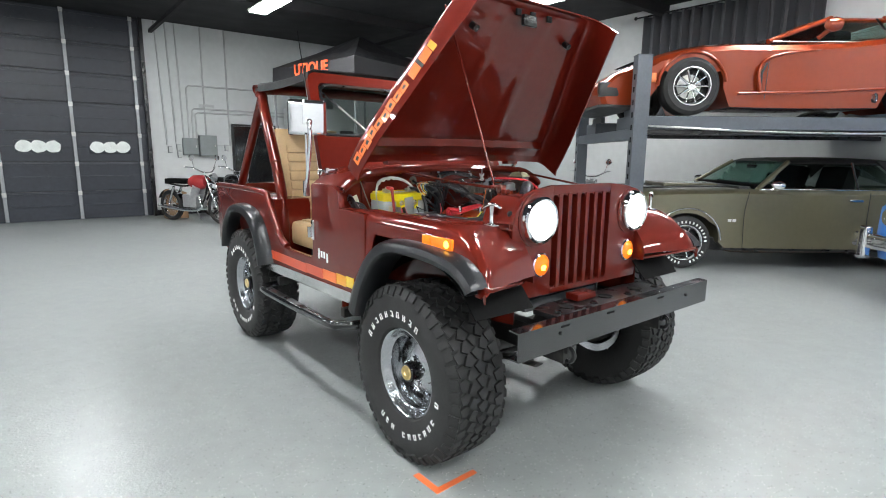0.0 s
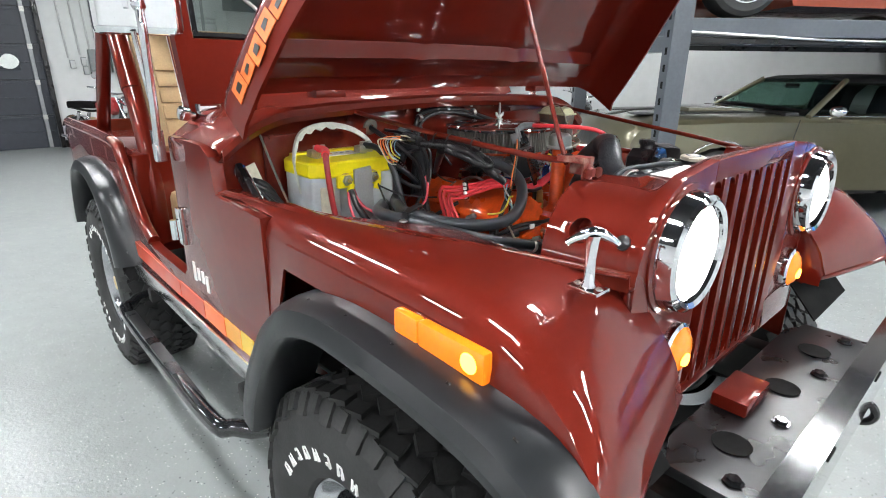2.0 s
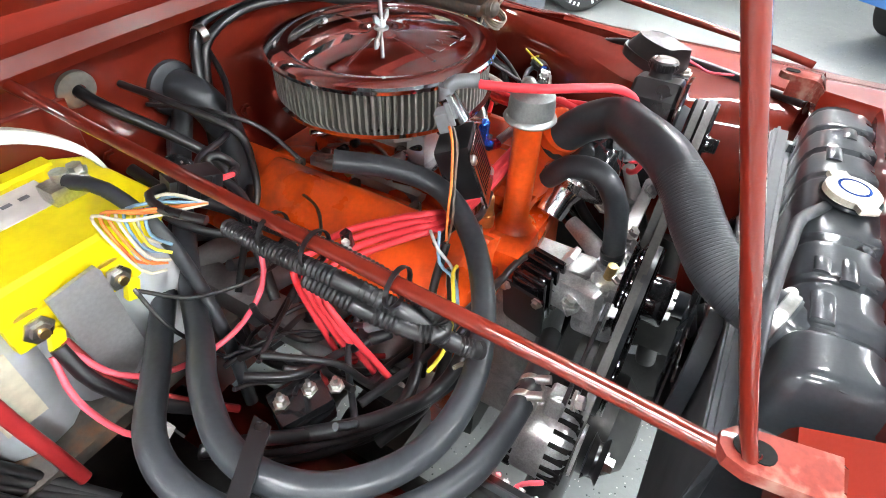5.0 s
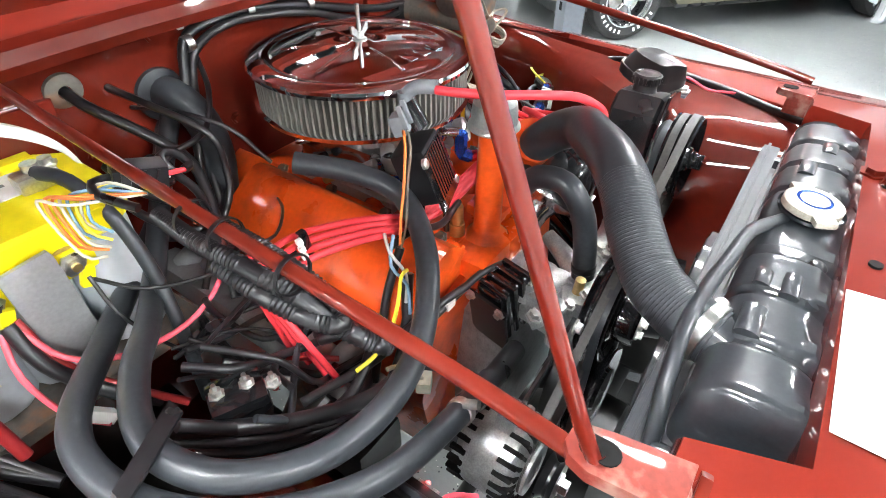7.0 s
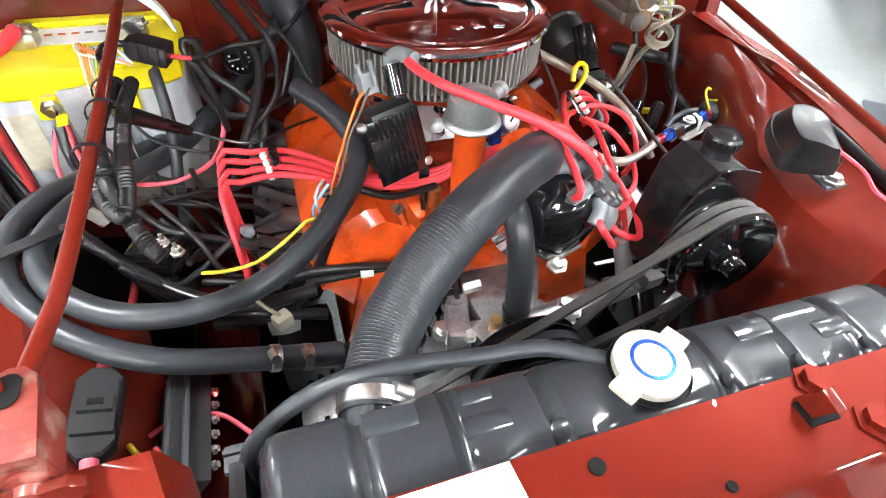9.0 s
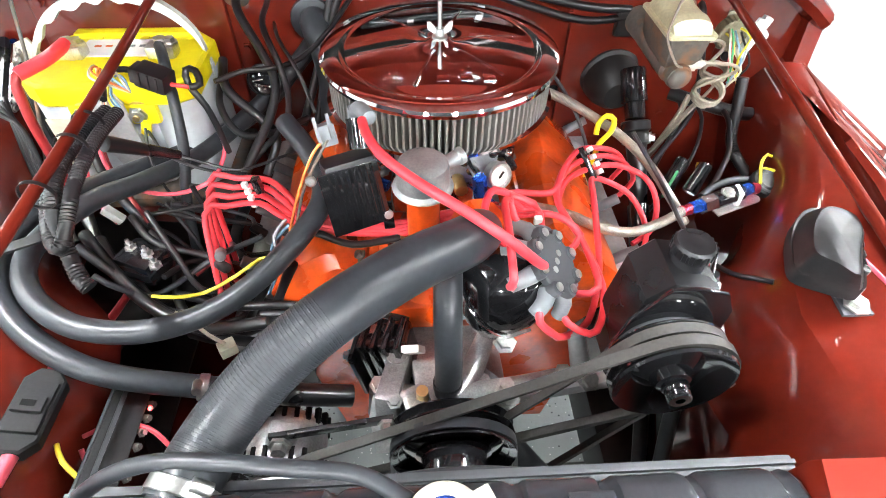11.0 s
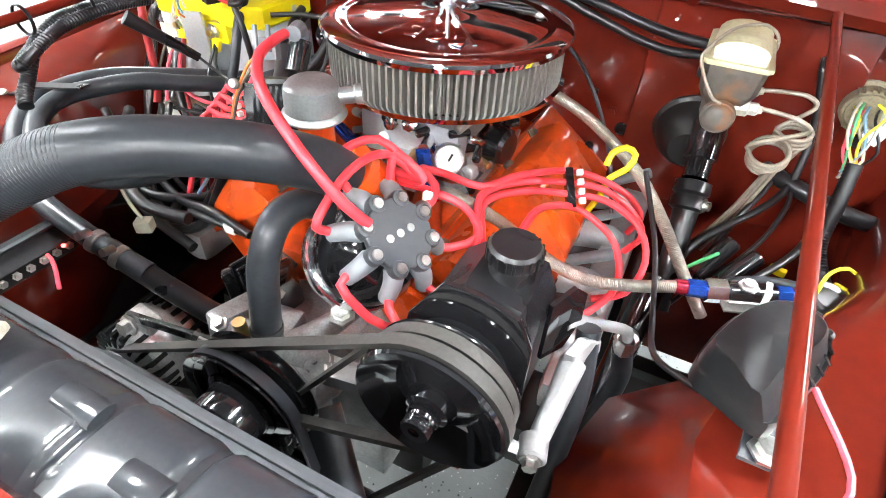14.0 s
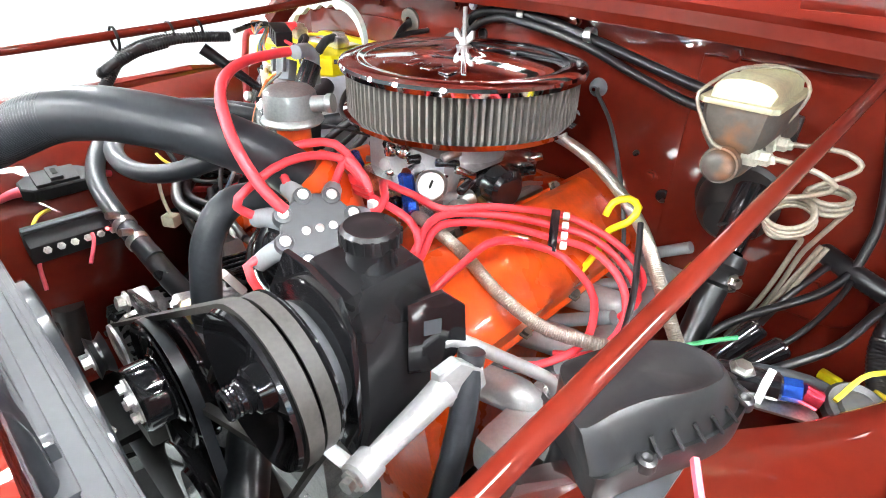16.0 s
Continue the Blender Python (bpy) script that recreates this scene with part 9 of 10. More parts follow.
def build_brakes_and_horn():
    # master cylinder
    x, yc = 0.415, 0.520
    mc = P_("master_cylinder", skin_bm([[V(x + a * sx, yc + b * sy, z) for a, b in ((-1, -0.8), (-0.8, -1), (0.8, -1), (1, -0.8), (1, 0.8), (0.8, 1), (-0.8, 1), (-1, 0.8))] for sx, sy, z in ((0.020, 0.040, 1.186), (0.026, 0.048, 1.196), (0.031, 0.054, 1.206), (0.0345, 0.057, 1.238))], closed=True, caps=True), M_RUST, label="rusty brake master cylinder with gold lid")
    lid = part("lid", prism_bm([(-0.037, -0.056), (-0.031, -0.062), (0.031, -0.062), (0.037, -0.056), (0.037, 0.056), (0.031, 0.062), (-0.031, 0.062), (-0.037, 0.056)], lambda a, b, d: V(x + a, yc + b, 1.238 + d), 0.006, 0.0025), M_ZINCGOLD, mc, "yellowish zinc lid")
    rows = []
    for k in range(13):
        v = -1 + 2 * k / 12
        h = 0.024 * (1 - abs(v) ** 6) ** 0.5 * (1.0 if abs(v) > 0.45 else 0.86)
        rows.append([V(x + 0.031 * math.cos(q) * (1 - 0.10 * abs(v) ** 8), yc + 0.056 * v, 1.243 + h * math.sin(q) ** 0.6) for q in (math.pi * j / 10 for j in range(11))])
    part("dome", skin_bm(rows, caps=True), M_ZINCGOLD, lid)
    part("bail_wire", tube_bm([(x - 0.002, yc - 0.060, 1.198), (x - 0.012, yc - 0.062, 1.202), (x - 0.026, yc - 0.0615, 1.220), (x - 0.0375, yc - 0.060, 1.240), (x - 0.036, yc - 0.052, 1.250), (x - 0.020, yc - 0.025, 1.2655), (x - 0.002, yc + 0.005, 1.2675), (x + 0.018, yc + 0.025, 1.2655), (x + 0.034, yc + 0.036, 1.254), (x + 0.0385, yc + 0.036, 1.240), (x + 0.034, yc + 0.030, 1.222), (x + 0.024, yc + 0.02, 1.20)], 0.0019, seg=8, step=0.008), M_LINE, mc)
    part("bore", lathe_bm((x, 0.458, 1.180), (0, 1, 0), [(0, 0.010), (0.002, 0.0185), (0.010, 0.0195), (0.013, 0.0165), (0.024, 0.0165), (0.030, 0.0215), (0.16, 0.022), (0.21, 0.024)], 26), M_RUST, mc)
    part("nose_plug", lathe_bm((x, 0.461, 1.180), (0, -1, 0), [(-0.006, 0.017), (0.002, 0.0165), (0.007, 0.013), (0.010, 0.006), (0.0105, 0)], 24), M_RUST, mc)
    part("flange", box_bm((x - 0.006, 0.668, 1.172), (0.064, 0.014, 0.044), 0.006), M_CHASSIS, mc)
    for y in (0.482, 0.543):
        part("port", lathe_bm((x + 0.014, y, 1.190), (1, 0, 0.06), [(0, 0.010), (0.014, 0.010), (0.016, 0.0075), (0.024, 0.0075), (0.026, 0.005), (0.030, 0.004)], 6), M_PRESSCAP, mc, "dull brass line fitting")
    # two brake lines, each wound into a flat coil
    def wound(start, centre, r, turns, tilt, end):
        ax = V(*tilt).normalized()
        _, u, w = frame_of(ax)
        pts = [V(*p) for p in start]
        n = int(turns * 12)
        for k in range(n + 1):
            q = 2 * math.pi * k / 12
            pts.append(V(*centre) + (u * math.cos(q) + w * math.sin(q)) * r + ax * (0.0062 * (turns / 2 - k / 12)))
        return pts + [V(*p) for p in end]
    P_("brake_line", tube_bm(wound([(x + 0.040, 0.482, 1.193), (0.472, 0.479, 1.194), (0.500, 0.476, 1.191), (0.511, 0.480, 1.178)], (0.486, 0.488, 1.139), 0.0215, 3.25, (-0.15, -0.55, 0.85), [(0.500, 0.512, 1.110), (0.497, 0.530, 1.085), (0.486, 0.552, 1.020), (0.472, 0.575, 0.960), (0.455, 0.60, 0.90)]), 0.0028, seg=8, step=0.005), M_LINE, label="coiled brake line")
    P_("brake_line", tube_bm(wound([(x + 0.040, 0.543, 1.193), (0.485, 0.545, 1.196), (0.508, 0.547, 1.195), (0.520, 0.549, 1.182)], (0.508, 0.530, 1.152), 0.019, 2.5, (-0.10, -0.25, 0.96), [(0.512, 0.535, 1.105), (0.503, 0.548, 1.075), (0.494, 0.565, 1.020), (0.480, 0.585, 0.960), (0.462, 0.61, 0.90)]), 0.0028, seg=8, step=0.005), M_LINE, label="coiled brake line")
    for k in range(2):
        P_("brake_pipe", tube_bm([(0.515 + 0.006 * k, 0.59, 1.075), (0.505 + 0.006 * k, 0.585, 1.035), (0.487 + 0.008 * k, 0.59, 0.965), (0.468 + 0.008 * k, 0.60, 0.90)], 0.0030, seg=8), M_LINE)
    # steering column boot, shaft and joint
    sc = P_("steering_boot", lathe_bm((0.398, 0.688, 1.060), (0.06, -1, -0.12), [(0, 0.060), (0.006, 0.060), (0.010, 0.054), (0.030, 0.050), (0.050, 0.040), (0.060, 0.031), (0.064, 0.028), (0.064, 0)], 36), M_CHASSIS, label="round black rubber steering column boot")
    part("shaft", lathe_bm((0.420, 0.640, 1.100), (0.06, -0.66, -0.75), [(0, 0), (0, 0.022), (0.004, 0.024), (0.060, 0.024), (0.062, 0.019), (0.090, 0.019)], 24), M_BLACK, sc)
    part("joint", lathe_bm((0.426, 0.578, 1.030), (0.06, -0.62, -0.78), [(0, 0.018), (0.002, 0.026), (0.018, 0.027), (0.022, 0.022), (0.028, 0.026), (0.042, 0.026), (0.046, 0.019), (0.08, 0.017), (0.20, 0.017)], 24), M_SATIN, sc)
    part("joint_bolt", bolt_bm((0.448, 0.548, 1.012), (0.9, -0.35, 0.2), 0.007, 0.010), M_STEEL, sc)
    # throttle cable from its firewall grommet
    tc = P_("throttle_cable", tube_bm([(0.155, 0.685, 1.172), (0.17, 0.655, 1.170), (0.225, 0.60, 1.150), (0.275, 0.55, 1.105), (0.310, 0.52, 1.045), (0.330, 0.50, 0.985)], 0.0030, seg=8), M_SHROUD, label="thin grey cable from a firewall grommet")
    part("grommet", lathe_bm((0.152, 0.690, 1.171), (0.1, -1, 0), [(0, 0.015), (0.005, 0.014), (0.009, 0.010), (0.020, 0.006), (0.020, 0.003)], 22), M_BOOT, tc, "grey rubber grommet")
    # wiring block by the cowl on the driver's side
    wc = V(*(0.600, 0.668, 1.150))
    wb = P_("wiring_block", lathe_bm(wc + V(0, 0.022, 0), (0, -1, 0), [(0, 0.036), (0.006, 0.036), (0.008, 0.031), (0.030, 0.030), (0.032, 0.027), (0.028, 0.024), (0.028, 0)], 32), M_WORNPL, label="round beige bulkhead connector with coloured wires")
    for k in range(14):
        a = math.pi * k / 13 - 0.9
        part("rib", box_bm(wc + V(0.031 * math.cos(a), -0.002, 0.031 * math.sin(a)), (0.004, 0.020, 0.004), 0.001), M_WORNPL, wb)
    bk = part("bracket", box_bm(V(*(0.633, 0.655, 1.150)), (0.016, 0.012, 0.078), 0.003, Matrix.Rotation(radians(20), 3, "Y")), M_WHITEPL, wb, "white plastic bracket")
    for dz in (-0.026, 0.026):
        part("ear", box_bm(V(*(0.631, 0.650, 1.152)) + V(dz * 0.36 - 0.008, 0, dz), (0.018, 0.008, 0.014), 0.003, Matrix.Rotation(radians(20), 3, "Y")), M_WHITEPL, bk)
    part("bracket_screw", lathe_bm(V(*(0.644, 0.650, 1.156)), (0, -1, 0), [(0, 0.010), (0.006, 0.009), (0.008, 0.004), (0.008, 0)], 14), M_WHITEPL, bk)
    fc = P_("firewall_cable", tube_bm([(0.531, 0.700, 1.198), (0.527, 0.665, 1.197), (0.546, 0.655, 1.133), (0.555, 0.640, 1.074), (0.539, 0.600, 1.021), (0.452, 0.52, 0.95), (0.43, 0.46, 0.84)], 0.0055, seg=10), M_LOOM, label="black cable through a firewall grommet")
    part("grommet", lathe_bm(V(*(0.528, 0.690, 1.203)), (0, -1, 0), [(0, 0.018), (0.005, 0.017), (0.008, 0.012), (0.008, 0.005)], 24), M_SATIN, fc)
    wt = P_("wiring_trunk", tube_bm([(0.515, 0.655, 1.040), (0.545, 0.630, 1.040), (0.585, 0.610, 1.036), (0.630, 0.60, 1.028), (0.687, 0.620, 1.010)], 0.0125, seg=14, rib=0.0005, pitch=0.006), M_LOOM, label="thick taped black wiring trunk")
    for r, pts in ((0.0045, [(0.53, 0.640, 1.035), (0.520, 0.60, 1.03), (0.50, 0.57, 0.99), (0.485, 0.56, 0.93), (0.48, 0.55, 0.86)]),
                   (0.0035, [(0.555, 0.618, 1.035), (0.553, 0.58, 1.03), (0.54, 0.54, 1.00), (0.515, 0.51, 0.96), (0.48, 0.49, 0.92), (0.45, 0.48, 0.86)]),
                   (0.0050, [(0.60, 0.600, 1.035), (0.588, 0.55, 1.040), (0.570, 0.49, 1.020), (0.535, 0.44, 1.000), (0.500, 0.40, 0.985)])):
        part("branch", tube_bm(pts, r, seg=8), M_LOOM, wt)
    P_("wire", tube_bm([(0.50, 0.50, 0.985), (0.47, 0.46, 0.985), (0.44, 0.42, 0.98)], 0.0028, seg=6), M_GWIRE)
    for p, q in (((0.470, 0.470, 0.945), (0.500, 0.500, 1.000)), ((0.500, 0.445, 0.965), (0.530, 0.475, 1.005))):
        P_("connector", cyl_bm(p, q, 0.014, 0.012, seg=16, bevel=0.003), M_BLACK)
    rng = random.Random(5)
    for k in range(9):
        mt = (M_YWIRE, M_CREAM, M_GWIRE, M_PINK, M_BWIRE, M_CREAM, M_YWIRE, M_LOOM, M_CONDUIT)[k]
        a0 = wc + V(-0.016 + 0.004 * k, -0.006, rng.uniform(-0.012, 0.014))
        P_("wire", tube_bm([a0, a0 + V(rng.uniform(-0.008, 0.012), -0.025, -0.006), a0 + V(rng.uniform(-0.016, 0.016), -0.04, -0.04), wc + V(rng.uniform(-0.004, 0.020), -0.045, -0.075 + rng.uniform(-0.01, 0.01))], 0.0020, seg=6, step=0.012), mt)
    P_("wire_loom", tube_bm([(0.60, 0.585, 1.11), (0.602, 0.565, 1.06), (0.605, 0.54, 1.0), (0.63, 0.48, 0.965), (0.66, 0.40, 0.96)], 0.010, seg=10, rib=0.0006, pitch=0.0048), M_LOOM, label="corrugated black wire loom")
    P_("wire", tube_bm([(0.66, 0.42, 0.99), (0.63, 0.46, 1.03), (0.60, 0.44, 1.035), (0.585, 0.40, 1.02)], 0.0025, seg=6), M_YWIRE)
    P_("wire", tube_bm([(0.61, 0.44, 1.02), (0.63, 0.41, 1.03), (0.655, 0.38, 1.01)], 0.0025, seg=6), M_YWIRE)
    P_("wire_loom", tube_bm([(0.66, 0.36, 1.06), (0.625, 0.22, 1.098), (0.585, 0.05, 1.098), (0.54, -0.06, 1.095), (0.50, -0.12, 1.10)], 0.008, seg=10), M_LOOM)
    # horn on the apron: raised snail top over a ribbed rim
    top = [(0.452, 0.119, 1.160), (0.466, 0.104, 1.160), (0.482, 0.089, 1.157), (0.492, 0.110, 1.162), (0.502, 0.128, 1.165), (0.514, 0.144, 1.166), (0.521, 0.161, 1.165), (0.522, 0.176, 1.163), (0.510, 0.186, 1.163), (0.492, 0.182, 1.164), (0.472, 0.162, 1.163), (0.458, 0.138, 1.161)]
    rim = [(0.450, 0.124, 1.122), (0.474, 0.105, 1.124), (0.499, 0.086, 1.132), (0.512, 0.105, 1.137), (0.523, 0.126, 1.139), (0.533, 0.149, 1.139), (0.539, 0.172, 1.139), (0.537, 0.199, 1.138), (0.522, 0.212, 1.137), (0.497, 0.211, 1.136), (0.470, 0.184, 1.132), (0.454, 0.150, 1.126)]
    ids = [i / 4 for i in range(48)]
    def ring(t, k, lift):
        i = int(k) % 12
        f = k - int(k)
        pa, pb, pc, pd = [V(*rim[(i + j) % 12]).lerp(V(*top[(i + j) % 12]), t) for j in (-1, 0, 1, 2)]
        p = 0.5 * (2 * pb + (pc - pa) * f + (2 * pa - 5 * pb + 4 * pc - pd) * f * f + (3 * pb - pa - 3 * pc + pd) * f ** 3)
        return p + V(0, 0, lift)
    mid = V(0.488, 0.142, 1.1655)
    rows = [[ring(0.0, k, -0.016) for k in ids], [ring(0.0, k, -0.001) for k in ids], [ring(0.05, k, 0.001) for k in ids], [ring(0.22, k, -0.005) for k in ids], [ring(0.30, k, -0.003) for k in ids],
            [ring(0.55, k, 0.000) for k in ids], [ring(0.80, k, 0.003) for k in ids], [ring(0.94, k, 0.002) for k in ids], [ring(1.0, k, 0.0) for k in ids], [ring(1.0, k, 0.0).lerp(mid, 0.10) for k in ids], [ring(1.0, k, 0.0).lerp(mid, 0.5) for k in ids], [ring(1.0, k, 0.0).lerp(mid, 0.97) for k in ids]]
    hn = P_("horn", skin_bm(rows, closed=True, caps=True), M_HORN, label="black snail-shaped horn")
    # dark sheet for the shade inside the horn's mouth
    part("mouth", skin_bm([[V(0.4520, 0.1225, 1.156), V(0.4535, 0.1220, 1.128)], [V(0.4815, 0.0905, 1.153), V(0.4940, 0.0890, 1.128)]], thick=0.002), M_TRIMSHADE, hn, smooth=False)
    for k in (3.6, 4.2, 4.8, 5.4, 6.0, 6.6, 7.2, 7.8):
        part("rim_rib", tube_bm([ring(0.02, k, 0.001), ring(0.24, k, 0.0005), ring(0.42, k, 0.0)], 0.0013, seg=6, step=0.004), M_HORN, hn)
    for k in (3.3, 6.9):
        part("lug", lathe_bm(ring(0.14, k, -0.006), (0.1, -0.1, 1), [(0, 0.0065), (0.006, 0.0055), (0.007, 0.003), (0.004, 0.0)], 14), M_HORN, hn)
    part("bracket", prism_bm([(-0.016, 0.0), (0.016, 0.0), (0.014, -0.07), (0.018, -0.10), (-0.018, -0.10), (-0.014, -0.07)], lambda a, b, d: V(0.510 + a, 0.178 + b, 1.096 + d + 0.012 * max(0, 1 + b / 0.06)), 0.004), M_SHROUD, hn)
    part("bracket_bolt", bolt_bm((0.511, 0.089, 1.102), (0, 0, 1), 0.010, 0.009), M_STEEL, hn)
    P_("wire", tube_bm([(0.53, 0.14, 1.13), (0.56, 0.09, 1.11), (0.552, 0.05, 1.10), (0.565, 0.0, 1.10), (0.555, -0.05, 1.098)], 0.0028, seg=6), M_PINK)


build_air_cleaner()
build_carburettor()
build_block()
for side in (-1, 1):
    valve_cover(side)
build_accessories()
build_ignition(build_distributor())
build_hoses()
build_radiator()
build_stays()
build_battery()
build_harness()
build_brakes_and_horn()

# the other cars, side by side at an angle, and the lift
CAR_TURN = -40.0


def car_wheel(parent, u, v, z, r, width, face, spokes, rim_mat, white):
    """A wheel whose outer face looks towards face * y."""
    y0 = v
    s = face
    prof = [(0.02, r * 0.60), (0.0, r * 0.66), (-0.006, r * 0.85), (0.02, r * 0.97), (0.05, r), (width - 0.05, r), (width - 0.02, r * 0.97), (width, r * 0.85), (width - 0.02, r * 0.6)]
    w = part("wheel", lathe_bm((u, y0, z), (0, -s, 0), prof, 40), M_TYRE, parent)
    part("rim", lathe_bm((u, y0, z), (0, -s, 0), [(0.02, r * 0.60), (-0.004, r * 0.66), (-0.004, r * 0.63), (0.012, r * 0.615), (0.05, r * 0.60)], 40), rim_mat, w)
    part("barrel", lathe_bm((u, y0, z), (0, -s, 0), [(0.05, r * 0.60), (0.11, r * 0.56), (0.11, 0)], 40), M_SATIN, w)
    part("brake_disc", lathe_bm((u, y0 - s * 0.10, z), (0, s, 0), [(0, 0.02), (0, r * 0.42), (0.012, r * 0.42), (0.012, 0.02)], 32), M_STEEL, w)
    for k in range(spokes):
        a = 2 * math.pi * k / spokes
        d = V(math.cos(a), 0, math.sin(a))
        q = V(-math.sin(a), 0, math.cos(a)) * (r * 0.035)
        part("spoke", cyl_bm(V(u, y0 - s * 0.03, z) + d * r * 0.10, V(u, y0 - s * 0.012, z) + d * r * 0.58, r * 0.05, r * 0.032, seg=8), rim_mat, w)
    part("hub", lathe_bm((u, y0 - s * 0.035, z), (0, s, 0), [(0, r * 0.16), (0.02, r * 0.14), (0.025, 0)], 20), rim_mat, w)
    if white:
        for k in range(34):
            if k in (9, 10, 16, 17, 26, 27):
                continue
            a = 2 * math.pi * k / 34
            m = Matrix.Rotation(a, 3, "Y")
            part("letter_bar", box_bm(V(u, y0 + s * 0.006, z) + m @ V(0, 0, r * 0.77), (0.018, 0.004, 0.03), 0.0, m), M_LETTER, w, smooth=False)
    return w


def arch(cu, cz, r, a0=180, a1=0, n=12):
    return [(cu + r * math.cos(radians(a0 + (a1 - a0) * i / n)), cz + r * math.sin(radians(a0 + (a1 - a0) * i / n))) for i in range(n + 1)]


def car_body(parent, profile, width, mat, bevel, v0=0.0, tuck=0.0):
    """A body from its side profile, with rounded shoulders."""
    bm = bmesh.new()
    n = len(profile)
    lay = [(0.0, 0.05), (0.02, 0.02), (0.07, 0.0), (0.5, -0.012), (0.93, 0.0), (0.98, 0.02), (1.0, 0.05)]
    cu = sum(p[0] for p in profile) / n
    zt = max(p[1] for p in profile)
    rings = []
    for t, inset in lay:
        ring = []
        for a, b in profile:
            k = inset * bevel / 0.05
            zz = b - (k if b > 0.6 * zt else 0)
            aa = a + (k if a < cu - 1.7 else (-k if a > cu + 1.7 else 0))
            ring.append(bm.verts.new((aa, v0 + width * t + (tuck * (1 - b / zt) * (1 if t < 0.5 else -1)), zz)))
        rings.append(ring)
    for A, B in zip(rings, rings[1:]):
        for i in range(n):
            j = (i + 1) % n
            bm.faces.new((A[i], A[j], B[j], B[i]))
    bm.faces.new(list(reversed(rings[0])))
    bm.faces.new(rings[-1])
    bmesh.ops.recalc_face_normals(bm, faces=bm.faces)
    return part("body", bm, mat, parent, angle=0.5)


def quad_plate(pts, t=0.012):
    """A flat plate of thickness t on a ring of corners."""
    bm = bmesh.new()
    P = [Vector(p) for p in pts]
    nrm = (P[1] - P[0]).cross(P[2] - P[0]).normalized() * t
    a = [bm.verts.new(p) for p in P]
    b = [bm.verts.new(p + nrm) for p in P]
    bm.faces.new(a)
    bm.faces.new(list(reversed(b)))
    for i in range(len(P)):
        j = (i + 1) % len(P)
        bm.faces.new((a[j], a[i], b[i], b[j]))
    bmesh.ops.recalc_face_normals(bm, faces=bm.faces)
    return bm


def greenhouse(parent, base, roof, width, inset, mat_roof, mat_pillar, belt_z, roof_z, v0=0.0):
    """Roof, pillars and glass. base: u of windshield foot, door post, rear post, rear glass foot; roof: their tops."""
    b0, b1, b2, b3 = base
    r0, r1, r2, r3 = roof
    vi0, vi1 = v0 + inset, v0 + width - inset
    vb0, vb1 = v0 + 0.06, v0 + width - 0.06
    rows = []
    for k in range(9):
        t = k / 8
        u = r0 + (r3 - r0) * t
        crown = 0.03 * math.sin(math.pi * (0.15 + 0.7 * t))
        rows.append([V(u, vi0 - 0.03, roof_z - 0.03), V(u, vi0, roof_z - 0.005)] + [V(u, vi0 + (vi1 - vi0) * i / 6, roof_z + crown + 0.02 * math.sin(math.pi * i / 6)) for i in range(1, 6)] + [V(u, vi1, roof_z - 0.005), V(u, vi1 + 0.03, roof_z - 0.03)])
    rf = part("roof", skin_bm(rows, thick=0.03), mat_roof, parent)
    for va, vb in ((vb0, vi0 - 0.02), (vb1, vi1 + 0.02)):
        part("pillar", tube_bm([(b0, va, belt_z), (r0, vb, roof_z - 0.01)], 0.028, seg=8), mat_pillar, parent)
        part("post", tube_bm([(b2, va, belt_z), (r2, vb, roof_z - 0.02)], 0.014, seg=8), M_CHROME, parent)
        part("sail", quad_plate([(b3 - 0.55, va, belt_z), (b3, va, belt_z), (r3, vb, roof_z), (r3 - 0.22, vb, roof_z)], 0.02), mat_roof, parent, smooth=False)
        g = part("side_glass", quad_plate([(b0 + 0.06, va, belt_z), (b2 - 0.02, va, belt_z), (r2 - 0.02, vb, roof_z - 0.03), (r0 + 0.04, vb, roof_z - 0.03)], 0.005), M_DARKGLASS, parent, smooth=False)
        g.visible_shadow = False
        g = part("quarter_glass", quad_plate([(b2 + 0.02, va, belt_z), (b3 - 0.56, va, belt_z), (r3 - 0.24, vb, roof_z - 0.03), (r2 + 0.02, vb, roof_z - 0.03)], 0.005), M_DARKGLASS, parent, smooth=False)
        g.visible_shadow = False
        part("window_trim", tube_bm([(b0, va, belt_z + 0.005), (b3, va, belt_z + 0.005)], 0.010, seg=8, step=0.3), M_CHROME, parent)
    g = part("windshield", quad_plate([(b0, vb0 + 0.03, belt_z), (b0, vb1 - 0.03, belt_z), (r0, vi1, roof_z - 0.01), (r0, vi0, roof_z - 0.01)], 0.006), M_GREENGLASS, parent, smooth=False)
    g.visible_shadow = False
    g = part("rear_glass", quad_plate([(b3, vb0 + 0.05, belt_z), (b3, vb1 - 0.05, belt_z), (r3, vi1, roof_z - 0.01), (r3, vi0, roof_z - 0.01)], 0.006), M_DARKGLASS, parent, smooth=False)
    g.visible_shadow = False
    return rf


M_GREENGLASS = glass_material("green_tinted_glass", (0.72, 0.93, 0.86), clear=0.92)


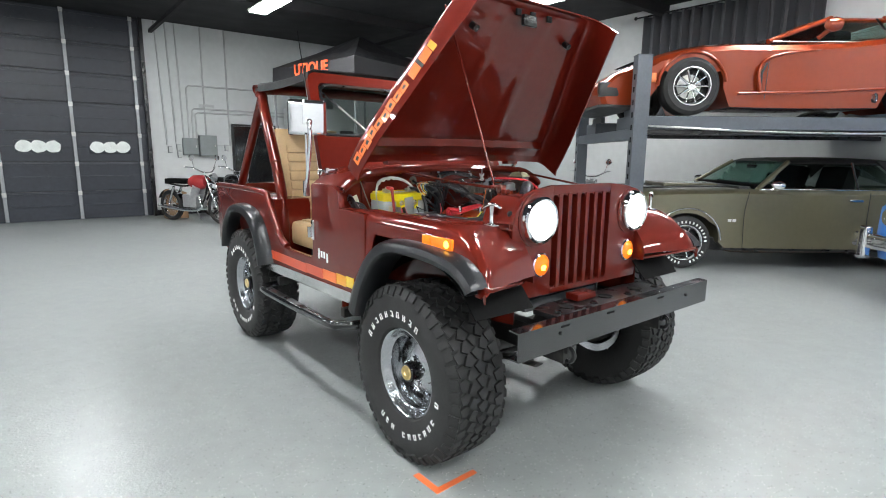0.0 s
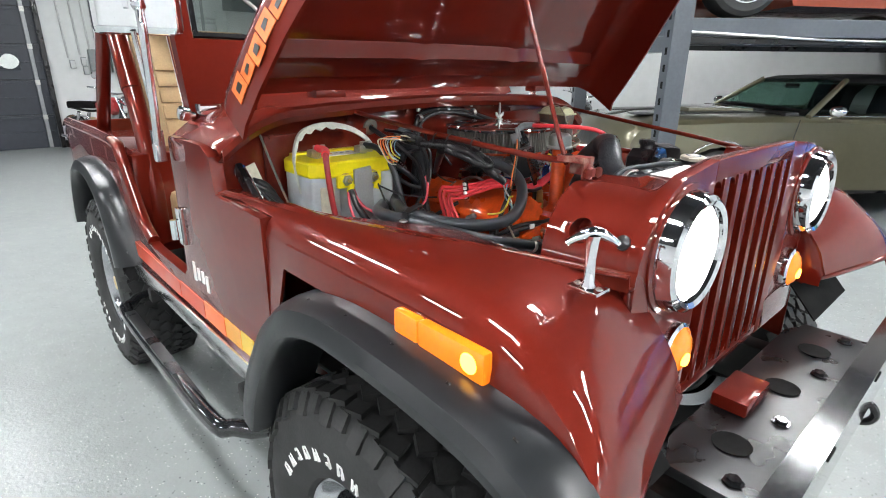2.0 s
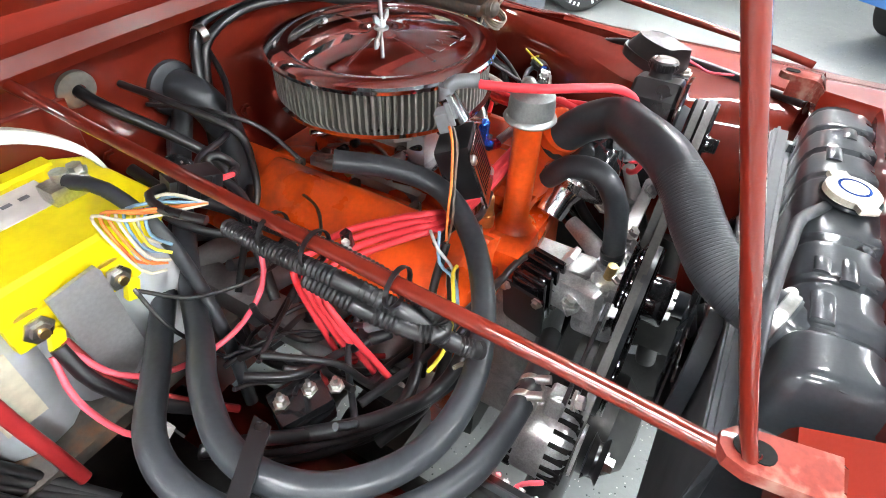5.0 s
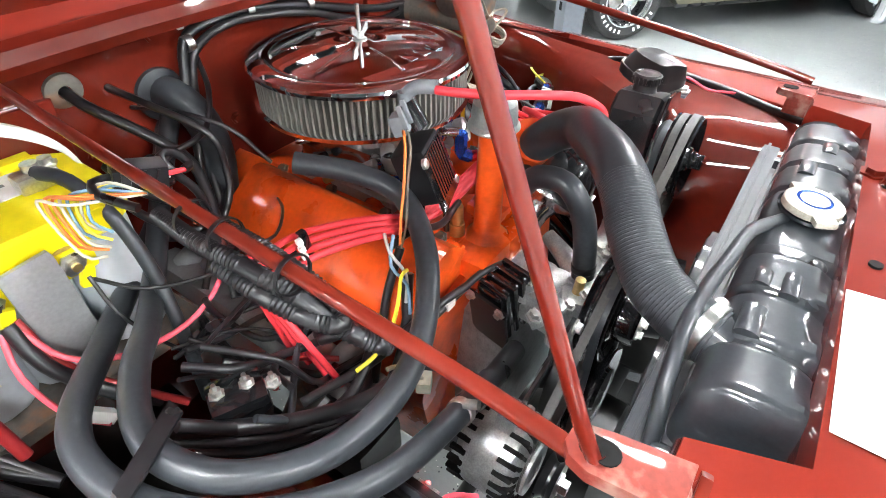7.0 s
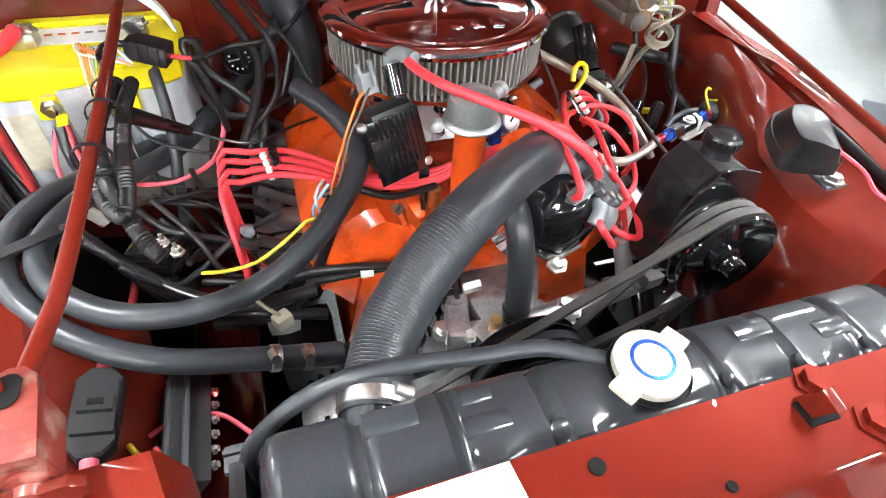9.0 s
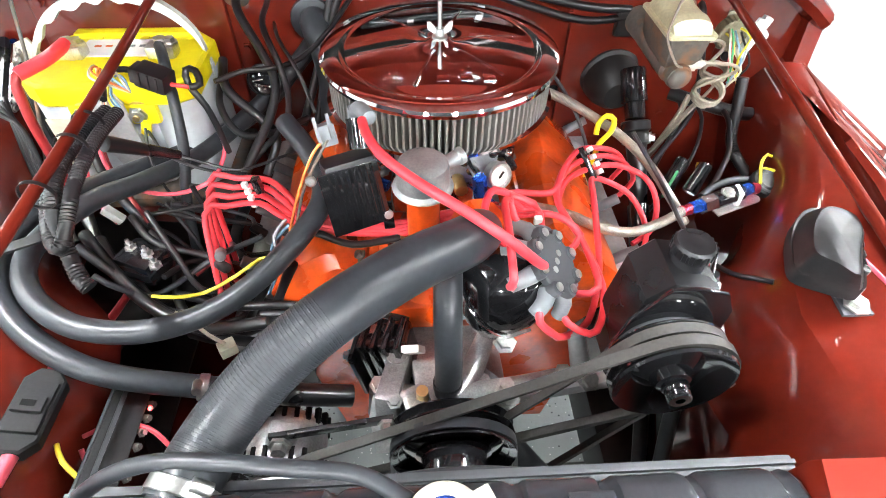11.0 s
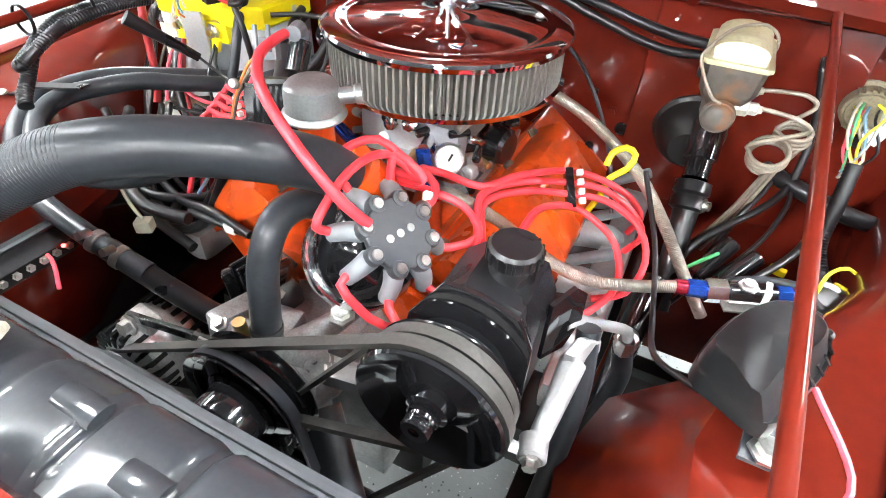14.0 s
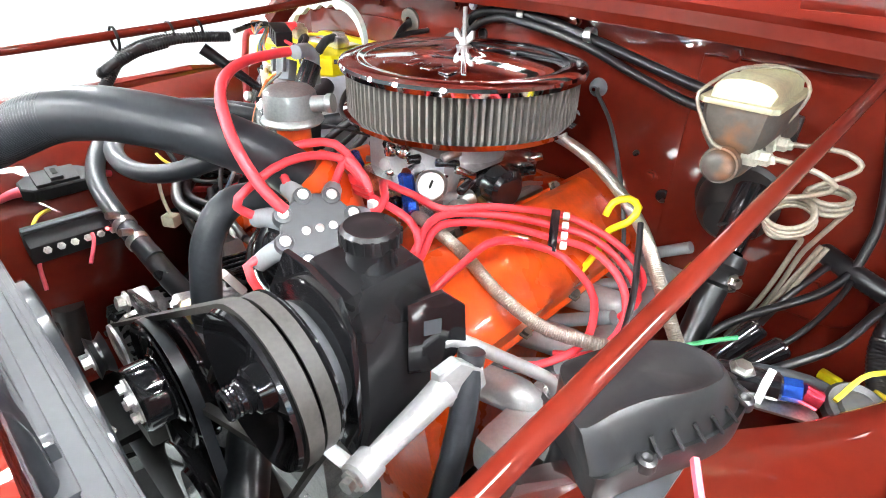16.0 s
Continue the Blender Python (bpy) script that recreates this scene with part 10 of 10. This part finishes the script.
def build_olive_coupe():
    c = thing("muscle_car", "olive gold two-door coupe with black vinyl roof", "car", 4.27, 1.37, 0, CAR_TURN)
    W = 1.88
    prof = [(-0.96, 0.42), (-0.97, 0.62), (-0.95, 0.80), (-0.88, 0.90), (-0.5, 0.955), (0.0, 0.975), (0.45, 0.985), (0.8, 0.985), (1.4, 0.975), (2.0, 0.985), (2.6, 1.01), (3.2, 0.99), (3.7, 0.94), (3.95, 0.88), (3.98, 0.60), (3.9, 0.40), (3.35, 0.33)]
    prof += arch(2.85, 0.34, 0.40, 0, 180)
    prof += [(2.3, 0.25), (1.2, 0.245), (0.5, 0.25)]
    prof += arch(0.0, 0.34, 0.41, 0, 180)
    prof += [(-0.55, 0.33)]
    prof = list(reversed(prof))
    body = car_body(c, prof, W, M_OLIVE, 0.05, -0.04, tuck=0.04)
    greenhouse(c, (0.82, 1.2, 2.02, 3.15), (1.28, 1.5, 2.05, 2.55), W, 0.30, M_VINYL, M_OLIVE, 0.985, 1.33, -0.04)
    for s, v in ((1, -0.02), (-1, W - 0.06)):
        for u in (0.0, 2.85):
            car_wheel(c, u, v + (0.02 if s > 0 else 0), 0.33, 0.33, 0.22, -1 if s > 0 else 1, 5, M_POLISH, True)
        part("wheel_lip", tube_bm([(a, -0.045 if s > 0 else W - 0.035, b) for a, b in arch(0.0, 0.34, 0.415, 172, 5, 10)], 0.009, seg=8, step=0.05), M_CHROME, c)
        part("door_seam", tube_bm([(0.70, -0.046 if s > 0 else W - 0.034, 0.96), (0.665, -0.048 if s > 0 else W - 0.032, 0.7), (0.69, -0.03 if s > 0 else W - 0.05, 0.28)], 0.004, seg=6), M_DECALK, c)
        part("door_seam", tube_bm([(2.12, -0.046 if s > 0 else W - 0.034, 0.96), (2.13, -0.03 if s > 0 else W - 0.05, 0.28)], 0.004, seg=6), M_DECALK, c)
        h = part("door_handle", box_bm((1.95, -0.06 if s > 0 else W - 0.02, 0.87), (0.16, 0.03, 0.03), 0.01), M_CHROME, c)
        m = part("door_mirror", lathe_bm((0.98, -0.14 if s > 0 else W + 0.06, 1.045), (-1, 0, 0.1), [(-0.06, 0), (-0.05, 0.04), (0.0, 0.055), (0.06, 0.035), (0.09, 0)], 20), M_CHROME, c)
        part("mirror_stalk", cyl_bm((0.98, -0.12 if s > 0 else W + 0.04, 1.01), (0.98, -0.04 if s > 0 else W - 0.04, 0.975), 0.014, seg=8), M_CHROME, m)
        for k in range(2):
            part("badge_bar", box_bm((0.50 + 0.055 * k, -0.045 if s > 0 else W - 0.035, 0.615), (0.042, 0.006, 0.035), 0.003), M_LETTER, c, "pale fender badge")
        part("sill_strip", box_bm((1.4, -0.005 if s > 0 else W - 0.075, 0.262), (1.9, 0.012, 0.03), 0.004), M_SATIN, c)
        part("headlight", lathe_bm((-0.955, 0.22 if s > 0 else W - 0.30, 0.68), (-1, 0, 0), [(0, 0.10), (0.02, 0.10), (0.03, 0.08), (0.03, 0)], 24), M_CHROME, c)
        # hood stripes
        part("hood_stripe", box_bm((0.05, 0.55 if s > 0 else W - 0.63, 0.985), (1.5, 0.26, 0.012), 0.003, Matrix.Rotation(radians(-1.5), 3, "Y")), M_DECALK, c)
    part("front_bumper", box_bm((-1.0, W / 2 - 0.04, 0.48), (0.12, W - 0.08, 0.13), 0.03), M_CHROME, c)
    part("grille", box_bm((-0.965, W / 2 - 0.04, 0.67), (0.04, W - 0.3, 0.16), 0.01), M_DECALK, c)
    part("rear_bumper", box_bm((4.0, W / 2 - 0.04, 0.52), (0.12, W - 0.08, 0.13), 0.03), M_CHROME, c)
    part("hood_scoop", box_bm((0.25, W / 2 - 0.04, 1.005), (0.7, 0.7, 0.05), 0.02), M_OLIVE, c)
    part("cowl_vent", box_bm((0.72, W / 2 - 0.04, 1.0), (0.14, W - 0.3, 0.03), 0.01), M_DECALK, c)
    for v in (0.45, W - 0.5):
        st = part("seat", box_bm((1.75, v, 0.72), (0.55, 0.55, 0.2), 0.06), M_TRIMSHADE, c)
        part("backrest", box_bm((2.02, v, 1.0), (0.16, 0.52, 0.52), 0.06, Matrix.Rotation(radians(14), 3, "Y")), M_TRIMSHADE, st)
    part("dash", box_bm((0.98, W / 2 - 0.04, 0.96), (0.3, W - 0.3, 0.16), 0.04), M_TRIMSHADE, c)
    part("steering_wheel", lathe_bm((1.28, 0.45, 1.02), (0.9, 0, 0.4), [(0.012 * math.cos(a), 0.17 + 0.012 * math.sin(a)) for a in (2 * math.pi * k / 8 for k in range(8))], 28, close=True), M_TRIMSHADE, c)
    part("rear_view_mirror", box_bm((1.2, W / 2 - 0.04, 1.25), (0.03, 0.2, 0.05), 0.01), M_TRIMSHADE, c)
    part("underbody", box_bm((1.5, W / 2 - 0.04, 0.30), (4.2, W - 0.3, 0.16), 0.03), M_CHASSIS, c)
    part("exhaust_pipe", tube_bm([(0.6, 0.35, 0.22), (0.9, 0.3, 0.19), (2.2, 0.35, 0.2)], 0.03, seg=10, step=0.1), M_RUST, c)


def build_orange_coupe():
    zd = 1.815
    c = thing("sports_car", "copper orange low sports coupe on the lift deck", "car", 3.85, 1.25, zd, CAR_TURN)
    W = 1.90
    prof = [(-0.98, 0.12), (-1.02, 0.22), (-0.99, 0.32), (-0.85, 0.44), (-0.6, 0.56), (-0.35, 0.66), (-0.1, 0.73), (0.15, 0.765), (0.45, 0.785), (0.8, 0.785), (1.2, 0.79), (1.6, 0.81), (2.1, 0.86), (2.6, 0.90), (3.0, 0.88), (3.3, 0.78), (3.4, 0.55), (3.36, 0.25), (3.1, 0.14)]
    prof += arch(2.5, 0.31, 0.37, 0, 180)
    prof += [(2.05, 0.10), (1.2, 0.09), (0.45, 0.10)]
    prof += arch(0.0, 0.30, 0.36, 0, 180)
    prof += [(-0.5, 0.10)]
    body = car_body(c, list(reversed(prof)), W, M_COPPER, 0.09, -0.04, tuck=0.06)
    greenhouse(c, (0.80, 1.3, 2.15, 2.85), (1.62, 1.7, 2.12, 2.4), W, 0.36, M_COPPER, M_COPPER, 0.79, 1.11, -0.04)
    for s, v in ((1, -0.02), (-1, W - 0.06)):
        for u in (0.0, 2.5):
            car_wheel(c, u, v - 0.03 * s, 0.315, 0.312, 0.25, -1 if s > 0 else 1, 10, M_POLISH, False)
        yo = -0.045 if s > 0 else W - 0.035
        part("wheel_lip", tube_bm([(a, yo, b) for a, b in arch(0.0, 0.30, 0.37, 178, 10, 12)], 0.016, seg=8, step=0.04), M_COPPER, c)
        part("side_scallop", tube_bm([(0.74, yo, 0.26), (0.70, yo - 0.004 * s, 0.45), (0.76, yo - 0.006 * s, 0.58), (0.95, yo - 0.006 * s, 0.655), (1.35, yo - 0.002 * s, 0.70)], lambda t: 0.022 - 0.016 * t, seg=8, step=0.04), M_COPPER, c)
        part("side_vent", prism_bm([(0.735, 0.30), (0.715, 0.45), (0.775, 0.565), (0.79, 0.56), (0.745, 0.45), (0.75, 0.30)], lambda a, b, d: V(a, yo - (d if s > 0 else -d), b), 0.004), M_DECALK, c, smooth=False)
        part("door_seam", tube_bm([(0.80, yo, 0.58), (0.79, yo, 0.18)], 0.004, seg=6), M_DECALK, c)
        part("crease", tube_bm([(0.5, yo - 0.004 * s, 0.24), (1.3, yo - 0.008 * s, 0.26), (2.05, yo - 0.004 * s, 0.30)], 0.014, seg=8, step=0.1), M_COPPER, c)
        m = part("door_mirror", lathe_bm((1.36, yo - 0.12 * s, 0.93), (-1, 0, 0), [(-0.07, 0), (-0.06, 0.06), (0.0, 0.075), (0.07, 0.05), (0.10, 0)], 20), M_COPPER, c)
        part("mirror_stalk", tube_bm([(1.36, yo - 0.09 * s, 0.90), (1.30, yo + 0.02 * s, 0.82)], 0.025, seg=8), M_COPPER, m)
        part("exhaust", lathe_bm((1.95, yo - 0.01 * s, 0.20), (0.6, -s, 0), [(0, 0.05), (0.02, 0.055), (0.02, 0.04), (0.0, 0.035)], 24), M_CHROME, c)
        part("headlight", quad_plate([(-0.80, yo + 0.05 * s, 0.475), (-0.45, yo + 0.01 * s, 0.615), (-0.47, yo + 0.14 * s, 0.635), (-0.80, yo + 0.18 * s, 0.50)], 0.01), M_CHROME, c, smooth=False)
        part("marker", box_bm((-0.42, yo, 0.40), (0.05, 0.008, 0.10), 0.003), M_DECALO, c)
    part("front_intake", box_bm((-0.985, W / 2 - 0.04, 0.27), (0.08, 1.2, 0.15), 0.02), M_DECALK, c)
    for v in (0.03, W - 0.11):
        it = part("side_intake", box_bm((-0.88, v + 0.03, 0.28), (0.22, 0.12, 0.16), 0.03), M_DECALK, c)
    part("splitter", box_bm((-0.75, W / 2 - 0.04, 0.10), (0.5, W - 0.1, 0.03), 0.01), M_DECALK, c)
    for v in (0.5, W - 0.55):
        part("seat", box_bm((1.75, v, 0.72), (0.2, 0.5, 0.5), 0.07), M_TRIMSHADE, c)
    part("dash", box_bm((0.95, W / 2 - 0.04, 0.77), (0.3, W - 0.4, 0.14), 0.04), M_TRIMSHADE, c)


def build_lift():
    c = thing("car_lift", "grey steel four-post car lift carrying the orange coupe", "car lift", 3.85, 1.25, 0, CAR_TURN)
    for u, v in ((-0.62, -0.26), (-0.62, 2.35), (4.3, -0.26), (4.3, 2.35)):
        p = part("post", prism_bm([(-0.075, -0.075), (0.075, -0.075), (0.075, 0.075), (0.03, 0.075), (0.03, 0.06), (0.06, 0.06), (0.06, -0.06), (-0.06, -0.06), (-0.06, 0.06), (-0.03, 0.06), (-0.03, 0.075), (-0.075, 0.075)],
                                  lambda a, b, d: V(u + a, v + b, d), 2.40), M_LIFT, c, smooth=False)
        part("base_plate", box_bm((u, v, 0.01), (0.36, 0.36, 0.02), 0.004), M_LIFT, p, smooth=False)
        part("cap", box_bm((u, v, 2.405), (0.16, 0.16, 0.012), 0.003), M_LIFT, p, smooth=False)
        for k in range(14):
            part("lock_slot", box_bm((u - 0.0765, v, 0.5 + 0.13 * k), (0.004, 0.035, 0.055)), M_TRIMSHADE, p, smooth=False)
        part("carriage", box_bm((u, v, 1.64), (0.112, 0.112, 0.24), 0.01), M_SATIN, p, smooth=False)
    for v0 in (-0.08, 1.42):
        r = part("runway", box_bm((1.85, v0 + 0.26, 1.735), (5.0, 0.52, 0.14), 0.008), M_LIFT, c, smooth=False)
        part("tread_plate", box_bm((1.85, v0 + 0.26, 1.8085), (4.9, 0.46, 0.007)), M_SATIN, r, smooth=False)
        part("stop", box_bm((-0.55, v0 + 0.26, 1.85), (0.05, 0.5, 0.09), 0.01), M_LIFT, r, smooth=False)
        part("under_rail", box_bm((1.85, v0 + 0.08, 1.635), (4.9, 0.06, 0.05), 0.006), M_SATIN, r, smooth=False)
        part("ramp", prism_bm([(4.35, 1.80), (5.3, 1.55), (5.3, 1.52), (4.35, 1.72)], lambda a, b, d: V(a, v0 + d, b), 0.5), M_LIFT, r, smooth=False)
    for u in (-0.62, 4.3):
        part("crossbeam", box_bm((u, 1.05, 1.60), (0.14, 2.6, 0.12), 0.008), M_LIFT, c, smooth=False)
    pu = part("power_unit", box_bm((4.1, 2.15, 1.45), (0.22, 0.2, 0.3), 0.02), M_SATIN, c)
    part("motor", cyl_bm((4.1, 2.15, 1.6), (4.1, 2.15, 1.82), 0.09, seg=20), M_SATIN, pu)
    part("cable", tube_bm([(-0.55, -0.1, 1.70), (1.0, -0.06, 1.645), (3.0, -0.06, 1.645), (4.2, -0.1, 1.70)], 0.012, seg=8, step=0.2), M_STEEL, c)


def build_blue_car():
    c = thing("classic_car", "bright blue classic car with chrome bumper", "car", 4.14, -2.33, 0, CAR_TURN)
    W = 1.80
    prof = [(-0.88, 0.40), (-0.92, 0.60), (-0.90, 0.92), (-0.80, 1.00), (0.5, 1.02), (0.9, 1.02), (3.4, 1.02), (3.7, 0.9), (3.7, 0.45), (3.2, 0.35)]
    prof += arch(2.7, 0.36, 0.42, 0, 180) + [(2.1, 0.28), (0.6, 0.28)] + arch(0.0, 0.36, 0.42, 0, 180) + [(-0.55, 0.35)]
    car_body(c, list(reversed(prof)), W, M_SKYBLUE, 0.05, 0.0, tuck=0.03)
    greenhouse(c, (0.9, 1.2, 2.0, 2.9), (1.3, 1.5, 2.0, 2.4), W, 0.28, M_SKYBLUE, M_SKYBLUE, 1.02, 1.45, 0.0)
    for s, v in ((1, 0.02), (-1, W - 0.02)):
        for u in (0.0, 2.7):
            car_wheel(c, u, v, 0.34, 0.34, 0.2, -1 if s > 0 else 1, 5, M_CHROME, False)
    b = part("front_bumper", box_bm((-1.0, W / 2, 0.58), (0.14, W + 0.1, 0.15), 0.05, seg=4), M_CHROME, c)
    for v in (0.1, W - 0.1):
        part("overrider", box_bm((-1.05, v, 0.56), (0.08, 0.10, 0.32), 0.035, seg=4), M_CHROME, b)
        part("headlight", lathe_bm((-0.90, v + (0.12 if v < 1 else -0.12), 0.82), (-1, 0, 0), [(0, 0.10), (0.03, 0.10), (0.05, 0.08), (0.06, 0)], 24), M_CHROME, c)
    for k in range(7):
        part("grille_bar", box_bm((-0.92, W / 2, 0.66 + 0.035 * k), (0.03, W - 0.5, 0.014), 0.004), M_CHROME, c)


build_olive_coupe()
build_orange_coupe()
build_lift()
build_blue_car()
build_motorcycle(6.3, 4.3, 120, "black motorcycle with a clear windscreen by the far wall", False)
